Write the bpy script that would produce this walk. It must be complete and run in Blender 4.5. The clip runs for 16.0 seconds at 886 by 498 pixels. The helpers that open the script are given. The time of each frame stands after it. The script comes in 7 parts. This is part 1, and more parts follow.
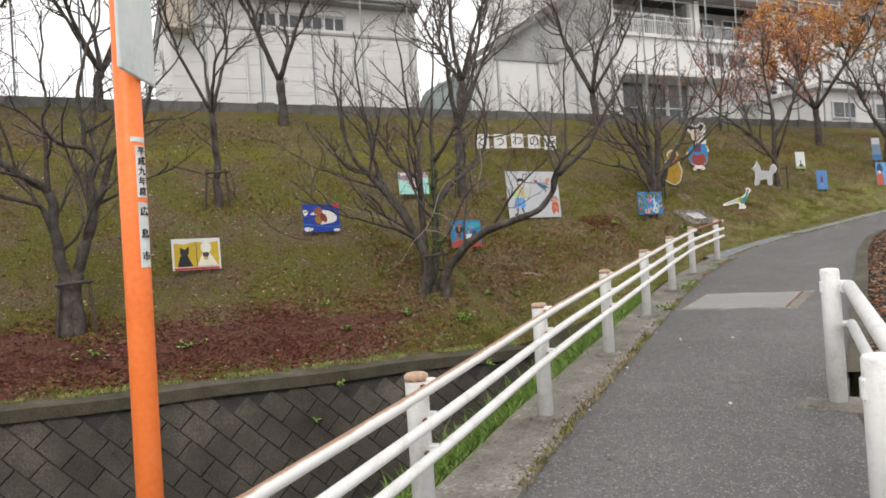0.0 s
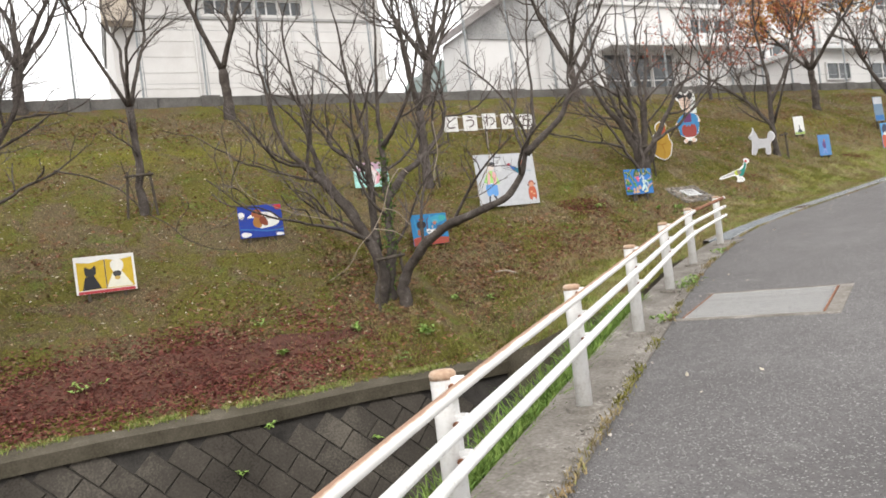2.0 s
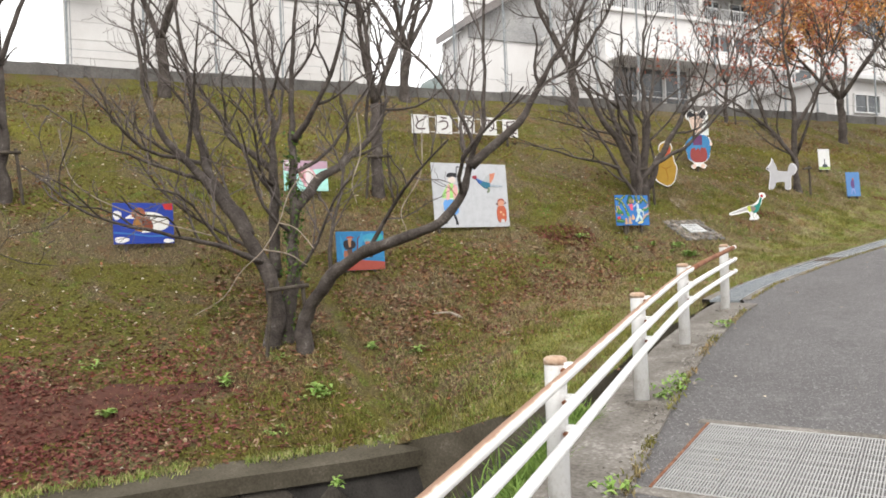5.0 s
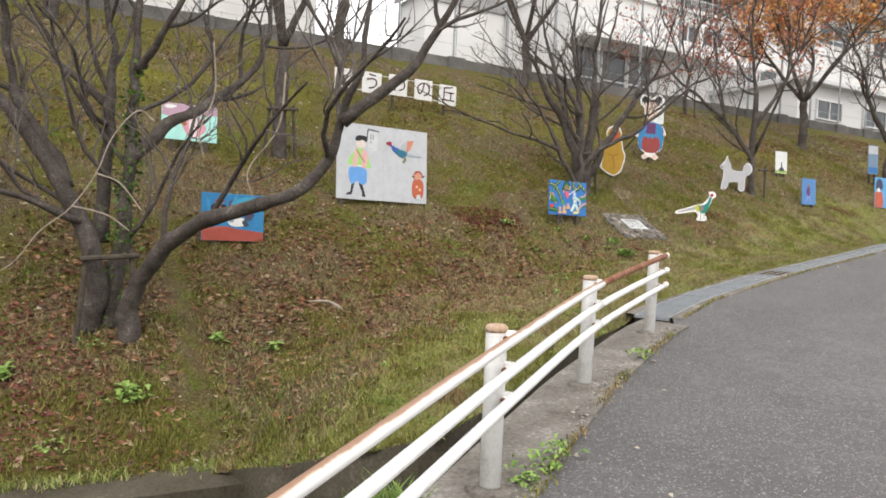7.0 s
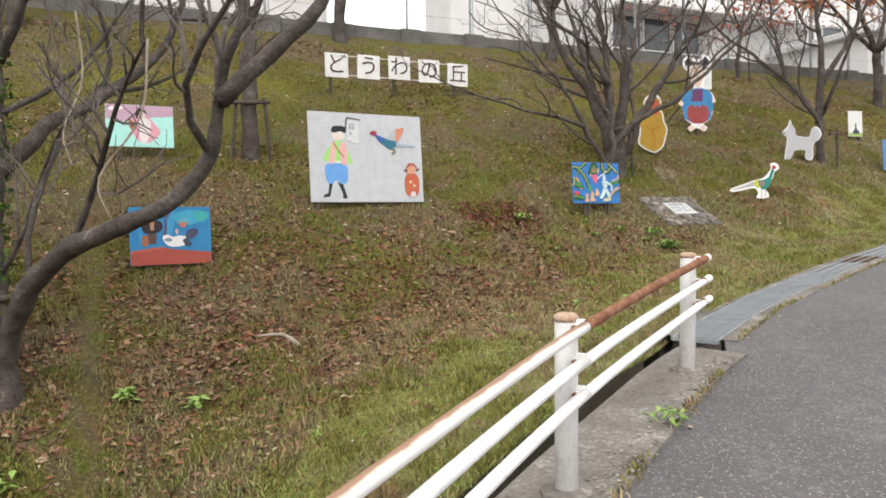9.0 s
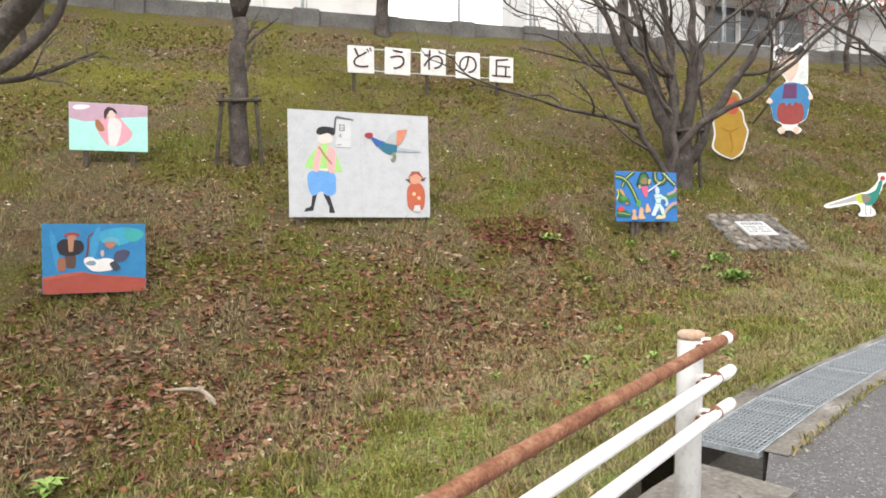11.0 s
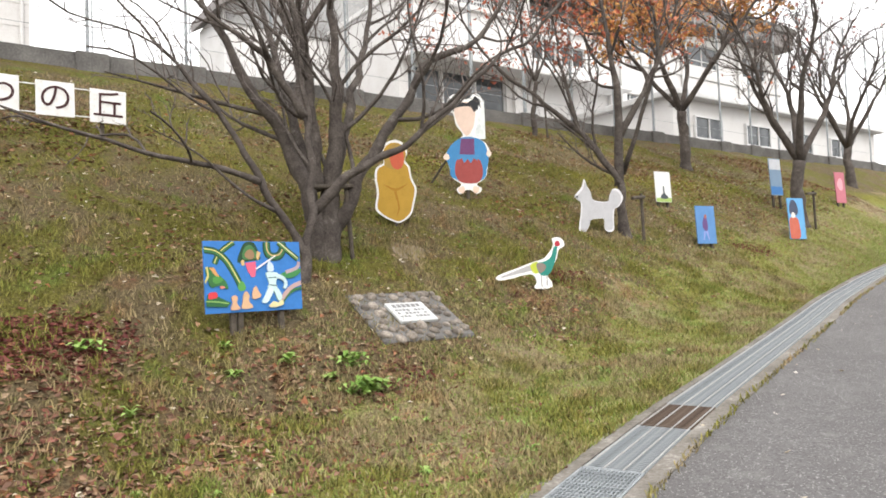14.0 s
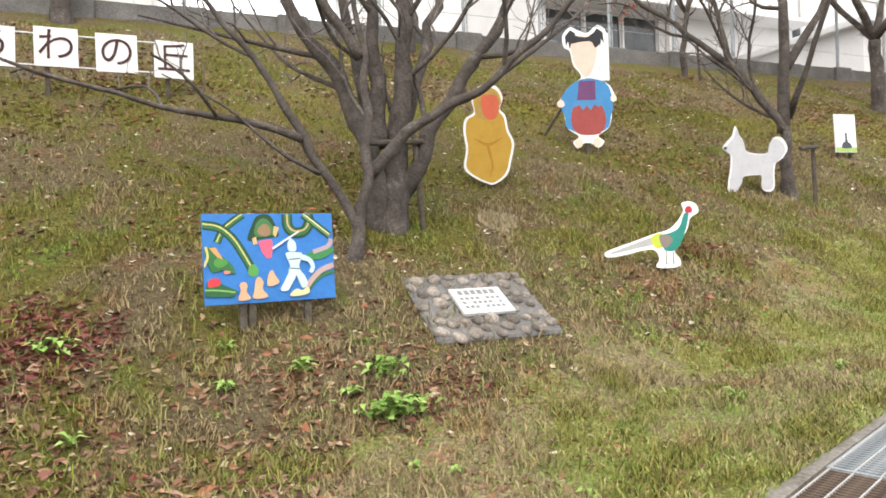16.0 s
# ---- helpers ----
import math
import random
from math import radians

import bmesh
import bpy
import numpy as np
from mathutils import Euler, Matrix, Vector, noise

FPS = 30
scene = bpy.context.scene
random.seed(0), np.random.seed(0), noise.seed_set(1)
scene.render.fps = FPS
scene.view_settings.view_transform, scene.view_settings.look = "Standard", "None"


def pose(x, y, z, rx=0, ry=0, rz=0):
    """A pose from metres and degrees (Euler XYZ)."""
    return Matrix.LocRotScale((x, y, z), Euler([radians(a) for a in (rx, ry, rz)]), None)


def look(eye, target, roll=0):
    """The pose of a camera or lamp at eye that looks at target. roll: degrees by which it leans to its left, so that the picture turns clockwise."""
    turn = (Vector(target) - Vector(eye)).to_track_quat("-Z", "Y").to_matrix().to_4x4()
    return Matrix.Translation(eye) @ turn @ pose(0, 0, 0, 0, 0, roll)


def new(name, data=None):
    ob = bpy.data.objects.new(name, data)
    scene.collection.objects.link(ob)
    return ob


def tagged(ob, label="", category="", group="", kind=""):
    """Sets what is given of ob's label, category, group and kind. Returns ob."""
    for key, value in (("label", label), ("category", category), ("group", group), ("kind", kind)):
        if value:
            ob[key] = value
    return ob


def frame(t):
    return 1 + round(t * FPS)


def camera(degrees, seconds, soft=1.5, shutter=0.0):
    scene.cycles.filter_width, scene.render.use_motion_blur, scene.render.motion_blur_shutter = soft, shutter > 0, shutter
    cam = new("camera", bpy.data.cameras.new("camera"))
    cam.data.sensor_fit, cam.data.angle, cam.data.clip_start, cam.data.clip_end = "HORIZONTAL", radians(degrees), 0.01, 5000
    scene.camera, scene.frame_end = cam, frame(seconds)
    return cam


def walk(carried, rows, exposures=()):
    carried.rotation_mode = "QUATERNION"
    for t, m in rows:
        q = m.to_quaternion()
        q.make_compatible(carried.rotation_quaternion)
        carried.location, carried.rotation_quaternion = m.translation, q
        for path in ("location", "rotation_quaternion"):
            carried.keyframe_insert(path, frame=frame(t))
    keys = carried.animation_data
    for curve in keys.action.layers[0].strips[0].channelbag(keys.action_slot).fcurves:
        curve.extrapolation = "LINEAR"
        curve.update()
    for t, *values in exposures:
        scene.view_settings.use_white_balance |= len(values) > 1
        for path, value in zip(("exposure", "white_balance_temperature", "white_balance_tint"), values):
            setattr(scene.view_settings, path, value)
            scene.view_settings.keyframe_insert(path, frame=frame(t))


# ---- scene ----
cam = camera(62.6, 16.0, soft=1.75)
PATH = [
    (0, (3.289, 0.604, 2.042), (2.06, 2.182, 2.076), -3.6),
    (0.5, (3.029, 1.086, 2.09), (1.712, 2.58, 2.27), -3.2),
    (1, (2.86, 1.65, 2.102), (1.48, 3.092, 2.228), -2.5),
    (1.5, (2.635, 2.104, 2.173), (1.307, 3.598, 2.242), -0.9),
    (2, (2.506, 2.701, 2.179), (1.287, 4.287, 2.184), -7.0),
    (2.5, (2.299, 3.196, 2.234), (1.149, 4.83, 2.311), -5.1),
    (3, (2.153, 3.694, 2.283), (1.017, 5.334, 2.425), -2.0),
    (3.5, (1.962, 4.224, 2.333), (0.706, 5.777, 2.425), -2.4),
    (3.7, (1.884, 4.437, 2.38), (0.669, 6.023, 2.474), -1.4),
    (5.8, (1.411, 6.513, 2.521), (0.177, 8.087, 2.503), -2.4),
    (6, (1.369, 6.689, 2.515), (0.146, 8.271, 2.484), -0.6),
    (6.5, (1.297, 7.311, 2.54), (0.105, 8.911, 2.395), -3.6),
    (7, (1.156, 7.775, 2.629), (0.03, 9.427, 2.573), 2.8),
    (7.5, (1.081, 8.354, 2.628), (-0.039, 10.006, 2.487), -1.1),
    (8, (0.951, 8.84, 2.698), (-0.118, 10.527, 2.589), -1.4),
    (8.5, (0.812, 9.424, 2.698), (-0.22, 11.137, 2.653), -2.1),
    (8.7, (0.76, 9.599, 2.717), (-0.403, 11.226, 2.68), -3.1),
    (10.8, (0.339, 11.678, 2.922), (-1.064, 13.096, 2.772), 2.5),
    (11, (0.339, 11.889, 2.943), (-1.107, 13.269, 2.876), 0.0),
    (11.5, (0.235, 12.348, 2.983), (-1.227, 13.71, 2.891), 0.0),
    (12, (0.212, 12.886, 3.052), (-1.186, 14.315, 3.014), 2.3),
    (12.5, (0.113, 13.387, 3.104), (-1.193, 14.901, 3.104), 1.4),
    (12.6, (0.078, 13.498, 3.096), (-1.163, 15.066, 3.116), 1.3),
    (13, (0.065, 13.988, 3.138), (-1.058, 15.643, 3.154), -2.6),
    (13.5, (-0.061, 14.47, 3.187), (-1.125, 16.16, 3.289), -2.3),
    (14, (-0.102, 15.01, 3.165), (-1.0, 16.794, 3.26), -2.1),
    (14.5, (-0.11, 15.431, 3.245), (-1.052, 17.19, 3.38), -4.5),
    (15, (-0.198, 15.876, 3.28), (-1.18, 17.612, 3.43), -2.4),
    (15.5, (-0.256, 16.391, 3.289), (-1.461, 17.987, 3.27), -6.7),
    (16, (-0.309, 16.799, 3.334), (-1.573, 18.349, 3.326), -1.8),
]
walk(cam, [(t, look(eye, target, roll)) for t, eye, target, roll in PATH], [(0, -0.21), (0.6, 0.11), (1.5, 0.21), (3.5, 0.29), (6.5, 0.18), (7.5, 0.14), (9, 0.19), (11.5, 0.51), (13.5, 0.57), (14.3, 0.36), (15, 0.23), (15.5, 0.35), (16, 0.65)])

# ---- light ----
world = bpy.data.worlds.new("sky")
scene.world = world
world.use_nodes = True
wn, wl = world.node_tree.nodes, world.node_tree.links
wn.clear()
sky = wn.new("ShaderNodeTexSky")
sky.sky_type, sky.sun_disc = "NISHITA", False
sky.sun_elevation, sky.sun_rotation = radians(42), radians(150)
sky.air_density, sky.dust_density = 1.0, 4.0
cloud = wn.new("ShaderNodeMix")
cloud.data_type = "RGBA"
cloud.inputs[0].default_value = 0.88
cloud.inputs[7].default_value = (9.7, 9.5, 9.4, 1)
wl.new(sky.outputs[0], cloud.inputs[6])
back = wn.new("ShaderNodeBackground")
back.inputs["Strength"].default_value = 0.185
wl.new(cloud.outputs[2], back.inputs["Color"])
out = wn.new("ShaderNodeOutputWorld")
wl.new(back.outputs[0], out.inputs["Surface"])
sun_data = bpy.data.lights.new("sun", "SUN")
sun_data.energy, sun_data.angle, sun_data.color = 1.5, radians(25), (1.0, 0.97, 0.92)
sun = new("sun", sun_data)
sun.matrix_world = look((6, -10, 14), (0, 0, 0))

# ---- plan ----
U, N = Vector((0.467, 0.884)), Vector((0.884, -0.467))  # along the embankment, and out from it
POSTS = [(2.12, -0.85), (1.66, 1.1), (1.21, 3.03), (0.74, 4.9), (0.33, 6.78), (-0.09, 8.72), (-0.52, 10.72), (-0.87, 12.6), (-1.09, 14.62)]


def lerp_list(v, pts):
    return float(np.interp(v, [p[0] for p in pts], [p[1] for p in pts]))


def road_z(y):
    return 1.226 + 0.082 * (min(max(y, -30), 60) - 8.74)


def post_x(y):
    if y < -0.85:
        return 2.12 - 0.236 * (y + 0.85)
    return lerp_list(y, [(p[1], p[0]) for p in POSTS])


GRATE = [(15.5, -1.40), (17, -1.43), (19.4, -1.15), (20.7, -0.96), (22, -0.73), (25, -0.2), (27, 0.12), (30.5, 0.85), (36, 2.25), (42, 4.05), (50, 6.75), (70, 14)]
RIGHT = [(-30, 12), (-2, 4.9), (1, 3.75), (4.4, 2.84), (5.9, 2.4), (9.3, 1.93), (11.3, 1.68), (14.8, 1.22), (17.5, 0.98), (19, 1.02), (20.5, 1.5), (22, 2.4), (25, 4.6), (30, 8.5), (40, 17), (70, 40)]


def left_x(y):
    """The left edge of the asphalt."""
    if y < 15.0:
        return post_x(y) + 0.2
    return lerp_list(y, [(15.0, -0.92), (15.5, -1.16)] + [(a, b + 0.24) for a, b in GRATE[1:]])


def right_x(y):
    return lerp_list(y, RIGHT)


TOE = [(-40, 11.8, 0.42), (8.7, 11.8, 0.42), (9.1, 12.5, 0.65), (9.4, 13.4, 1.0), (9.8, 13.75, 1.15), (10.44, 13.5, 1.3), (11.57, 12.75, 1.5), (12.7, 12.2, 1.62), (14.26, 11.43, 1.9), (16.5, 10.5, 2.09),
       (17.7, 10.09, 2.2), (19.0, 9.69, 2.31), (21.9, 8.74, 2.55), (23.8, 8.08, 2.72), (27.2, 7.09, 3.01), (32.8, 5.76, 3.46), (38.9, 4.55, 3.95), (47.2, 3.2, 4.6), (80, 1.5, 5.9)]


def toe(u):
    return lerp_list(u, [(a, b) for a, b, c in TOE]), lerp_list(u, [(a, c) for a, b, c in TOE])


def bank_at(u, d):
    """The embankment's height at u along it and d out from its top."""
    dt, zt = toe(u)
    plane = 6.95 - 0.555 * d
    plane += 0.10 * math.exp(-((d - 3.0) / 0.55) ** 2)
    foot = zt + 0.045 * (dt - d)
    k = 0.22
    h = max(k - abs(plane - foot), 0) / k
    return max(plane, foot) + h * h * k / 4 + 0.05 * noise.noise(Vector((u * 0.5, d * 0.5, 0))) + 0.02 * noise.noise(Vector((u * 2, d * 2, 5)))


def ud(x, y):
    return U.x * x + U.y * y, N.x * x + N.y * y + 20.8


def xy(u, d):
    p = U * u + N * (d - 20.8)
    return p.x, p.y


def bank_z(x, y):
    return bank_at(*ud(x, y))


# ---- materials ----
def material(name, colours, scale=6.0, rough=0.8, bump=0.2, fine=60.0, metal=0.0, spread=0.5, per_piece=0.0, distort=0.0, spec=0.3, grain=0.45):
    """colours: two or three base colours, mixed by a coarse and a fine noise."""
    m = bpy.data.materials.new(name)
    m.use_nodes = True
    nt = m.node_tree
    b = nt.nodes["Principled BSDF"]
    co = nt.nodes.new("ShaderNodeTexCoord")
    n1 = nt.nodes.new("ShaderNodeTexNoise")
    n1.inputs["Scale"].default_value, n1.inputs["Detail"].default_value, n1.inputs["Roughness"].default_value = scale, 8, 0.62
    n1.inputs["Distortion"].default_value = distort
    n2 = nt.nodes.new("ShaderNodeTexNoise")
    n2.inputs["Scale"].default_value, n2.inputs["Detail"].default_value = fine, 4
    geo = nt.nodes.new("ShaderNodeNewGeometry")
    for n in (n1, n2):
        nt.links.new(geo.outputs["Position"] if per_piece else co.outputs["Object"], n.inputs["Vector"])
    mixf = nt.nodes.new("ShaderNodeMath")
    mixf.operation = "MULTIPLY_ADD"
    mixf.inputs[1].default_value = grain
    nt.links.new(n2.outputs[0], mixf.inputs[0])
    scl = nt.nodes.new("ShaderNodeMath")
    scl.operation = "MULTIPLY_ADD"
    scl.inputs[1].default_value, scl.inputs[2].default_value = 1.25 - grain, -0.125
    nt.links.new(n1.outputs[0], scl.inputs[0])
    nt.links.new(scl.outputs[0], mixf.inputs[2])
    ramp = nt.nodes.new("ShaderNodeValToRGB")
    e = ramp.color_ramp.elements
    lo, hi = 0.5 - 0.5 * spread * 0.62, 0.5 + 0.5 * spread * 0.62
    e[0].position, e[1].position = lo, hi
    e[0].color, e[1].color = (*colours[0], 1), (*colours[-1], 1)
    for i, c in enumerate(colours[1:-1]):
        k = e.new(lo + (hi - lo) * (i + 1) / (len(colours) - 1))
        k.color = (*c, 1)
    nt.links.new(mixf.outputs[0], ramp.inputs[0])
    col = ramp.outputs[0]
    if per_piece:
        oi = nt.nodes.new("ShaderNodeObjectInfo")
        hs = nt.nodes.new("ShaderNodeHueSaturation")
        v = nt.nodes.new("ShaderNodeMapRange")
        v.inputs[3].default_value, v.inputs[4].default_value = 1 - per_piece, 1 + per_piece
        nt.links.new(oi.outputs["Random"], v.inputs[0])
        nt.links.new(v.outputs[0], hs.inputs["Value"])
        nt.links.new(col, hs.inputs["Color"])
        col = hs.outputs[0]
    nt.links.new(col, b.inputs["Base Color"])
    b.inputs["Roughness"].default_value, b.inputs["Metallic"].default_value = rough, metal
    b.inputs["Specular IOR Level"].default_value = spec
    if bump:
        bp = nt.nodes.new("ShaderNodeBump")
        bp.inputs["Strength"].default_value, bp.inputs["Distance"].default_value = bump, 0.02
        nt.links.new(mixf.outputs[0], bp.inputs["Height"])
        nt.links.new(bp.outputs[0], b.inputs["Normal"])
    return m


def island_material(name, colours, rough=0.8, through_light=0.0):
    """Colour picked per loose piece of a joined mesh."""
    m = bpy.data.materials.new(name)
    m.use_nodes = True
    nt = m.node_tree
    b = nt.nodes["Principled BSDF"]
    g = nt.nodes.new("ShaderNodeNewGeometry")
    ramp = nt.nodes.new("ShaderNodeValToRGB")
    e = ramp.color_ramp.elements
    e[0].color, e[1].color = (*colours[0], 1), (*colours[-1], 1)
    for i, c in enumerate(colours[1:-1]):
        k = e.new((i + 1) / (len(colours) - 1))
        k.color = (*c, 1)
    nt.links.new(g.outputs["Random Per Island"], ramp.inputs[0])
    nt.links.new(ramp.outputs[0], b.inputs["Base Color"])
    b.inputs["Roughness"].default_value = rough
    b.inputs["Specular IOR Level"].default_value = 0.2
    return m


def turf_material(name, earth, moss, green, balance, blades=False):
    """Worn turf: patches of bare earth, moss and grass, with a fine crumb. The grass blades on it take the same patches."""
    m = bpy.data.materials.new(name)
    m.use_nodes = True
    nt = m.node_tree
    b = nt.nodes["Principled BSDF"]
    geo = nt.nodes.new("ShaderNodeNewGeometry")

    def field(scale, detail, shift, lo, hi, rough=0.6, distort=0.6):
        mp = nt.nodes.new("ShaderNodeMapping")
        mp.inputs["Location"].default_value = (shift, shift * 0.7, 0)
        nt.links.new(geo.outputs["Position"], mp.inputs["Vector"])
        n = nt.nodes.new("ShaderNodeTexNoise")
        n.inputs["Scale"].default_value, n.inputs["Detail"].default_value, n.inputs["Roughness"].default_value = scale, detail, rough
        n.inputs["Distortion"].default_value = distort
        nt.links.new(mp.outputs[0], n.inputs["Vector"])
        r = nt.nodes.new("ShaderNodeMapRange")
        r.interpolation_type = "SMOOTHSTEP"
        r.inputs[1].default_value, r.inputs[2].default_value = lo, hi
        nt.links.new(n.outputs[0], r.inputs[0])
        return r.outputs[0]

    def blend(a, c, f, kind="MIX"):
        x = nt.nodes.new("ShaderNodeMix")
        x.data_type, x.blend_type = "RGBA", kind
        for sock, v in ((x.inputs[0], f), (x.inputs[6], a), (x.inputs[7], c)):
            if isinstance(v, tuple):
                sock.default_value = (*v, 1)
            elif isinstance(v, float):
                sock.default_value = v
            else:
                nt.links.new(v, sock)
        return x.outputs[2]

    def spread(c, f):
        return blend(tuple(v * 0.4 for v in c), tuple(v * 1.6 for v in c), f)

    crumb = field(34, 5, 3.0, 0.28, 0.72, 0.75, 0.0)
    if blades:
        crumb = geo.outputs["Random Per Island"]
    col = spread(earth, crumb)
    red = blend(col, spread((earth[0] * 1.1, earth[1] * 0.9, earth[2] * 0.86), crumb), field(1.9, 5, 17.0, 0.52, 0.66))
    big = field(0.6, 8, 0.0, 0.5 - balance, 0.62 - balance, 0.68)
    col = blend(red, spread(moss, crumb), big)
    col = blend(col, spread(green, crumb), field(1.1, 7, 31.0, 0.54, 0.70, 0.72))
    col = blend(col, spread(green, crumb), field(6.0, 6, 41.0, 0.56, 0.68, 0.7))
    # moss along the break of the slope
    along = nt.nodes.new("ShaderNodeVectorMath")
    along.operation = "DOT_PRODUCT"
    along.inputs[1].default_value = (0.884, -0.467, 0.0)
    nt.links.new(geo.outputs["Position"], along.inputs[0])
    band = nt.nodes.new("ShaderNodeValToRGB")
    e = band.color_ramp.elements
    e[0].position, e[1].position = 0.22, 0.43
    e[0].color, e[1].color = (0, 0, 0, 1), (0, 0, 0, 1)
    for at, v in ((0.27, 0.35), (0.3, 0.9), (0.35, 0.6)):
        k = e.new(at)
        k.color = (v, v, v, 1)
    place = nt.nodes.new("ShaderNodeMapRange")
    place.inputs[1].default_value, place.inputs[2].default_value = -20.8, -10.8
    nt.links.new(along.outputs["Value"], place.inputs[0])
    nt.links.new(place.outputs[0], band.inputs[0])
    mossy = nt.nodes.new("ShaderNodeMath")
    mossy.operation = "MULTIPLY"
    nt.links.new(band.outputs[0], mossy.inputs[0])
    nt.links.new(field(0.9, 6, 12.0, 0.36, 0.6, 0.65), mossy.inputs[1])
    col = blend(col, spread((0.17, 0.162, 0.026), crumb), mossy.outputs[0])
    if not blades:
        col = blend(col, (0.3, 0.23, 0.15), field(26, 2, 50.0, 0.66, 0.74, 0.5, 0.0))
        col = blend(col, (0.022, 0.017, 0.01), field(11, 4, 70.0, 0.6, 0.8))
        bp = nt.nodes.new("ShaderNodeBump")
        bp.inputs["Strength"].default_value, bp.inputs["Distance"].default_value = 0.9, 0.02
        nt.links.new(crumb, bp.inputs["Height"])
        nt.links.new(bp.outputs[0], b.inputs["Normal"])
    nt.links.new(col, b.inputs["Base Color"])
    b.inputs["Roughness"].default_value = 0.95
    b.inputs["Specular IOR Level"].default_value = 0.15
    return m


def asphalt_material(name):
    """Worn asphalt: pale and dark stones in a grey binder, with broad stains."""
    m = bpy.data.materials.new(name)
    m.use_nodes = True
    nt = m.node_tree
    b = nt.nodes["Principled BSDF"]
    geo = nt.nodes.new("ShaderNodeNewGeometry")

    def mapped(node, lo, hi, out):
        r = nt.nodes.new("ShaderNodeMapRange")
        r.inputs[1].default_value, r.inputs[2].default_value = lo, hi
        nt.links.new(node.outputs[out], r.inputs[0])
        return r.outputs[0]

    def field(scale, detail, rough=0.6):
        n = nt.nodes.new("ShaderNodeTexNoise")
        n.inputs["Scale"].default_value, n.inputs["Detail"].default_value, n.inputs["Roughness"].default_value = scale, detail, rough
        nt.links.new(geo.outputs["Position"], n.inputs["Vector"])
        return n

    def blend(a, c, f):
        x = nt.nodes.new("ShaderNodeMix")
        x.data_type = "RGBA"
        for sock, v in ((x.inputs[6], a), (x.inputs[7], c)):
            if isinstance(v, tuple):
                sock.default_value = (*v, 1)
            else:
                nt.links.new(v, sock)
        nt.links.new(f, x.inputs[0])
        return x.outputs[2]

    stones = nt.nodes.new("ShaderNodeTexVoronoi")
    stones.inputs["Scale"].default_value = 120
    nt.links.new(geo.outputs["Position"], stones.inputs["Vector"])
    pick = nt.nodes.new("ShaderNodeSeparateColor")
    nt.links.new(stones.outputs["Color"], pick.inputs[0])
    col = blend((0.09, 0.085, 0.085), (0.12, 0.115, 0.115), mapped(field(0.9, 6), 0.35, 0.65, 0))
    col = blend(col, (0.07, 0.066, 0.064), mapped(field(30, 4, 0.7), 0.5, 0.72, 0))
    col = blend(col, (0.25, 0.245, 0.24), mapped(pick, 0.88, 0.97, 0))
    col = blend(col, (0.06, 0.057, 0.056), mapped(pick, 0.85, 0.95, 1))
    col = blend(col, (0.16, 0.155, 0.15), mapped(field(5.5, 7, 0.75), 0.54, 0.8, 0))
    nt.links.new(col, b.inputs["Base Color"])
    bp = nt.nodes.new("ShaderNodeBump")
    bp.inputs["Strength"].default_value, bp.inputs["Distance"].default_value = 0.6, 0.006
    nt.links.new(stones.outputs["Distance"], bp.inputs["Height"])
    nt.links.new(bp.outputs[0], b.inputs["Normal"])
    b.inputs["Roughness"].default_value = 0.82
    b.inputs["Specular IOR Level"].default_value = 0.35
    return m


M_GRASS = turf_material("bank_turf", (0.13, 0.1, 0.056), (0.118, 0.107, 0.024), (0.11, 0.135, 0.028), 0.055)
M_LAWN = turf_material("green_turf", (0.25, 0.2, 0.12), (0.2, 0.195, 0.055), (0.185, 0.245, 0.06), 0.08)
M_BLADE = turf_material("grass_blades", (0.23, 0.185, 0.1), (0.155, 0.148, 0.036), (0.14, 0.185, 0.038), 0.06, True)
M_GREEN = island_material("fresh_grass", [(0.12, 0.17, 0.036), (0.18, 0.255, 0.055), (0.27, 0.3, 0.085), (0.4, 0.34, 0.18), (0.15, 0.22, 0.042)])
M_LEAF = island_material("fallen_leaves", [(0.15, 0.068, 0.045), (0.21, 0.12, 0.07), (0.1, 0.052, 0.037), (0.25, 0.165, 0.1), (0.17, 0.06, 0.045), (0.36, 0.28, 0.18), (0.3, 0.12, 0.06), (0.16, 0.105, 0.07), (0.12, 0.058, 0.042)])
M_LITTER = material("litter_bed", [(0.03, 0.014, 0.010), (0.075, 0.030, 0.021), (0.12, 0.06, 0.038)], 5, 0.95, 0.9, 45, spread=0.8)
M_REDLEAF = island_material("red_litter", [(0.12, 0.035, 0.03), (0.175, 0.058, 0.047), (0.08, 0.026, 0.024), (0.24, 0.10, 0.075), (0.14, 0.042, 0.038), (0.2, 0.075, 0.05)])
M_WEED = island_material("weed_leaves", [(0.11, 0.2, 0.035), (0.18, 0.3, 0.06), (0.27, 0.37, 0.11)], 0.5)
M_ASPHALT = asphalt_material("asphalt")
M_CONC = material("old_concrete", [(0.055, 0.048, 0.04), (0.13, 0.117, 0.1), (0.19, 0.175, 0.155), (0.36, 0.34, 0.31)], 2.8, 0.9, 0.6, 40, spread=0.75, grain=0.5)
M_COPE = material("mossy_coping", [(0.024, 0.02, 0.013), (0.058, 0.05, 0.034), (0.085, 0.074, 0.054), (0.16, 0.142, 0.11)], 1.8, 0.95, 0.5, 40, spread=0.8)
M_BLOCK = material("wall_block", [(0.018, 0.015, 0.012), (0.044, 0.038, 0.031), (0.06, 0.053, 0.044), (0.11, 0.098, 0.08)], 0.9, 0.9, 0.6, 40, spread=0.6, per_piece=0.14)
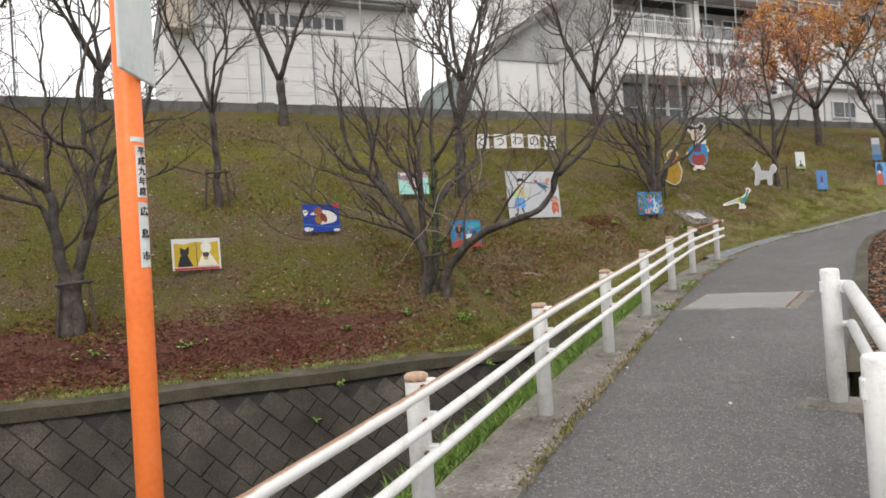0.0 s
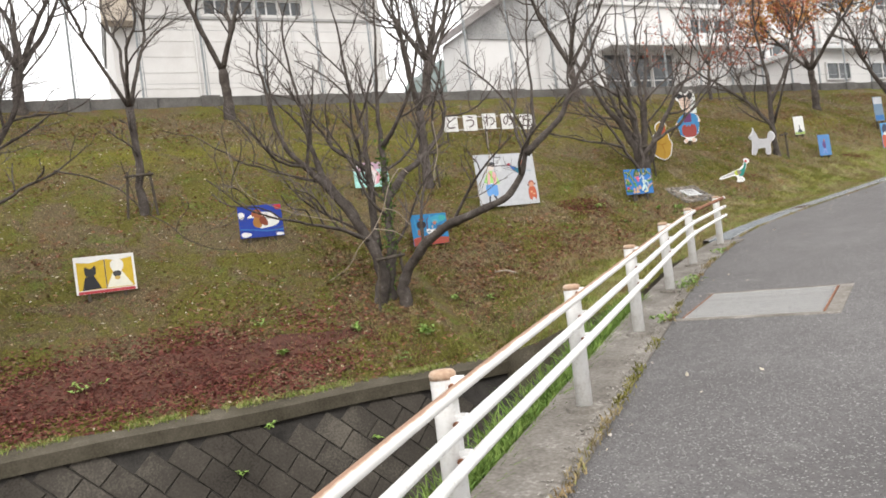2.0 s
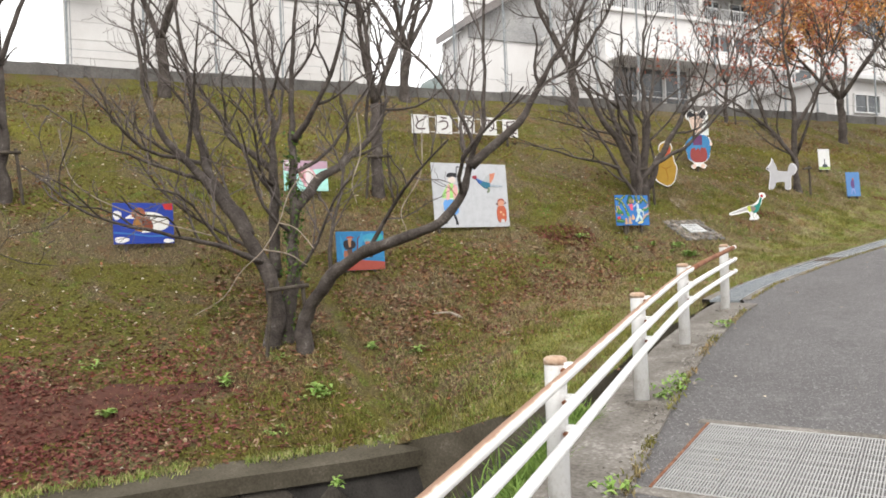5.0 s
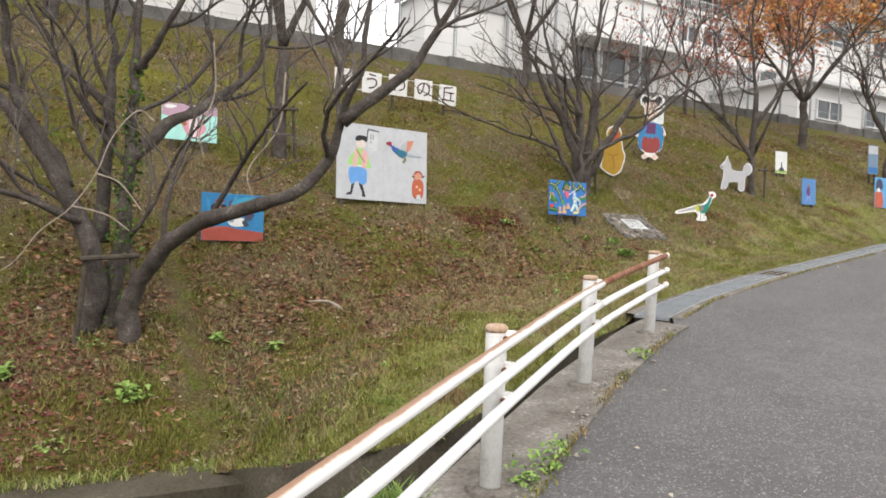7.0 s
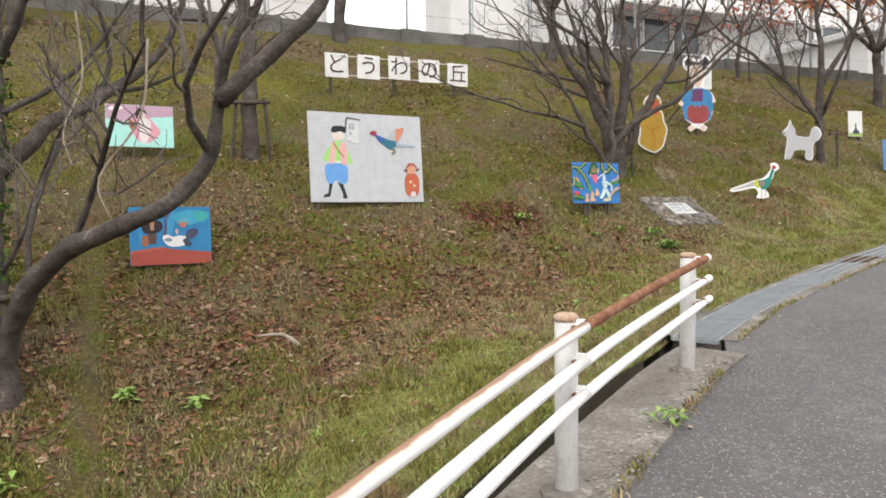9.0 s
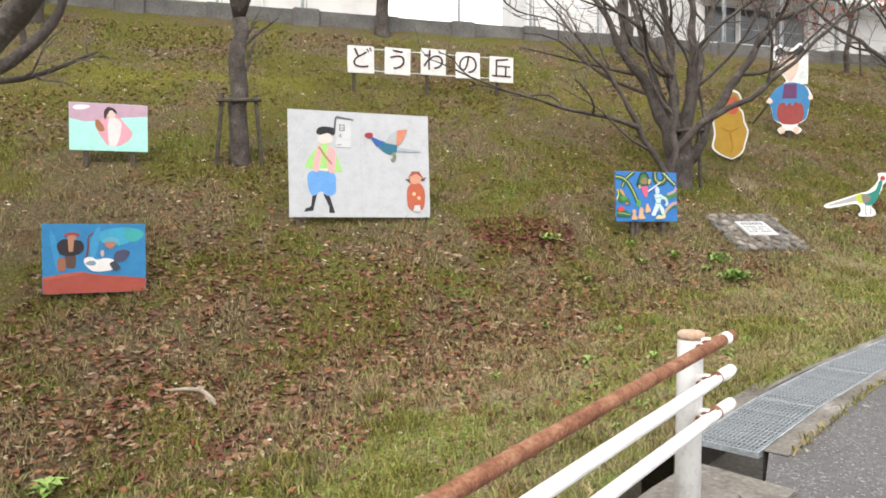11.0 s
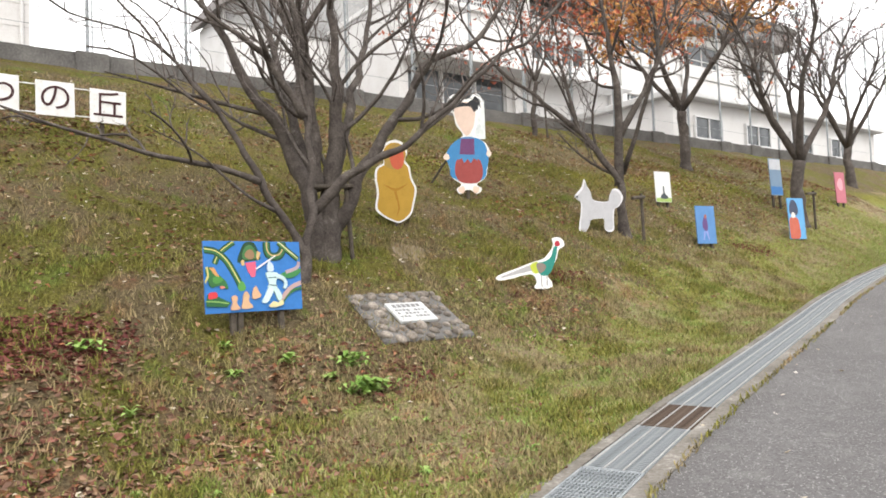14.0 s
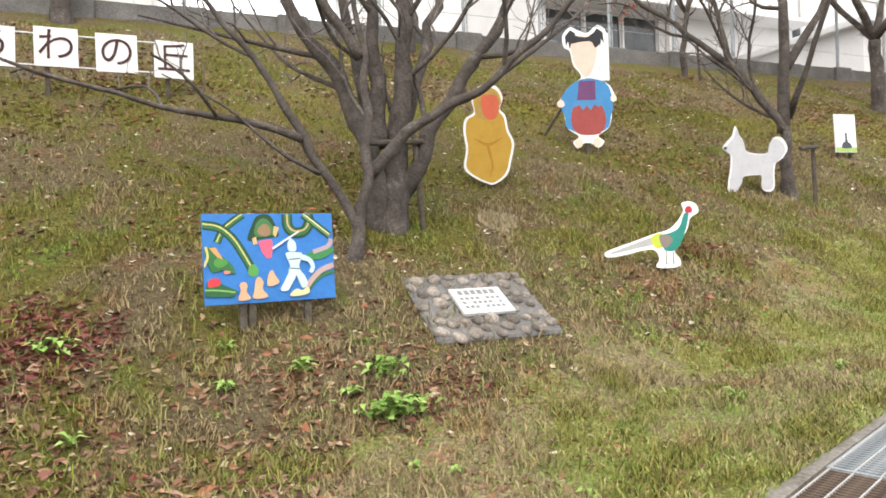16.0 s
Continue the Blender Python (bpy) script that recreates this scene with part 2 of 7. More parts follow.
M_JOINT = material("wall_joint", [(0.022, 0.02, 0.018), (0.05, 0.046, 0.041)], 3, 0.95, 0.4, 50)
M_TOPWALL = material("weathered_wall", [(0.05, 0.047, 0.045), (0.12, 0.115, 0.11), (0.2, 0.19, 0.18)], 1.6, 0.9, 0.4, 30, spread=0.8)
M_WHITE = material("white_paint", [(0.52, 0.50, 0.47), (0.74, 0.74, 0.73), (0.8, 0.8, 0.8)], 9, 0.45, 0.1, 70, spread=0.9)
M_RUST = material("rust", [(0.11, 0.04, 0.022), (0.2, 0.085, 0.045), (0.28, 0.15, 0.09)], 14, 0.85, 0.4, 90)


def rusty_top_material(name):
    """White paint, gone to rust along the upper side where rain stands."""
    m = bpy.data.materials.new(name)
    m.use_nodes = True
    nt = m.node_tree
    b = nt.nodes["Principled BSDF"]
    geo = nt.nodes.new("ShaderNodeNewGeometry")
    sep = nt.nodes.new("ShaderNodeVectorMath")
    sep.operation = "DOT_PRODUCT"
    sep.inputs[1].default_value = (-0.62, 0.1, 0.78)
    nt.links.new(geo.outputs["Normal"], sep.inputs[0])
    n = nt.nodes.new("ShaderNodeTexNoise")
    n.inputs["Scale"].default_value, n.inputs["Detail"].default_value, n.inputs["Roughness"].default_value = 7, 8, 0.7
    nt.links.new(geo.outputs["Position"], n.inputs["Vector"])
    add = nt.nodes.new("ShaderNodeMath")
    add.operation = "MULTIPLY_ADD"
    add.inputs[1].default_value = 0.9
    nt.links.new(n.outputs[0], add.inputs[0])
    nt.links.new(sep.outputs["Value"], add.inputs[2])
    ramp = nt.nodes.new("ShaderNodeValToRGB")
    e = ramp.color_ramp.elements
    e[0].position, e[1].position = 0.62, 1.0
    e[0].color, e[1].color = (0.72, 0.71, 0.69, 1), (0.26, 0.15, 0.095, 1)
    k = e.new(0.78)
    k.color = (0.5, 0.41, 0.33, 1)
    nt.links.new(add.outputs[0], ramp.inputs[0])
    nt.links.new(ramp.outputs[0], b.inputs["Base Color"])
    b.inputs["Roughness"].default_value = 0.55
    return m


M_TOPRAIL = rusty_top_material("white_rail_rusted_on_top")
M_STEEL = material("galvanised_steel", [(0.17, 0.19, 0.2), (0.27, 0.295, 0.31), (0.4, 0.42, 0.435)], 7, 0.5, 0.1, 60, metal=0.2)
M_PALESTEEL = material("pale_galvanised_steel", [(0.28, 0.28, 0.27), (0.37, 0.37, 0.36), (0.45, 0.45, 0.44)], 7, 0.5, 0.1, 60, metal=0.1)
M_SILT = material("brown_silt", [(0.05, 0.035, 0.028), (0.11, 0.08, 0.062), (0.17, 0.13, 0.1)], 5, 0.95, 0.4, 40)
M_DARK = material("wet_dirt", [(0.012, 0.011, 0.009), (0.03, 0.026, 0.02)], 4, 0.95, 0.5, 30)
M_BARK = material("cherry_bark", [(0.015, 0.012, 0.01), (0.05, 0.041, 0.036), (0.088, 0.075, 0.066), (0.21, 0.195, 0.175)], 6, 0.9, 1.0, 45, spread=0.85)
M_TWIG = material("twigs", [(0.07, 0.057, 0.052), (0.17, 0.147, 0.137)], 5, 0.85, 0.0, 30)
M_STAKE = material("stake_wood", [(0.04, 0.032, 0.025), (0.1, 0.085, 0.068)], 12, 0.9, 0.4, 80)
M_DEAD = material("bare_stick", [(0.2, 0.16, 0.12), (0.36, 0.31, 0.25)], 10, 0.85, 0.2, 60)
M_ORANGE = material("orange_paint", [(0.72, 0.15, 0.03), (0.84, 0.2, 0.045), (0.86, 0.25, 0.08)], 5, 0.45, 0.05, 60, spread=0.9)
M_SIGNBACK = material("sign_sheet", [(0.5, 0.53, 0.53), (0.62, 0.66, 0.65), (0.68, 0.71, 0.7)], 4, 0.4, 0.05, 40)
M_FACADE = material("white_facade", [(0.5, 0.485, 0.47), (0.63, 0.625, 0.62), (0.7, 0.7, 0.7)], 0.5, 0.85, 0.1, 18, spread=0.9)
M_SIDING = material("pale_siding", [(0.5, 0.485, 0.47), (0.61, 0.6, 0.59), (0.68, 0.68, 0.67)], 0.8, 0.8, 0.15, 22, spread=0.9)
M_EAVE = material("brown_grey_eave", [(0.15, 0.135, 0.13), (0.21, 0.195, 0.19), (0.27, 0.255, 0.25)], 0.5, 0.8, 0.1, 12)
M_BEIGE = material("beige_render", [(0.42, 0.36, 0.29), (0.54, 0.48, 0.41)], 0.7, 0.85, 0.1, 18)
M_ROOF = material("grey_roof", [(0.11, 0.105, 0.105), (0.18, 0.175, 0.17), (0.24, 0.235, 0.23)], 0.6, 0.8, 0.2, 14)
M_GREYWALL = material("grey_panel_and_recess_shade", [(0.2, 0.2, 0.2), (0.3, 0.3, 0.3), (0.38, 0.38, 0.37)], 0.5, 0.8, 0.1, 12)
M_GLASS = material("window_glass", [(0.03, 0.035, 0.04), (0.07, 0.08, 0.085)], 0.6, 0.08, 0, 4, spec=0.6)
M_ALU = material("window_frame", [(0.55, 0.55, 0.55), (0.66, 0.66, 0.66)], 4, 0.4, 0, 30, metal=0.3)
# tree green paled to blue-grey, a painted stand-in for distance haze
M_HILL = material("wooded_hill_haze_tint", [(0.1, 0.13, 0.12), (0.15, 0.18, 0.175), (0.2, 0.225, 0.22)], 0.12, 0.95, 0.0, 1.2, spread=0.9)
M_BLACK = material("black_paint", [(0.012, 0.012, 0.014), (0.03, 0.03, 0.032)], 10, 0.5, 0.05, 60)
M_CABLE = material("cable", [(0.015, 0.015, 0.015), (0.03, 0.03, 0.03)], 10, 0.6, 0, 60)
M_STONE = material("cobble", [(0.07, 0.06, 0.05), (0.15, 0.13, 0.11), (0.27, 0.24, 0.205)], 6, 0.85, 0.5, 40, per_piece=0.35)
M_IVY = island_material("ivy", [(0.03, 0.065, 0.012), (0.075, 0.135, 0.025), (0.11, 0.17, 0.035)], 0.6)
M_ORLEAF = island_material("autumn_leaves", [(0.6, 0.26, 0.07), (0.65, 0.36, 0.12), (0.55, 0.22, 0.1), (0.5, 0.36, 0.12)], 0.6)
M_PINKLEAF = island_material("red_autumn_leaves", [(0.36, 0.09, 0.05), (0.45, 0.17, 0.1), (0.28, 0.06, 0.04)], 0.6)
M_OLIVE = island_material("evergreen_leaves", [(0.05, 0.055, 0.015), (0.09, 0.08, 0.025), (0.13, 0.09, 0.035)], 0.6)
PAINTS = {}


def paint(c):
    """Hand-painted board colour with a slight fade."""
    if c not in PAINTS:
        PAINTS[c] = material("board_paint", [tuple(v * 0.8 for v in c), c, tuple(min(v * 1.1 + 0.01, 0.85) for v in c)], 7, 0.55, 0.05, 50, spread=1.0)
    return PAINTS[c]


# ---- mesh helpers ----
def mesh_of(name, verts, faces):
    me = bpy.data.meshes.new(name)
    me.from_pydata([tuple(v) for v in verts], [], [tuple(f) for f in faces])
    me.update()
    return me


def part(name, data, mat, parent=None, label="", m=None):
    """One mesh object; data: a bmesh or (verts, faces) or a mesh."""
    if isinstance(data, bmesh.types.BMesh):
        me = bpy.data.meshes.new(name)
        data.to_mesh(me)
        data.free()
    elif isinstance(data, tuple):
        me = mesh_of(name, *data)
    else:
        me = data
    if mat and not me.materials:
        me.materials.append(mat)
    ob = new(name, me)
    if parent:
        ob.parent = parent
    if m is not None:
        ob.matrix_basis = m
    if label:
        tagged(ob, label)
    return ob


def empty(name, m, label, category, group="", kind=""):
    ob = new(name)
    ob.matrix_basis = m
    return tagged(ob, label, category, group, kind)


def box(bm, x0, y0, z0, x1, y1, z1, bevel=0.0):
    v = [bm.verts.new(p) for p in ((x0, y0, z0), (x1, y0, z0), (x1, y1, z0), (x0, y1, z0), (x0, y0, z1), (x1, y0, z1), (x1, y1, z1), (x0, y1, z1))]
    fs = [bm.faces.new([v[i] for i in f]) for f in ((3, 2, 1, 0), (4, 5, 6, 7), (0, 1, 5, 4), (1, 2, 6, 5), (2, 3, 7, 6), (3, 0, 4, 7))]
    if bevel:
        es = {e for f in fs for e in f.edges}
        bmesh.ops.bevel(bm, geom=list(es), offset=bevel, segments=1, affect="EDGES")
    return bm


def boxes(*rows, bevel=0.0):
    bm = bmesh.new()
    for r in rows:
        box(bm, *r, bevel=bevel)
    return bm


def tube(pts, radii, n=6, cap=True):
    """A tube along points; radii: one for each."""
    pts = [Vector(p) for p in pts]
    vs, fs = [], []
    side = None
    for i, p in enumerate(pts):
        t = (pts[min(i + 1, len(pts) - 1)] - pts[max(i - 1, 0)])
        t = t.normalized() if t.length > 1e-6 else Vector((0, 0, 1))
        if side is None:
            side = t.orthogonal().normalized()
        side = (side - t * side.dot(t))
        side = side.normalized() if side.length > 1e-5 else t.orthogonal().normalized()
        other = t.cross(side)
        for k in range(n):
            a = 2 * math.pi * k / n
            vs.append(p + (side * math.cos(a) + other * math.sin(a)) * radii[i])
    for i in range(len(pts) - 1):
        for k in range(n):
            a, b = i * n + k, i * n + (k + 1) % n
            fs.append((a, b, b + n, a + n))
    if cap:
        fs.append(tuple(range(n - 1, -1, -1)))
        fs.append(tuple(range((len(pts) - 1) * n, len(pts) * n)))
    return vs, fs


def join(*pieces):
    vs, fs = [], []
    for v, f in pieces:
        o = len(vs)
        vs.extend(v)
        fs.extend(tuple(i + o for i in g) for g in f)
    return vs, fs


def pipe(pts, r, n=10):
    return tube(pts, [r] * len(pts), n)


def smooth(me):
    for p in me.polygons:
        p.use_smooth = True


def strip(left, right, cols=1, drop=0.0):
    """A sheet between two rows of points, with a skirt of that depth under its edges."""
    vs, fs = [], []
    n = cols + 1
    for a, b in zip(left, right):
        for k in range(n):
            vs.append(Vector(a).lerp(Vector(b), k / cols))
    for i in range(len(left) - 1):
        for k in range(cols):
            a = i * n + k
            fs.append((a, a + 1, a + 1 + n, a + n))
    if drop:
        for line, flip in ((left, 0), (right, 1)):
            o = len(vs)
            for p in line:
                vs.extend((Vector(p), Vector(p) - Vector((0, 0, drop))))
            for i in range(len(line) - 1):
                q = (o + 2 * i, o + 2 * i + 2, o + 2 * i + 3, o + 2 * i + 1)
                fs.append(q[::-1] if flip else q)
    return vs, fs


def spline(pts, per=6):
    """Points on a smooth curve through the given ones."""
    p = [np.array(q, float) for q in pts]
    p = [2 * p[0] - p[1]] + p + [2 * p[-1] - p[-2]]
    res = []
    for i in range(1, len(p) - 2):
        for k in range(per):
            t = k / per
            res.append(0.5 * (2 * p[i] + (p[i + 1] - p[i - 1]) * t + (2 * p[i - 1] - 5 * p[i] + 4 * p[i + 1] - p[i + 2]) * t * t + (3 * p[i] - p[i - 1] - 3 * p[i + 1] + p[i + 2]) * t ** 3))
    res.append(p[-2])
    return [Vector(r) for r in res]


# ---- ground, path, ditch ----
vs, fs, rowlen = [], [], 0
us = np.concatenate((np.arange(-26, 34, 0.3), np.arange(34, 75, 1.0)))
COLS = 44
for u in us:
    dt, zt = toe(u)
    for k in range(COLS + 1):
        d = -0.65 + (dt + 0.65) * k / COLS
        x, y = xy(u, d)
        vs.append((x, y, bank_at(u, d) if k < COLS else zt))
for i in range(len(us) - 1):
    for k in range(COLS):
        a = i * (COLS + 1) + k
        fs.append((a, a + COLS + 1, a + COLS + 2, a + 1))
BANK_Z = np.array([v[2] for v in vs]).reshape(len(us), COLS + 1)
bank = tagged(part("embankment", (vs, [f[::-1] for f in fs]), M_GRASS), "steep grassy embankment strewn with brown leaves", "ground", kind="structure")
smooth(bank.data)

ys = np.concatenate((np.arange(-30, -2, 2.0), np.arange(-2, 32, 0.4), np.arange(32, 70, 2.0)))
path = part("pavement", strip([(left_x(y), y, road_z(y)) for y in ys], [(right_x(y), y, road_z(y)) for y in ys], 10, 0.3), M_ASPHALT)
tagged(path, "worn grey asphalt footpath climbing along the bank", "path", kind="structure")
ys2 = [y for y in ys if y <= 15.3]
curb = part("curb", strip([(post_x(y) - 0.27, y, road_z(y) + 0.035) for y in ys2], [(post_x(y) + 0.21, y, road_z(y) + 0.02) for y in ys2], 4, 0.6), M_CONC)
tagged(curb, "cracked weathered concrete edge under the guard fence", "curb", kind="structure")
# the right-hand kerb, the littered verge and the road beyond it
ys3 = [y for y in ys if y >= 6.2]
kerb = part("kerb", strip([(right_x(y) - 0.01, y, road_z(y) + 0.05) for y in ys3], [(right_x(y) + 0.14, y, road_z(y) + 0.06) for y in ys3], 2, 0.3), M_COPE)
tagged(kerb, "low mossy concrete kerb beside the footpath", "kerb", kind="structure")
verge = part("verge", strip([(right_x(y) + 0.13, y, road_z(y) + 0.02) for y in ys], [(right_x(y) + 0.75, y, road_z(y) - 0.02) for y in ys], 2), M_DARK)
tagged(verge, "strip of bare earth under fallen leaves", "verge", kind="structure")
side = part("road", strip([(right_x(y) + 0.7, y, road_z(y) - 0.05) for y in ys], [(right_x(y) + 7.0, y, road_z(y) - 0.08) for y in ys], 6), M_ASPHALT)
tagged(side, "grey asphalt road beside the footpath", "road", kind="structure")
bm = bmesh.new()
q = [bm.verts.new(p) for p in ((-600, -700, -2.6), (700, -700, -2.6), (700, 900, -2.6), (-600, 900, -2.6))]
bm.faces.new(q)
tagged(part("ground", bm, M_GRASS), "ground reaching to the horizon", "ground", kind="structure")
# the school yard behind the wall
yard = [(*xy(u, d), 7.25) for u, d in ((-60, -0.7), (110, -0.7), (110, -90), (-60, -90))]
tagged(part("school_yard", (yard, [(0, 1, 2, 3)]), M_CONC), "bare school yard above the bank", "yard", kind="structure")

# ditch: floor, near wall, far wall of slanting blocks
floor_rows = [(-26, -1.7), (6, -1.7), (9, -1.5), (11, -0.7), (13, 0.35), (15.4, 1.0)]
lf, rf = [], []
for y in np.arange(-26, 15.5, 0.6):
    z = lerp_list(y, floor_rows)
    rf.append((post_x(y) - 0.2, y, z))
    u0 = U.x * post_x(y) + U.y * y
    if y < 11.0:
        far = post_x(y) - 0.2 - (post_x(y) + 0.15 + 3.4) * 1.15 if y < 9 else -4.4
        lf.append((min(far, -4.2) - max(0, (9 - y)) * 0.55, y, z))
    else:
        lf.append((lerp_list(y, [(11, -4.4), (12.2, -3.4), (13, -2.15), (13.8, -1.8), (15.5, -1.7)]), y, z))
tagged(part("ditch_floor", strip(lf, rf, 4), M_DARK), "dark muddy floor of the drainage ditch", "ditch", kind="structure")
near = [(post_x(y) - 0.25, y, road_z(y) + 0.02) for y in ys2]
nearlow = [(post_x(y) - 0.3, y, lerp_list(y, floor_rows) - 0.05) for y in ys2]
tagged(part("ditch_wall", strip(nearlow, near, 3), M_COPE), "concrete ditch wall below the footpath", "wall", kind="structure")
ends = [(v, toe(v)[0]) for v in np.arange(8.7, 12.8, 0.2)]
top, low = [], []
for u, d in ends:
    x, y = xy(u, d)
    top.append((x, y, toe(u)[1] + 0.02))
    low.append((x + 0.02, y - 0.02, lerp_list(y, floor_rows) - 0.1))
tagged(part("gutter_wall", strip(low, top, 3), M_COPE), "mossy concrete gutter wall", "wall", kind="structure")
cope_l = [(*xy(u, 11.7), 0.47 + 0.012 * math.sin(u * 3)) for u in np.arange(-26, 9.45, 0.6)]
cope_r = [(*xy(u, 12.09), 0.41 + 0.012 * math.sin(u * 2 + 1)) for u in np.arange(-26, 9.45, 0.6)]
tagged(part("coping", strip(cope_l, cope_r, 2, 0.17), M_COPE), "rough concrete coping with moss along the ditch wall", "coping", kind="structure")
BATTER = 0.32
wall_l = [(*xy(u, 12.0), 0.3) for u in np.arange(-26, 9.3, 1.0)]
wall_r = [(*xy(u, 12.0 + BATTER * 2.0), -1.75) for u in np.arange(-26, 9.3, 1.0)]
ditch_far = tagged(part("retaining_wall", strip(wall_l, wall_r, 2), M_JOINT), "dark retaining wall of slanting square blocks", "wall", kind="structure")
# top wall
th = 0.3
tw = bmesh.new()
vv = []
for u in np.arange(-40, 80.1, 1.0):
    a, b = xy(u, -0.6), xy(u, -0.78)
    zt = 7.28 + th + 0.03 * noise.noise(Vector((u * 0.7, 0, 0)))
    vv.append([tw.verts.new((a[0], a[1], 6.9)), tw.verts.new((a[0], a[1], zt)), tw.verts.new((b[0], b[1], zt)), tw.verts.new((b[0], b[1], 6.9))])
for p, r in zip(vv, vv[1:]):
    for k in range(3):
        tw.faces.new((p[k], p[k + 1], r[k + 1], r[k]))
bmesh.ops.recalc_face_normals(tw, faces=tw.faces[:])
top_wall = tagged(part("wall_top", tw, M_TOPWALL), "low weathered concrete wall along the top of the bank", "wall", kind="structure")

TOPROT = math.degrees(math.atan2(U.y, U.x))


def on_top(u, d, z):
    """A pose with x along the embankment and y into it."""
    x, y = xy(u, d)
    return pose(x, y, z, 0, 0, TOPROT)


# pilasters on the wall
bm = boxes((-0.285, -0.07, -0.4, 0.285, 0.24, 0.34), bevel=0.025)
pil = bpy.data.meshes.new("pilaster")
bm.to_mesh(pil)
bm.free()
pil.materials.append(M_TOPWALL)
for k in range(-20, 26):
    part("pilaster", pil, None, top_wall, m=on_top(15.72 + 1.775 * k, -0.6, 7.26 + 0.02 * math.sin(k * 2.3)))

# ball-stop fence
fence = empty("ball_fence", Matrix.Identity(4), "tall thin steel fence posts with wires along the wall top", "fence")
pole = mesh_of("fence_pole", *join(pipe([(0, 0, 0), (0, 0, 5.6)], 0.032, 8), pipe([(0.09, 0.02, 0), (0.075, 0.02, 2.6), (0.0, 0, 2.9)], 0.012, 5), *[pipe([(0.0, 0, z), (0.085, 0.02, z + 0.06)], 0.008, 4) for z in np.arange(0.3, 2.6, 0.45)]))
pole.materials.append(M_STEEL)
for k in range(-20, 26):
    part("fence_pole", pole, None, fence, m=on_top(15.65 + 1.775 * k, -0.68, 7.5))
for z in (8.0, 9.6, 11.4, 13.2):
    part("wire", pipe([(*xy(-21, -0.68), z), (*xy(59, -0.68), z)], 0.006, 4), M_STEEL, fence)


# ---- buildings ----
def window(parent, x, z, w, h, cols, y=0.0, transom=0.0):
    """A window in a facade: frame, panes and bars; x, z is its lower left corner."""
    fr = boxes((x, y - 0.03, z, x + w, y + 0.08, z + 0.06), (x, y - 0.03, z + h - 0.06, x + w, y + 0.08, z + h), (x, y - 0.03, z + 0.06, x + 0.06, y + 0.08, z + h - 0.06), (x + w - 0.06, y - 0.03, z + 0.06, x + w, y + 0.08, z + h - 0.06))
    for k in range(1, cols):
        box(fr, x + w * k / cols - 0.03, y - 0.02, z + 0.06, x + w * k / cols + 0.03, y + 0.07, z + h - 0.06)
    if transom:
        for k in range(cols):
            box(fr, x + w * k / cols + 0.03 + 0.03 * (k == 0), y - 0.015, z + transom - 0.025, x + w * (k + 1) / cols - 0.03 - 0.03 * (k == cols - 1), y + 0.06, z + transom + 0.025)
    f = part("window", fr, M_ALU, parent)
    for k in range(cols):
        part("pane", boxes((x + w * k / cols + 0.03, y + 0.03, z + 0.05, x + w * (k + 1) / cols - 0.03, y + 0.05, z + h - 0.05)), M_GLASS, f)


def wall_with_holes(x0, x1, z0, z1, y0, y1, holes):
    """A wall slab cut by rectangular openings (x, z, w, h), in courses."""
    bm = bmesh.new()
    cuts = sorted({x0, x1, *[h[0] for h in holes], *[h[0] + h[2] for h in holes]})
    for a, b in zip(cuts, cuts[1:]):
        spans = sorted([(h[1], h[1] + h[3]) for h in holes if h[0] <= a + 1e-6 and h[0] + h[2] >= b - 1e-6])
        z = z0
        for lo, hi in spans:
            if lo > z:
                box(bm, a, y0, z, b, y1, lo)
            z = hi
        if z1 > z:
            box(bm, a, y0, z, b, y1, z1)
    bmesh.ops.remove_doubles(bm, verts=bm.verts[:], dist=0.001)
    return bm


# the flat-roofed hall
FACE = -8.0
hall = empty("school_hall", on_top(4.6, FACE, 7.25), "pale flat-roofed school hall with a dark window band", "building")
holes = [(3.45 + k * 1.02, 5.42, 0.97, 0.66) for k in range(4)]
part("wall", wall_with_holes(0.0, 10.9, 0, 6.6, 0, 0.3, holes), M_SIDING, hall)
for b in ((0.0, 0.3, 0, 0.3, 12, 6.6), (10.6, 0.3, 0, 10.9, 12, 6.6), (0.3, 11.7, 0, 10.6, 12, 6.6)):
    part("side_wall", boxes(b), M_FACADE, hall)
part("roof", boxes((-0.1, -0.75, 6.68, 11.0, 12.3, 7.3), bevel=0.05), M_GREYWALL, hall)
part("roof_edge", boxes((-0.14, -0.8, 7.3, 11.04, 12.35, 7.38), bevel=0.02), M_ROOF, hall)
part("soffit", boxes((0.0, -0.6, 6.55, 10.9, -0.004, 6.675)), M_GREYWALL, hall)
part("string_course", boxes((0.9, -0.05, 5.2, 10.92, -0.003, 5.32), bevel=0.01), M_GREYWALL, hall)
for h in holes:
    window(hall, *h, 2, 0.12)
part("corner_block", boxes((-0.3, -0.7, 4.85, 0.85, -0.01, 6.66), bevel=0.03), M_BEIGE, hall)
for x in (3.0, 6.9, 10.7):
    part("downpipe", pipe([(x, -0.07, 0.1), (x, -0.07, 5.15)], 0.045, 8), M_FACADE, hall)
for z in np.arange(0.6, 5.1, 0.62):
    part("siding_joint", boxes((0.02, -0.014, z, 10.88, -0.002, z + 0.03)), M_SIDING, hall)

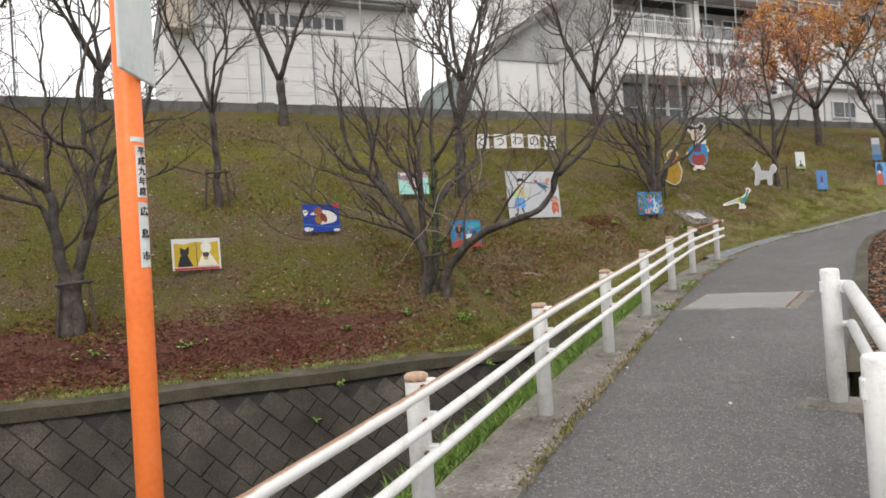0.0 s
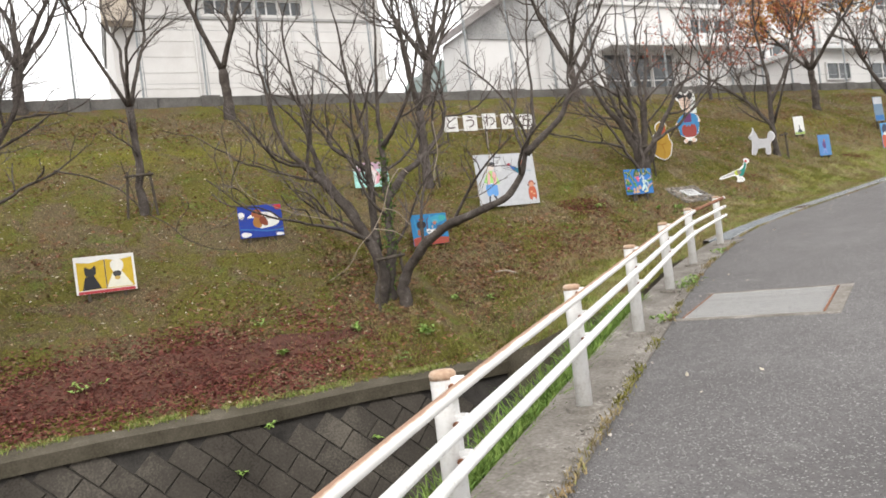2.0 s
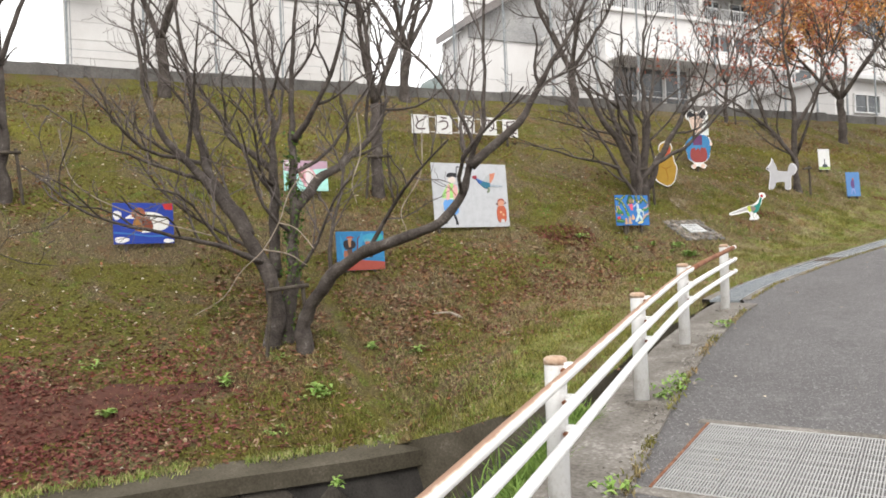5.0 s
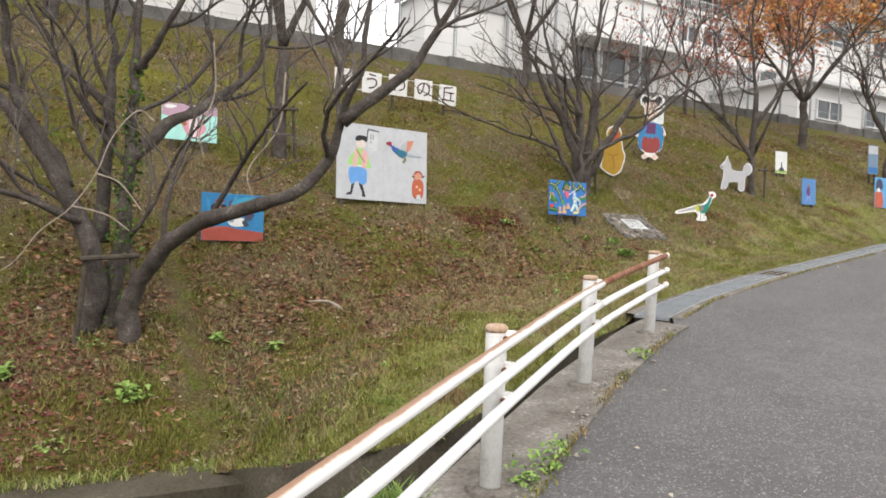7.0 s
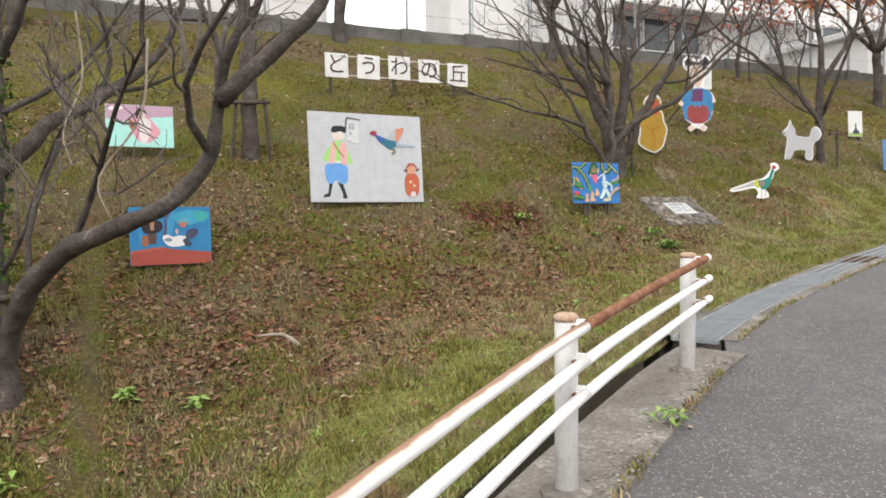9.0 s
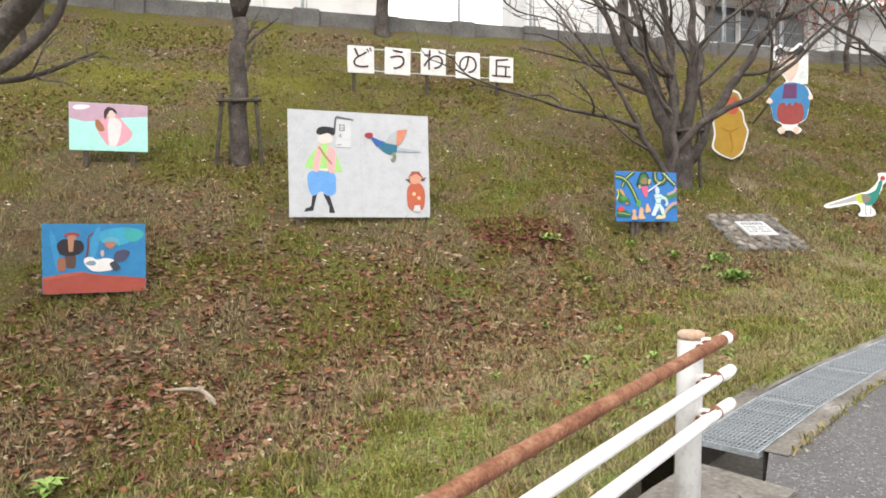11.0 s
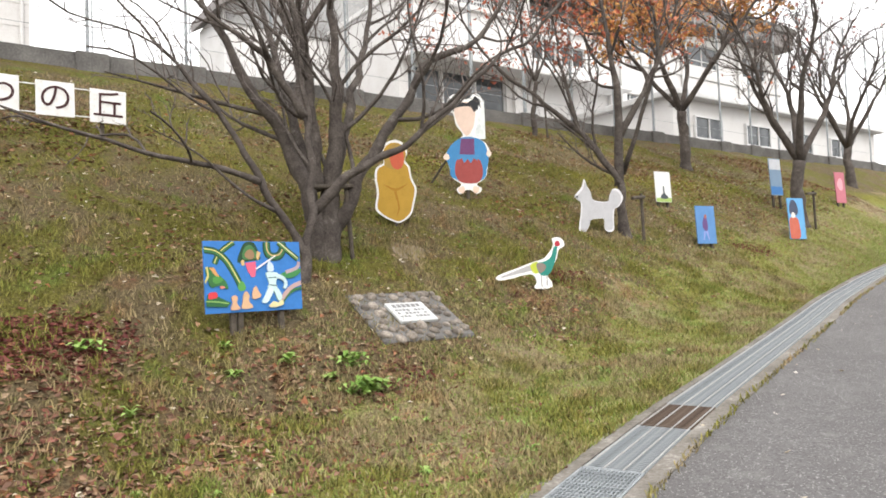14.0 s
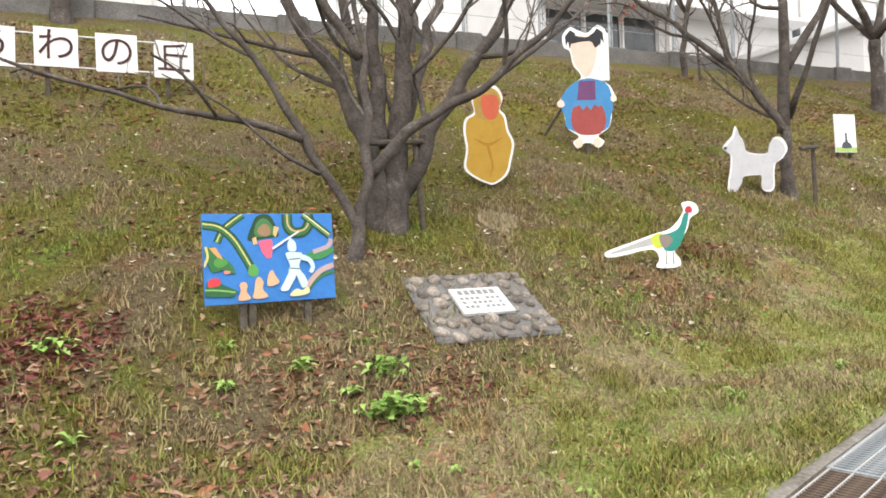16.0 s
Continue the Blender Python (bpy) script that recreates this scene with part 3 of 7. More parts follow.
# the long classroom building
blk = empty("school_building", on_top(22.6, -13.5, 7.25), "long white three-storey school building with a dark roof", "building")
H, END, APEX = 12.45, 39.4, 8.4
SIX = [(3, 2, 1, 0), (4, 5, 6, 7), (0, 1, 5, 4), (1, 2, 6, 5), (2, 3, 7, 6), (3, 0, 4, 7)]
wins = [(x, z, 3.2, 1.4) for x in (17.0, 22.0, 27.5, 33.5) for z in (1.4, 5.0)] + [(x, 8.9, 3.2, 1.4) for x in (23.5, 29.0, 34.5)] + [(2.2, 1.6, 2.2, 1.2)]
loggia = [(8.9, 8.6, 6.3, 2.4), (16.0, 8.6, 6.3, 2.4)]
part("wall", wall_with_holes(0.0, END, 0, H - 1.4, 0, 0.3, wins + loggia), M_FACADE, blk)
for x, z, w, h in wins:
    window(blk, x, z, w, h, 2, 0.12, 0.4)
# the recessed balconies under the eave
for x, z, w, h in loggia:
    # grey instead of facade white: the recess's shade is put into the colour
    part("recess", boxes((x, 1.5, z, x + w, 1.6, z + h), (x, 0.3, z - 0.12, x + w, 1.6, z - 0.002), (x - 0.1, 0.3, z, x - 0.002, 1.6, z + h), (x + w + 0.002, 0.3, z, x + w + 0.1, 1.6, z + h)), M_GREYWALL, blk, "back wall of a recessed balcony, its shade painted in grey")
    window(blk, x + 0.7, z + 0.3, 2.0, 1.7, 2, 1.4)
    window(blk, x + 3.5, z + 0.3, 2.0, 1.7, 2, 1.4)
    rail = bmesh.new()
    for v in np.arange(x + 0.06, x + w - 0.05, 0.14):
        box(rail, v, 0.05, z + 0.02, v + 0.02, 0.075, z + 0.95)
    box(rail, x, 0.04, z + 0.95, x + w, 0.09, z + 1.0)
    part("balcony_railing", rail, M_ALU, blk)
part("floor_band", boxes((0.2, -0.09, 8.1, END, -0.003, 8.45), bevel=0.02), M_FACADE, blk)
for b in ((0, 0.3, 0, 0.3, 2.7, 6.8), (0, 2.7, 0, APEX, 3.0, 6.8), (APEX, 2.7, 0, APEX + 0.3, 11, H - 1.4), (END - 0.3, 0.3, 0, END, 11, H - 1.4), (APEX + 0.3, 10.7, 0, END - 0.3, 11, H - 1.4)):
    part("end_wall", boxes(b), M_FACADE, blk)
part("parapet", boxes((APEX - 0.1, -1.0, H - 1.35, END + 0.2, 0.6, H - 0.35), bevel=0.03), M_EAVE, blk)
part("roof", boxes((APEX - 0.3, -1.2, H - 0.35, END + 0.4, 11.5, H + 0.12), bevel=0.03), M_ROOF, blk)
part("chimney", boxes((APEX - 1.1, 1.0, H - 1.4, APEX - 0.32, 1.9, H + 0.25), bevel=0.03), M_ROOF, blk)
part("gutter_pipe", join(pipe([(16.2, -1.08, H - 0.85), (28.5, -1.08, H - 0.92)], 0.045, 7), *[pipe([(x, -1.08, H - 0.6), (x, -1.08, H - 1.6)], 0.035, 6) for x in (16.2, 20.2, 24.2, 28.4)]), M_ALU, blk, "thin white pipe along the eave")
# the roof that falls away at the end, and the grey gable under it
slant = [(APEX, -0.6, H + 0.1), (-0.35, -0.6, 7.1), (-0.35, 3, 7.1), (APEX, 3, H + 0.1), (APEX, -0.6, H - 0.5), (-0.35, -0.6, 6.7), (-0.35, 3, 6.7), (APEX, 3, H - 0.5)]
part("sloping_roof", (slant, SIX), M_EAVE, blk)
part("gable", ([(APEX, -0.1, H - 0.55), (0.1, -0.1, 6.95), (0.1, -0.004, 6.95), (APEX, -0.004, H - 0.55), (APEX, -0.1, 6.3), (0.1, -0.1, 6.3), (0.1, -0.004, 6.3), (APEX, -0.004, 6.3)], SIX), M_GREYWALL, blk)
for x in (15.4, 22.6, 28.2, 34.2):
    part("column", boxes((x, -0.22, 0, x + 0.4, -0.1, H - 1.4), bevel=0.02), M_FACADE, blk)

# the annex with the glazed doors in front of it
annex = empty("school_annex", on_top(27.0, FACE, 7.25), "white two-storey annex with glazed doors and a roof railing", "building")
doors = [(0.4 + k * 1.56, 1.3, 1.5, 2.6) for k in range(3)]
upper = [(6.5, 5.0, 1.45, 0.85), (8.2, 5.0, 1.45, 0.85)]
part("wall", wall_with_holes(0.0, 11.4, 0, 6.35, 0, 0.3, doors + upper), M_FACADE, annex)
for b in ((0, 0.3, 0, 0.3, 5.3, 6.35), (11.1, 0.3, 0, 11.4, 5.3, 6.35)):
    part("side_wall", boxes(b), M_FACADE, annex)
part("inner_wall", boxes((0.31, 3.0, 0, 11.09, 3.1, 6.3)), M_GREYWALL, annex)
part("roof", boxes((-0.1, -0.15, 6.36, 11.5, 5.3, 6.56), bevel=0.02), M_FACADE, annex)
for x, z, w, h in doors:
    window(annex, x, z, w, h, 1, 0.12, 1.2)
for x, z, w, h in upper:
    window(annex, x, z, w, h, 2, 0.12)
part("canopy", boxes((0.1, -1.1, 3.98, 11.4, -0.003, 4.12), bevel=0.02), M_FACADE, annex, "thin concrete canopy over the glazed doors")
for x in (5.3, 10.9):
    part("column", boxes((x, -0.2, 0, x + 0.35, -0.004, 3.97), bevel=0.02), M_FACADE, annex)
rail = bmesh.new()
for v in np.arange(0.0, 5.6, 0.14):
    box(rail, v, -0.05, 6.56, v + 0.022, -0.025, 7.6)
box(rail, 0.0, -0.06, 7.6, 5.6, -0.01, 7.66)
part("roof_railing", rail, M_ALU, annex)
for x in (6.6, 8.3, 9.4):
    part("air_conditioner", boxes((x, -0.9, 0.0, x + 0.85, -0.5, 1.1), bevel=0.02), M_GREYWALL, annex)
low_wing = empty("low_wing", on_top(36, -3.2, 7.25), "low white single-storey wing with a flat roof", "building")
part("wall", boxes((0, 0, 0, 16, 5, 2.6)), M_FACADE, low_wing)
part("roof", boxes((-0.3, -0.4, 2.6, 16.3, 5.3, 2.85), bevel=0.03), M_ALU, low_wing)
for x in (1.2, 4.6, 8.0, 11.4):
    window(low_wing, x, 1.1, 1.8, 0.9, 2, -0.1)
# the wooded hill far behind the school; its colour includes the haze
RIDGE = [(96, -4), (112, 40), (122, 62), (130, 77), (146, 86), (165, 89), (190, 92), (220, 74), (250, 30), (270, -4)]
vs, fs = [], []
hu = np.arange(96, 270.1, 1.5)
for u in hu:
    top = lerp_list(u, RIDGE)
    for k in range(13):
        f = k / 12
        bump = 1.6 * noise.noise(Vector((u * 0.16, f * 9, 0))) + 0.8 * noise.noise(Vector((u * 0.5, f * 25, 3)))
        vs.append((*xy(u, -230 - 40 * f), -4 + (top + 4) * math.sin(f * math.pi / 2) + bump * min(1, f * 4)))
for i in range(len(hu) - 1):
    for k in range(12):
        a = i * 13 + k
        fs.append((a, a + 13, a + 14, a + 1))
hill = tagged(part("far_hill", (vs, fs), M_HILL), "wooded hill far behind the school, haze painted into its blue-green", "hill", kind="structure")
smooth(hill.data)
# overhead cables
for k, (z, d) in enumerate(((12.3, 1.0), (12.9, 0.6))):
    pts = [(*xy(u, d), z + 0.25 * ((u - 15) / 20) ** 2 - (0.0 if k else 0.02) * u) for u in np.linspace(-25, 55, 24)]
    tagged(part("overhead_cable", pipe(pts, 0.012, 5), M_CABLE), "thin black overhead cable", "cable", "overhead cables")

# ---- guard fence beside the ditch ----
rail_fence = empty("guard_fence", Matrix.Identity(4), "white pipe guard fence with a rusting top rail", "fence")
pst = mesh_of("post", *tube([(0, 0, -0.1), (0, 0, 0.745), (0, 0, 0.76), (0, 0, 0.77), (0, 0, 0.774)], [0.051, 0.051, 0.05, 0.04, 0.012], 16))
pst.materials.append(M_WHITE)
smooth(pst)
M_TOPCAP = material("rust_stained_cap", [(0.24, 0.12, 0.07), (0.42, 0.3, 0.21), (0.66, 0.6, 0.53)], 9, 0.7, 0.3, 60, spread=0.9)
capm = mesh_of("cap", *tube([(0, 0, 0.745), (0, 0, 0.768), (0, 0, 0.778), (0, 0, 0.781)], [0.0535, 0.0535, 0.043, 0.012], 16))
capm.materials.append(M_TOPCAP)
smooth(capm)
basem = mesh_of("base_mortar", *tube([(0, 0, -0.02), (0, 0, 0.012), (0, 0, 0.022)], [0.125, 0.115, 0.07], 11))
basem.materials.append(M_CONC)
brk = boxes((0.03, -0.02, -0.03, 0.085, 0.02, 0.03), (0.05, -0.04, -0.012, 0.09, 0.06, 0.012), bevel=0.004)
brkm = bpy.data.meshes.new("bracket")
brk.to_mesh(brkm)
brk.free()
brkm.materials.append(M_WHITE)
boltm = mesh_of("bolt", *pipe([(0.055, -0.058, 0.0), (0.055, 0.05, 0.0)], 0.011, 7))
boltm.materials.append(M_RUST)
RAILS = ((0.725, M_TOPRAIL), (0.58, M_WHITE), (0.44, M_WHITE))
lean = [(0.6, -0.5), (-0.4, 0.3), (0.8, 0.4), (-0.5, -0.6), (0.2, 0.7), (-0.3, 0.2), (0.5, -0.2), (0.1, 0.5), (-0.4, 0.4)]
for (x, y), (a, b) in zip(POSTS, lean):
    z = road_z(y) + 0.03
    p = part("post", pst, None, rail_fence, m=pose(x, y, z, a, b, 0))
    part("cap", capm, None, p, "rust-stained cap")
    part("base_mortar", basem, None, rail_fence, "chipped mortar collar", m=pose(x, y, z, 0, 0, x * 300))
    for h, _ in RAILS:
        k = part("bracket", brkm, None, rail_fence, m=pose(x, y, z + h, 0, 0, 12))
        part("bolt", boltm, None, k, "dark rusty bolt")
line = spline([(x + 0.088, y + 0.02, road_z(y) + 0.03) for x, y in POSTS] + [(-1.09 + 0.075, 14.83, road_z(14.83) + 0.03)], 8)
for k, (h, mt) in enumerate(RAILS):
    pts = [p + Vector((0, 0, h)) for p in line]
    cut = [i for i, p in enumerate(pts) if p.y > 12.4][0]
    r = part("rail", pipe(pts[:cut + 1], 0.0243, 12), mt, rail_fence)
    smooth(r.data)
    r = part("rail", pipe(pts[cut:], 0.0243, 12), M_RUST if k == 0 else M_WHITE, rail_fence, "rusted brown pipe" if k == 0 else "")
    smooth(r.data)
    e = pts[-1]
    t = (pts[-1] - pts[-2]).normalized()
    c = part("rail_end", pipe([e - t * 0.22, e - t * 0.12], 0.029, 12), M_RUST, rail_fence, "rusty pipe sleeve")
    part("end_collar", pipe([e - t * 0.075, e - t * 0.03], 0.0265, 12), M_WHITE, rail_fence, "white end cap")

# ---- guard fence on the road side ----
f2 = empty("road_guard_fence", Matrix.Identity(4), "thick white steel guard fence ending beside the footpath", "fence")
P2 = [(2.36, 5.8), (2.92, 3.4), (3.75, 1.1), (4.6, -1.2)]
post2 = mesh_of("post", *tube([(0, 0, -0.1), (0, 0, 0.84), (0, 0, 0.855), (0, 0, 0.86)], [0.057, 0.057, 0.05, 0.02], 18))
post2.materials.append(M_WHITE)
smooth(post2)
clamp2 = bpy.data.meshes.new("clamp")
bm = boxes((-0.062, -0.03, 0.70, 0.1, 0.03, 0.78), bevel=0.008)
bm.to_mesh(clamp2)
bm.free()
clamp2.materials.append(M_WHITE)
for x, y in P2:
    part("post", post2, None, f2, m=pose(x, y, road_z(y)))
    part("clamp", clamp2, None, f2, m=pose(x, y, road_z(y), 0, 0, 16))
    part("clamp", boxes((0.04, -0.03, 0.48, 0.11, 0.03, 0.52), bevel=0.008), M_WHITE, f2, m=pose(x, y, road_z(y), 0, 0, 16))
for h, off, r in ((0.74, 0.1, 0.04), (0.50, 0.1, 0.03)):
    p = part("rail", pipe([(x + off, y + 0.03, road_z(y) + h) for x, y in P2], r, 14), M_WHITE, f2)
    smooth(p.data)
part("footing", boxes((2.14, 5.6, road_z(5.7) - 0.2, 2.58, 6.0, road_z(5.7) + 0.015), bevel=0.02), M_CONC, f2, "square concrete footing")

# ---- orange post ----
def lettering(txt, size, m, parent, mat=None, depth=0.002, name="lettering"):
    cu = bpy.data.curves.new(name, "FONT")
    cu.body, cu.size, cu.extrude, cu.align_x, cu.align_y = txt, size, depth, "CENTER", "CENTER"
    cu.materials.append(mat or M_BLACK)
    ob = new(name, cu)
    ob.parent = parent
    ob.matrix_basis = m
    return ob


px, py = 1.21, 1.77
op = empty("marker_post", pose(px, py, road_z(py), 0, 0, 0), "orange painted steel marker post with lettered stickers", "post")
tb = part("pole", pipe([(0, 0, -0.4), (0, 0, 2.9)], 0.039, 20), M_ORANGE, op)
smooth(tb.data)
plate = part("sign_plate", boxes((0, -0.006, 1.99, 0.24, 0.004, 2.85), bevel=0.004), M_SIGNBACK, op, "pale grey sign sheet", m=pose(0.127, -0.095, 0, 0, 0, 126.4))


def sticker(z0, z1, arc0, arc1, mat):
    vs, fs = [], []
    n = 6
    for k in range(n + 1):
        a = math.radians(arc0 + (arc1 - arc0) * k / n)
        for r in (0.0391, 0.0403):
            for z in (z0, z1):
                vs.append((r * math.cos(a), r * math.sin(a), z))
    for k in range(n):
        o = 4 * k
        fs += [(o + 2, o + 6, o + 7, o + 3), (o + 3, o + 7, o + 5, o + 1), (o + 4, o + 6, o + 2, o), (o, o + 1, o + 5, o + 4)]
    fs += [(0, 2, 3, 1), (4 * n + 1, 4 * n + 3, 4 * n + 2, 4 * n)]
    return vs, fs


part("sticker", sticker(1.635, 1.79, -12, 42, M_WHITE), M_WHITE, op, "white sticker strip with black characters")
part("sticker", sticker(1.425, 1.62, -12, 42, M_SIGNBACK), M_SIGNBACK, op, "faded sticker with black characters")
part("sticker", sticker(1.802, 1.817, -30, 42, M_WHITE), M_WHITE, op, "thin white label strip")
aa = math.radians(14)
for i, ch in enumerate("平成九年度"):
    lettering(ch, 0.027, pose(0.0406 * math.cos(aa), 0.0406 * math.sin(aa), 1.774 - i * 0.0305, 90, 0, 104), op)
for i, ch in enumerate("広島市"):
    lettering(ch, 0.030, pose(0.0406 * math.cos(aa), 0.0406 * math.sin(aa), 1.592 - i * 0.067, 90, 0, 104), op)

# ---- painted boards ----
def ellipse(cx, cz, rx, rz, n=18, tilt=0.0, wob=0.0):
    res = []
    for k in range(n):
        a = 2 * math.pi * k / n
        w = 1 + wob * math.sin(3 * a + cx * 9)
        x, z = rx * w * math.cos(a), rz * w * math.sin(a)
        c, s = math.cos(radians(tilt)), math.sin(radians(tilt))
        res.append((cx + x * c - z * s, cz + x * s + z * c))
    return res


def prism(poly, y0, y1):
    """An upright slab with that outline in x and z."""
    bm = bmesh.new()
    area = sum(a[0] * b[1] - b[0] * a[1] for a, b in zip(poly, poly[1:] + poly[:1]))
    if area < 0:
        poly = poly[::-1]
    f = [bm.verts.new((x, y0, z)) for x, z in poly]
    b = [bm.verts.new((x, y1, z)) for x, z in poly]
    bm.faces.new(f)
    bm.faces.new(b[::-1])
    n = len(poly)
    for i in range(n):
        bm.faces.new((f[i], b[i], b[(i + 1) % n], f[(i + 1) % n]))
    bmesh.ops.recalc_face_normals(bm, faces=bm.faces[:])
    return bm


def rounded(pts, per=4):
    """A closed smooth outline through points."""
    n = len(pts)
    res = []
    for i in range(n):
        p0, p1, p2, p3 = (np.array(pts[(i + k) % n], float) for k in (-1, 0, 1, 2))
        for k in range(per):
            t = k / per
            v = 0.5 * (2 * p1 + (p2 - p0) * t + (2 * p0 - 5 * p1 + 4 * p2 - p3) * t * t + (3 * p1 - p0 - 3 * p2 + p3) * t ** 3)
            res.append((float(v[0]), float(v[1])))
    return res


WHITE = (0.72, 0.72, 0.71)


def board(x, y, rz, w, h, gap, base, shapes, label, legs=(0.2, 0.8), back=3.0, name="picture_board", group="painted boards on the bank", z=None):
    """A painted sheet on two stakes. x, y: the middle of its foot; gap: how far its lower edge is off the ground; shapes: (part, colour, outline) in sheet widths and heights."""
    zb = bank_z(x, y) if z is None else z
    ob = empty(name, pose(x, y, zb, 0, 0, rz), label, "sign board", group)
    tilt = pose(0, 0, 0, -back, 0, 0)
    sheet = part("sheet", boxes((-w / 2, -0.012, gap, w / 2, 0.006, gap + h), bevel=0.002), base if not isinstance(base, tuple) else paint(base), ob, m=tilt)
    for k, (nm, c, poly) in enumerate(shapes):
        poly = [(-w / 2 + min(max(a, 0.004), 0.996) * w, gap + min(max(b, 0.004), 0.996) * h) for a, b in poly]
        d = 0.0124 + 0.0004 * k
        part(nm, prism(poly, -d, -0.0105), paint(c), sheet)
    for f in legs:
        lx = -w / 2 + f * w
        part("stake", boxes((lx - 0.025, 0.008, -0.25, lx + 0.025, 0.055, gap + h * 0.8), bevel=0.004), M_STAKE, ob, m=tilt)
    return ob


def rect(a, b, c, d):
    return [(a, b), (c, b), (c, d), (a, d)]


def blob(cx, cz, rx, rz, tilt=0.0, n=16):
    return ellipse(cx, cz, rx, rz, n, tilt, 0.08)


def stroke(pts, w0, w1=None):
    """A brush stroke along points, in sheet units (the sheet is about half again as wide as high)."""
    w1 = w0 if w1 is None else w1
    q = spline([(a, b, 0) for a, b in pts], 4)
    left, right = [], []
    for i, p in enumerate(q):
        t = (q[min(i + 1, len(q) - 1)] - q[max(i - 1, 0)])
        t = Vector((t.x * 1.5, t.y)).normalized()
        w = (w0 + (w1 - w0) * i / (len(q) - 1)) / 2
        left.append((p.x - t.y * w / 1.5, p.y + t.x * w))
        right.append((p.x + t.y * w / 1.5, p.y - t.x * w))
    return left + right[::-1]


def coil(pts, w, dark, light, edge):
    """A scaly neck: dark stroke, green core, pale line along its back."""
    return [("coil", dark, stroke(pts, w)), ("coil_core", light, stroke(pts, w * 0.6)), ("coil_line", edge, stroke([(a, b + w * 0.14) for a, b in pts], w * 0.17))]


RU = 67.5
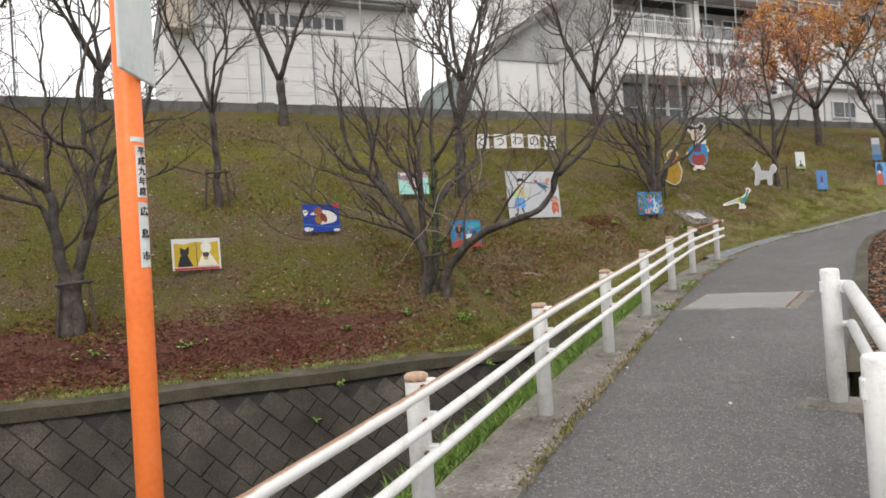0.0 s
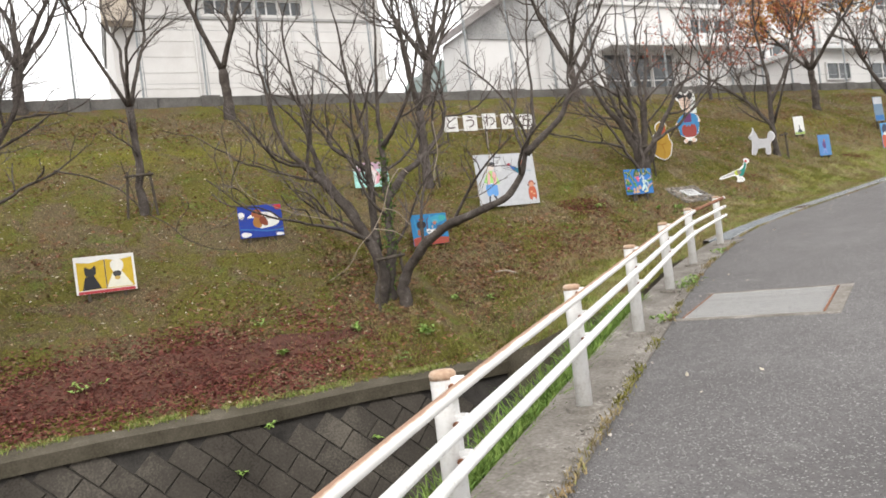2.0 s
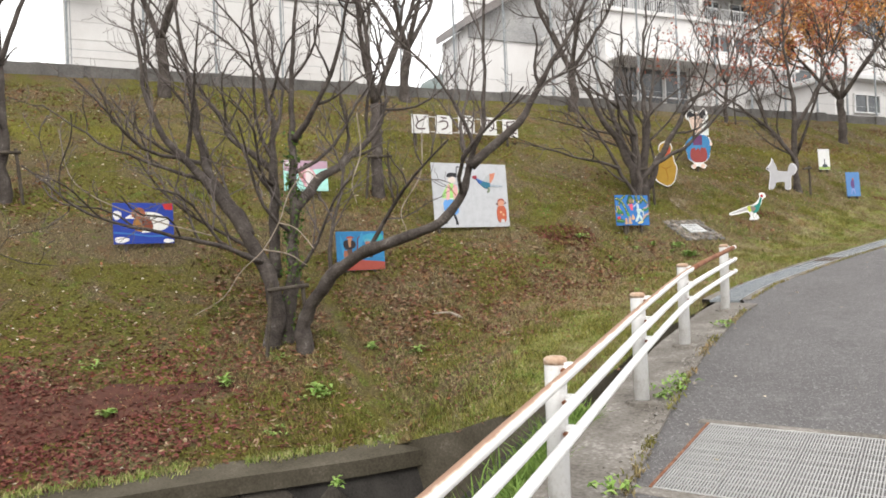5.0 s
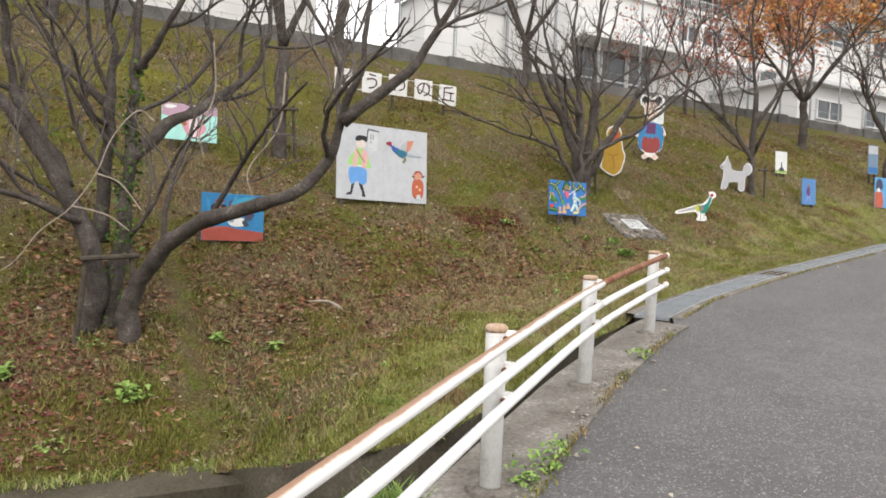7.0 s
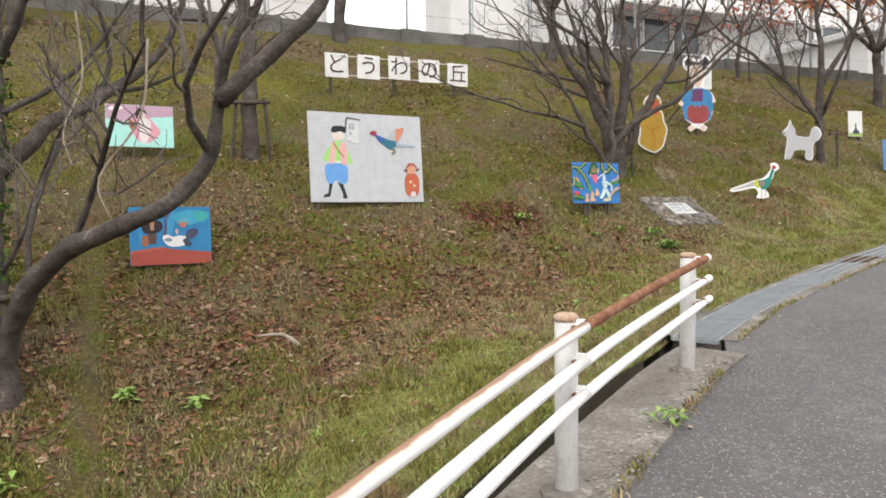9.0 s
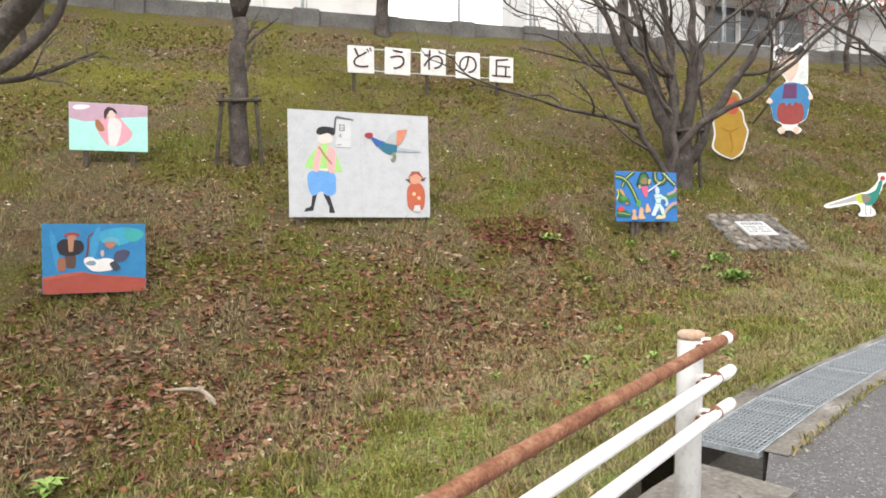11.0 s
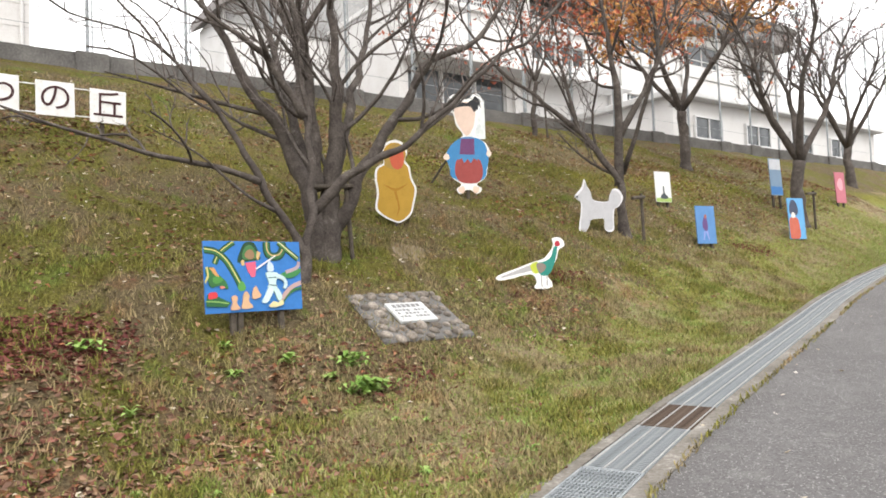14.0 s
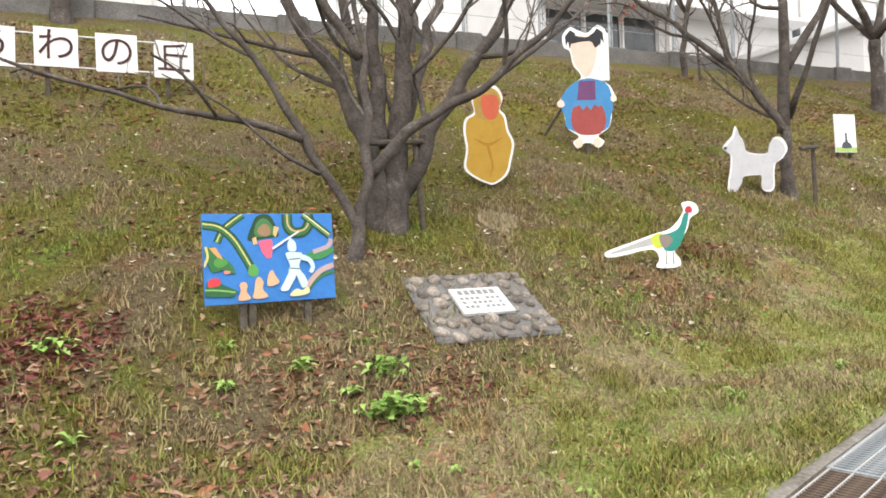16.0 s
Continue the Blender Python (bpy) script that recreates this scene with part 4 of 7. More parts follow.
# large white board: four plain painted figures
board(-6.36, 17.0, RU, 1.66, 1.21, 0.10, (0.45, 0.465, 0.49), [
    ("seam", (0.41, 0.42, 0.44), rect(0.498, 0.004, 0.502, 0.996)),
    ("legs", (0.02, 0.02, 0.025), [(0.16, 0.22), (0.19, 0.22), (0.16, 0.06), (0.1, 0.05), (0.11, 0.08), (0.145, 0.1)]),
    ("leg", (0.02, 0.02, 0.025), [(0.23, 0.22), (0.27, 0.22), (0.31, 0.04), (0.27, 0.04), (0.27, 0.1)]),
    ("trousers", (0.12, 0.3, 0.62), rounded([(0.14, 0.42), (0.13, 0.28), (0.16, 0.2), (0.22, 0.24), (0.26, 0.2), (0.31, 0.22), (0.32, 0.3), (0.3, 0.42)])),
    ("jacket", (0.3, 0.56, 0.17), rounded([(0.19, 0.65), (0.12, 0.51), (0.115, 0.46), (0.17, 0.45), (0.24, 0.43), (0.3, 0.43), (0.36, 0.43), (0.36, 0.46), (0.31, 0.63), (0.25, 0.69)])),
    ("vest", (0.64, 0.36, 0.36), rounded([(0.19, 0.64), (0.165, 0.45), (0.205, 0.44), (0.225, 0.66)], 3)),
    ("vest", (0.64, 0.36, 0.36), rounded([(0.265, 0.66), (0.265, 0.44), (0.31, 0.43), (0.32, 0.62)], 3)),
    ("strap", (0.34, 0.2, 0.1), stroke([(0.205, 0.66), (0.25, 0.57), (0.295, 0.5)], 0.02)),
    ("sash", (0.66, 0.66, 0.62), stroke([(0.21, 0.445), (0.265, 0.445)], 0.018)),
    ("head_shape", (0.62, 0.55, 0.5), blob(0.25, 0.74, 0.05, 0.06)),
    ("hair_shape", (0.015, 0.015, 0.018), rounded([(0.19, 0.79), (0.21, 0.84), (0.27, 0.85), (0.32, 0.83), (0.31, 0.77), (0.27, 0.79), (0.22, 0.77)])),
    ("flag", (0.52, 0.535, 0.55), rect(0.325, 0.66, 0.43, 0.92)),
    ("flag_pole", (0.06, 0.06, 0.07), stroke([(0.315, 0.8), (0.325, 0.92), (0.335, 0.945)], 0.018)), ("flag_pole", (0.1, 0.1, 0.11), stroke([(0.33, 0.945), (0.39, 0.935), (0.45, 0.925)], 0.022, 0.012)),
    *[("flag_bar", (0.13, 0.13, 0.14), rect(*r)) for r in ((0.352, 0.868, 0.385, 0.876), (0.352, 0.84, 0.385, 0.847), (0.352, 0.815, 0.385, 0.823), (0.35, 0.815, 0.356, 0.876), (0.381, 0.815, 0.387, 0.876), (0.356, 0.75, 0.362, 0.79), (0.345, 0.765, 0.36, 0.772), (0.33, 0.68, 0.365, 0.686))],
    ("bird_body", (0.02, 0.13, 0.2), rounded([(0.57, 0.77), (0.64, 0.74), (0.7, 0.72), (0.77, 0.68), (0.73, 0.61), (0.67, 0.63), (0.61, 0.7)])),
    ("bird_head", (0.3, 0.03, 0.05), blob(0.56, 0.785, 0.03, 0.028)),
    ("bird_tail", (0.32, 0.37, 0.42), [(0.76, 0.68), (0.94, 0.655), (0.93, 0.64), (0.76, 0.64)]),
    ("bird_wing", (0.36, 0.38, 0.39), [(0.67, 0.72), (0.71, 0.8), (0.77, 0.85), (0.77, 0.7)]),
    ("bird_wing_tip", (0.52, 0.2, 0.12), [(0.765, 0.845), (0.84, 0.86), (0.81, 0.76), (0.77, 0.7), (0.755, 0.71)]),
    ("bird_neck", (0.03, 0.1, 0.34), rounded([(0.575, 0.77), (0.62, 0.75), (0.66, 0.72), (0.62, 0.68), (0.59, 0.73)])),
    ("bird_foot", (0.16, 0.2, 0.12), stroke([(0.73, 0.63), (0.745, 0.58), (0.72, 0.55)], 0.03)),
    ("monkey_body", (0.42, 0.1, 0.05), rounded([(0.84, 0.1), (0.83, 0.25), (0.86, 0.33), (0.93, 0.33), (0.96, 0.25), (0.95, 0.1), (0.9, 0.06)])),
    ("monkey_head", (0.52, 0.26, 0.17), blob(0.89, 0.38, 0.045, 0.055)),
    ("monkey_ear", (0.12, 0.04, 0.03), [(0.82, 0.37), (0.85, 0.38), (0.85, 0.345)]),
    ("monkey_ear", (0.12, 0.04, 0.03), [(0.93, 0.37), (0.975, 0.4), (0.955, 0.36)]),
    ("dot", (0.6, 0.4, 0.22), blob(0.88, 0.23, 0.014, 0.018)),
    ("dot", (0.6, 0.4, 0.22), blob(0.915, 0.19, 0.014, 0.018)),
    ("leg_gap", (0.5, 0.51, 0.52), [(0.87, 0.06), (0.885, 0.12), (0.92, 0.12), (0.93, 0.06)]),
    ("hat", (0.3, 0.07, 0.05), [(0.84, 0.39), (0.87, 0.45), (0.92, 0.45), (0.95, 0.39), (0.9, 0.43)]),
], "large white board painted with a walking figure and a bird", legs=(0.06, 0.94), back=4)
# pink board
board(-8.77, 15.05, RU, 0.86, 0.57, 0.2, (0.36, 0.68, 0.62), [
    ("sky", (0.45, 0.3, 0.38), [(0, 1), (0, 0.66), (0.2, 0.6), (0.45, 0.64), (0.7, 0.72), (1, 0.76), (1, 1)]),
    ("white_birds", WHITE, blob(0.15, 0.9, 0.11, 0.05, 12)),
    ("robe", (0.62, 0.3, 0.36), rounded([(0.42, 0.7), (0.34, 0.5), (0.44, 0.2), (0.5, 0.12), (0.64, 0.12), (0.8, 0.35), (0.7, 0.6), (0.6, 0.74)])),
    ("robe_front", (0.66, 0.6, 0.6), rounded([(0.5, 0.68), (0.5, 0.14), (0.6, 0.14), (0.66, 0.6)])),
    ("head_shape", (0.62, 0.5, 0.44), blob(0.53, 0.78, 0.06, 0.09)),
    ("hair_shape", (0.03, 0.02, 0.02), rounded([(0.45, 0.66), (0.44, 0.84), (0.5, 0.93), (0.58, 0.88), (0.6, 0.78), (0.52, 0.86)])),
    ("bag", (0.3, 0.13, 0.06), blob(0.38, 0.52, 0.05, 0.13, 15)),
], "turquoise and pink painted board on stakes")
# dark blue board with a red foot
board(-6.54, 14.14, 71, 0.84, 0.62, 0.06, (0.03, 0.2, 0.42), [
    ("light_patch", (0.05, 0.33, 0.5), blob(0.72, 0.82, 0.2, 0.13, 12)),
    ("green_patch", (0.05, 0.36, 0.36), blob(0.88, 0.84, 0.1, 0.1, 20)),
    ("light_streak", (0.04, 0.26, 0.5), blob(0.12, 0.62, 0.03, 0.3, 6)),
    ("light_streak", (0.05, 0.28, 0.5), blob(0.5, 0.72, 0.04, 0.24, -8)),
    ("red_ground", (0.34, 0.07, 0.05), [(0, 0), (0, 0.22), (0.25, 0.29), (0.4, 0.3), (0.55, 0.26), (1, 0.2), (1, 0)]),
    ("red_ground_light", (0.42, 0.1, 0.07), [(0, 0.2), (0.0, 0.24), (0.25, 0.3), (0.42, 0.31), (0.3, 0.26)]),
    ("archer_leg", (0.1, 0.06, 0.05), rounded([(0.22, 0.56), (0.22, 0.4), (0.26, 0.36), (0.31, 0.38), (0.31, 0.56)], 3)),
    ("archer_jacket", (0.025, 0.02, 0.025), rounded([(0.14, 0.7), (0.16, 0.58), (0.22, 0.54), (0.32, 0.55), (0.39, 0.62), (0.38, 0.74), (0.3, 0.77), (0.2, 0.78)])),
    ("archer_sash", (0.4, 0.22, 0.12), [(0.24, 0.76), (0.3, 0.76), (0.29, 0.6), (0.25, 0.6)]),
    ("archer_head", (0.4, 0.2, 0.13), blob(0.28, 0.8, 0.045, 0.05)),
    ("archer_hat", (0.32, 0.05, 0.04), rounded([(0.2, 0.81), (0.24, 0.87), (0.33, 0.87), (0.36, 0.82), (0.28, 0.84)], 3)),
    ("quiver", (0.3, 0.12, 0.07), rounded([(0.14, 0.36), (0.15, 0.5), (0.21, 0.5), (0.22, 0.36), (0.18, 0.32)], 3)),
    ("bow", (0.16, 0.04, 0.04), stroke([(0.41, 0.48), (0.435, 0.65), (0.44, 0.8), (0.49, 0.87)], 0.035, 0.02)),
    ("horse_body", (0.7, 0.7, 0.69), rounded([(0.4, 0.42), (0.4, 0.5), (0.46, 0.52), (0.52, 0.48), (0.6, 0.5), (0.68, 0.47), (0.7, 0.36), (0.6, 0.31), (0.47, 0.32)])),
    ("horse_mane", (0.2, 0.28, 0.33), blob(0.46, 0.43, 0.05, 0.035)),
    ("horse_tail", (0.05, 0.06, 0.08), rounded([(0.64, 0.42), (0.7, 0.45), (0.75, 0.34), (0.68, 0.32)], 3)),
    ("rider_body", (0.06, 0.06, 0.11), rounded([(0.68, 0.46), (0.7, 0.58), (0.78, 0.62), (0.84, 0.58), (0.8, 0.48), (0.74, 0.44)])),
    ("rider_head", (0.42, 0.18, 0.13), blob(0.645, 0.7, 0.05, 0.06)),
    ("rider_hat", (0.12, 0.36, 0.46), rounded([(0.57, 0.72), (0.62, 0.8), (0.72, 0.78), (0.74, 0.66), (0.68, 0.74)], 3)),
    ("small_figure", (0.5, 0.38, 0.36), blob(0.57, 0.57, 0.018, 0.05)),
], "blue painted board with a dark red lower band")
# open-book board
board(-8.98, 8.7, 69, 0.9, 0.6, 0.12, (0.7, 0.7, 0.68), [
    ("red_edge", (0.4, 0.05, 0.06), [(0.03, 0.0), (0.03, 0.08), (0.97, 0.08), (0.97, 0.0)]),
    ("page", (0.55, 0.38, 0.03), [(0.04, 0.1), (0.04, 0.86), (0.25, 0.82), (0.49, 0.9), (0.49, 0.1)]),
    ("page", (0.55, 0.38, 0.03), [(0.51, 0.1), (0.51, 0.9), (0.7, 0.84), (0.96, 0.9), (0.96, 0.1)]),
    ("spine", (0.05, 0.04, 0.03), rect(0.492, 0.1, 0.508, 0.88)),
    ("black_cat_body", (0.02, 0.02, 0.025), [(0.1, 0.1), (0.16, 0.45), (0.3, 0.5), (0.42, 0.12)]),
    ("black_cat_head", (0.03, 0.03, 0.03), rounded([(0.17, 0.5), (0.17, 0.72), (0.26, 0.66), (0.34, 0.74), (0.34, 0.52), (0.26, 0.46)])),
    ("white_cape", (0.72, 0.71, 0.6), [(0.5, 0.12), (0.62, 0.52), (0.78, 0.52), (0.94, 0.12)]),
    ("white_head", (0.73, 0.72, 0.66), blob(0.7, 0.68, 0.11, 0.2)),
    ("dark_patch", (0.05, 0.05, 0.05), blob(0.69, 0.47, 0.07, 0.09)),
    ("tan_patch", (0.5, 0.36, 0.1), blob(0.69, 0.36, 0.05, 0.05)),
], "yellow and white board painted like an open book", group="painted boards on the bank")
# bear on a white shape
board(-8.75, 11.75, 69, 0.86, 0.62, 0.10, (0.02, 0.05, 0.32), [
    ("white_boat", (0.72, 0.72, 0.7), rounded([(0.2, 0.62), (0.3, 0.72), (0.5, 0.78), (0.75, 0.74), (0.92, 0.55), (0.86, 0.36), (0.6, 0.28), (0.45, 0.28), (0.5, 0.45), (0.4, 0.6)])),
    ("cloud", (0.72, 0.72, 0.72), blob(0.07, 0.7, 0.07, 0.11)),
    ("cloud", (0.72, 0.72, 0.72), blob(0.13, 0.1, 0.12, 0.075)),
    ("cloud", (0.72, 0.72, 0.72), blob(0.9, 0.06, 0.09, 0.05)),
    ("bear_body", (0.34, 0.16, 0.04), blob(0.42, 0.48, 0.1, 0.2)),
    ("bear_head", (0.3, 0.1, 0.05), blob(0.42, 0.74, 0.12, 0.14)),
    ("brown_mass", (0.2, 0.05, 0.025), blob(0.56, 0.5, 0.09, 0.16, 15)),
    ("wave", (0.04, 0.16, 0.45), [(0.0, 0.3), (0.3, 0.26), (0.6, 0.2), (1, 0.22), (1, 0.17), (0.6, 0.16), (0.3, 0.22), (0, 0.26)]),
    ("red_corner", (0.5, 0.03, 0.03), [(0.82, 0.98), (0.86, 0.84), (0.99, 0.82), (0.99, 0.99)]),
], "deep blue board painted with a brown bear shape")
# dragon board, close to the path
DG, MG, YL = (0.012, 0.05, 0.02), (0.03, 0.13, 0.045), (0.5, 0.46, 0.16)
board(-4.47, 20.0, 69, 0.93, 0.62, 0.2, (0.03, 0.155, 0.44), [
    *coil([(0.3, 0.99), (0.23, 0.92), (0.15, 0.82), (0.1, 0.68)], 0.085, DG, MG, YL),
    *coil([(0.0, 0.88), (0.12, 0.845), (0.22, 0.72), (0.3, 0.52), (0.355, 0.36)], 0.10, DG, MG, YL),
    ("green_patch", (0.08, 0.27, 0.06), blob(0.36, 0.36, 0.04, 0.07)),
    ("green_head", DG, rounded([(0.33, 0.7), (0.36, 0.86), (0.41, 0.98), (0.5, 0.98), (0.55, 0.84), (0.56, 0.74), (0.46, 0.72)])),
    ("head_core", (0.05, 0.15, 0.05), rounded([(0.38, 0.76), (0.4, 0.9), (0.46, 0.95), (0.51, 0.88), (0.53, 0.78), (0.46, 0.74)])),
    ("snout", (0.24, 0.15, 0.08), blob(0.455, 0.81, 0.05, 0.07)),
    ("fin", (0.5, 0.36, 0.16), [(0.53, 0.86), (0.57, 0.84), (0.54, 0.73), (0.52, 0.76)]),
    ("fin", (0.5, 0.36, 0.16), [(0.36, 0.72), (0.39, 0.74), (0.4, 0.66), (0.37, 0.65)]),
    ("tongue", (0.62, 0.1, 0.17), [(0.405, 0.69), (0.51, 0.71), (0.515, 0.62), (0.5, 0.5), (0.465, 0.49), (0.43, 0.57)]),
    *coil([(0.635, 0.99), (0.64, 0.85), (0.69, 0.78), (0.77, 0.8), (0.81, 0.9), (0.8, 0.99)], 0.12, DG, MG, (0.45, 0.32, 0.15)),
    *coil([(0.76, 0.99), (0.86, 0.87), (0.97, 0.74)], 0.08, DG, (0.1, 0.2, 0.06), (0.6, 0.57, 0.36)),
    ("green_fin", (0.04, 0.19, 0.06), rounded([(0.76, 0.5), (0.85, 0.57), (0.98, 0.6), (0.99, 0.54), (0.88, 0.46)])),
    ("mauve_back", (0.36, 0.27, 0.3), stroke([(0.83, 0.55), (0.9, 0.58), (0.96, 0.62), (0.985, 0.7)], 0.05)),
    ("green_fin", MG, stroke([(0.78, 0.12), (0.84, 0.22), (0.92, 0.29), (0.99, 0.31)], 0.04)),
    ("mauve_back", (0.4, 0.28, 0.27), stroke([(0.76, 0.14), (0.83, 0.26), (0.9, 0.34), (0.995, 0.39)], 0.06)),
    ("left_head", (0.03, 0.13, 0.04), rounded([(0.01, 0.6), (0.07, 0.64), (0.12, 0.55), (0.2, 0.44), (0.22, 0.33), (0.14, 0.38), (0.06, 0.36), (0.03, 0.46)])),
    ("left_core", (0.07, 0.24, 0.05), blob(0.12, 0.46, 0.05, 0.05)),
    ("ear_patch", (0.52, 0.27, 0.1), [(0.04, 0.63), (0.09, 0.63), (0.14, 0.5), (0.1, 0.52)]),
    ("lip", (0.55, 0.2, 0.16), blob(0.165, 0.355, 0.025, 0.02)),
    ("left_line", YL, stroke([(0.0, 0.42), (0.03, 0.52), (0.02, 0.64)], 0.025)),
    ("ground_green", (0.02, 0.1, 0.035), [(0.0, 0.1), (0.02, 0.26), (0.12, 0.23), (0.24, 0.14), (0.2, 0.08)]),
    ("ground_line", (0.2, 0.36, 0.1), stroke([(0.0, 0.17), (0.1, 0.16), (0.22, 0.13)], 0.018)),
    ("red_patch", (0.52, 0.04, 0.05), rounded([(0.03, 0.2), (0.035, 0.28), (0.1, 0.29), (0.11, 0.22)])),
    ("tan_mouse", (0.54, 0.33, 0.2), rounded([(0.24, 0.04), (0.26, 0.14), (0.25, 0.21), (0.285, 0.24), (0.31, 0.2), (0.3, 0.13), (0.33, 0.05)], 3)),
    ("tan_mouse", (0.52, 0.34, 0.2), rounded([(0.35, 0.05), (0.36, 0.14), (0.37, 0.24), (0.4, 0.29), (0.43, 0.22), (0.42, 0.15), (0.46, 0.06)], 3)),
    ("tan_mouse", (0.55, 0.34, 0.2), rounded([(0.46, 0.19), (0.47, 0.3), (0.5, 0.36), (0.52, 0.3), (0.55, 0.22), (0.5, 0.18)], 3)),
    ("sword", (0.62, 0.64, 0.66), stroke([(0.51, 0.6), (0.62, 0.7), (0.72, 0.79)], 0.022, 0.014)),
    ("armour_plume", (0.42, 0.52, 0.62), [(0.63, 0.7), (0.66, 0.72), (0.66, 0.66)]),
    ("helmet", (0.46, 0.56, 0.68), rounded([(0.635, 0.57), (0.63, 0.66), (0.66, 0.7), (0.69, 0.66), (0.69, 0.57)])),
    ("armour_line", (0.1, 0.14, 0.17), stroke([(0.63, 0.555), (0.7, 0.545)], 0.018)),
    ("armour", (0.46, 0.62, 0.61), rounded([(0.61, 0.54), (0.64, 0.4), (0.63, 0.33), (0.72, 0.31), (0.71, 0.4), (0.74, 0.53), (0.68, 0.55)])),
    ("armour_leg", (0.5, 0.64, 0.62), rounded([(0.64, 0.34), (0.6, 0.24), (0.56, 0.13), (0.61, 0.12), (0.65, 0.2), (0.69, 0.32)])),
    ("armour_leg", (0.45, 0.6, 0.6), rounded([(0.68, 0.33), (0.7, 0.24), (0.73, 0.14), (0.77, 0.17), (0.76, 0.25), (0.72, 0.33)])),
    ("armour_arm", (0.44, 0.57, 0.6), stroke([(0.72, 0.5), (0.79, 0.46), (0.82, 0.38), (0.8, 0.31)], 0.065, 0.04)),
    ("armour_line", (0.1, 0.14, 0.17), stroke([(0.63, 0.47), (0.72, 0.48)], 0.014)),
    ("armour_line", (0.1, 0.14, 0.17), stroke([(0.64, 0.37), (0.72, 0.36)], 0.014)),
    ("cream_heap", (0.6, 0.55, 0.3), rounded([(0.63, 0.06), (0.68, 0.13), (0.73, 0.11), (0.77, 0.15), (0.78, 0.08), (0.7, 0.05)])),
], "blue board painted with green coils on two short stakes", legs=(0.28, 0.78))
part("stake", boxes((-0.165, 0.012, -0.25, -0.115, 0.05, 0.24), bevel=0.004), M_STAKE, bpy.data.objects["picture_board.005"], "weathered split stake")
# small boards farther along
board(-2.66, 30.05, 55, 0.42, 0.62, 0.12, (0.66, 0.67, 0.66), [
    ("grass_band", (0.3, 0.42, 0.12), rect(0.01, 0.01, 0.99, 0.14)),
    ("dark_figure", (0.05, 0.06, 0.07), rounded([(0.3, 0.12), (0.36, 0.25), (0.46, 0.3), (0.48, 0.5), (0.56, 0.5), (0.58, 0.3), (0.72, 0.22), (0.74, 0.12)])),
], "small white board with a dark figure shape")
board(-1.68, 28.35, 55, 0.46, 0.66, 0.1, (0.08, 0.2, 0.42), [
    ("figure", (0.1, 0.05, 0.16), blob(0.46, 0.52, 0.14, 0.2)),
    ("figure_legs", (0.2, 0.24, 0.5), [(0.36, 0.32), (0.3, 0.1), (0.36, 0.1), (0.46, 0.32), (0.58, 0.1), (0.64, 0.1), (0.58, 0.34)]),
    ("head_shape", (0.3, 0.1, 0.06), blob(0.5, 0.72, 0.06, 0.06)),
], "small blue painted board standing in the grass")
board(-0.72, 34.3, 55, 0.42, 0.9, 0.35, (0.2, 0.3, 0.42), [
    ("pale_top", (0.6, 0.62, 0.66), rect(0.02, 0.7, 0.98, 0.98)),
    ("blue_foot", (0.05, 0.2, 0.5), rect(0.02, 0.02, 0.98, 0.24)),
], "narrow grey-blue board beside a trunk")
board(-0.3, 31.7, 55, 0.5, 0.85, 0.04, (0.1, 0.3, 0.55), [
    ("red_foot", (0.42, 0.1, 0.06), rounded([(0.02, 0.02), (0.02, 0.45), (0.3, 0.55), (0.6, 0.45), (0.62, 0.02)])),
    ("dark_head", (0.04, 0.05, 0.09), blob(0.35, 0.75, 0.28, 0.2)),
    ("pale_patch", (0.6, 0.58, 0.55), blob(0.3, 0.58, 0.13, 0.07)),
], "blue and red painted board at the foot of a tree")
board(0.75, 37.7, 55, 0.42, 0.85, 0.15, (0.42, 0.13, 0.17), [("pale_patch", (0.6, 0.3, 0.34), blob(0.5, 0.6, 0.3, 0.2))], "small red board on the far bank")


def cutout(x, y, rz, label, outline, shapes, gap=0.05, edge=0.03, base=WHITE, legs=(0.0,), name="cutout_figure"):
    """A sheet sawn to an outline, with a pale painted rim."""
    ob = empty(name, pose(x, y, bank_z(x, y), 0, 0, rz), label, "cutout sign", "cutout figures on the bank")
    out2 = rounded(outline)
    out2 = [(a, b + gap) for a, b in out2]
    sheet = part("sheet", prism(out2, -0.008, 0.008), paint(base), ob)
    for k, (nm, c, poly) in enumerate(shapes):
        poly = [(a, b + gap) for a, b in poly]
        part(nm, prism(poly, -0.0086 - 0.0004 * k, -0.007), paint(c), sheet)
    hi = max(b for a, b in out2)
    for lx in legs:
        part("stake", boxes((lx - 0.025, 0.01, -0.25, lx + 0.025, 0.05, gap + hi * 0.55), bevel=0.004), M_STAKE, ob)
    return ob


def shrink(poly, f, cx=None, cz=None):
    cx = sum(p[0] for p in poly) / len(poly) if cx is None else cx
    cz = sum(p[1] for p in poly) / len(poly) if cz is None else cz
    return [(cx + (a - cx) * f, cz + (b - cz) * f) for a, b in poly]


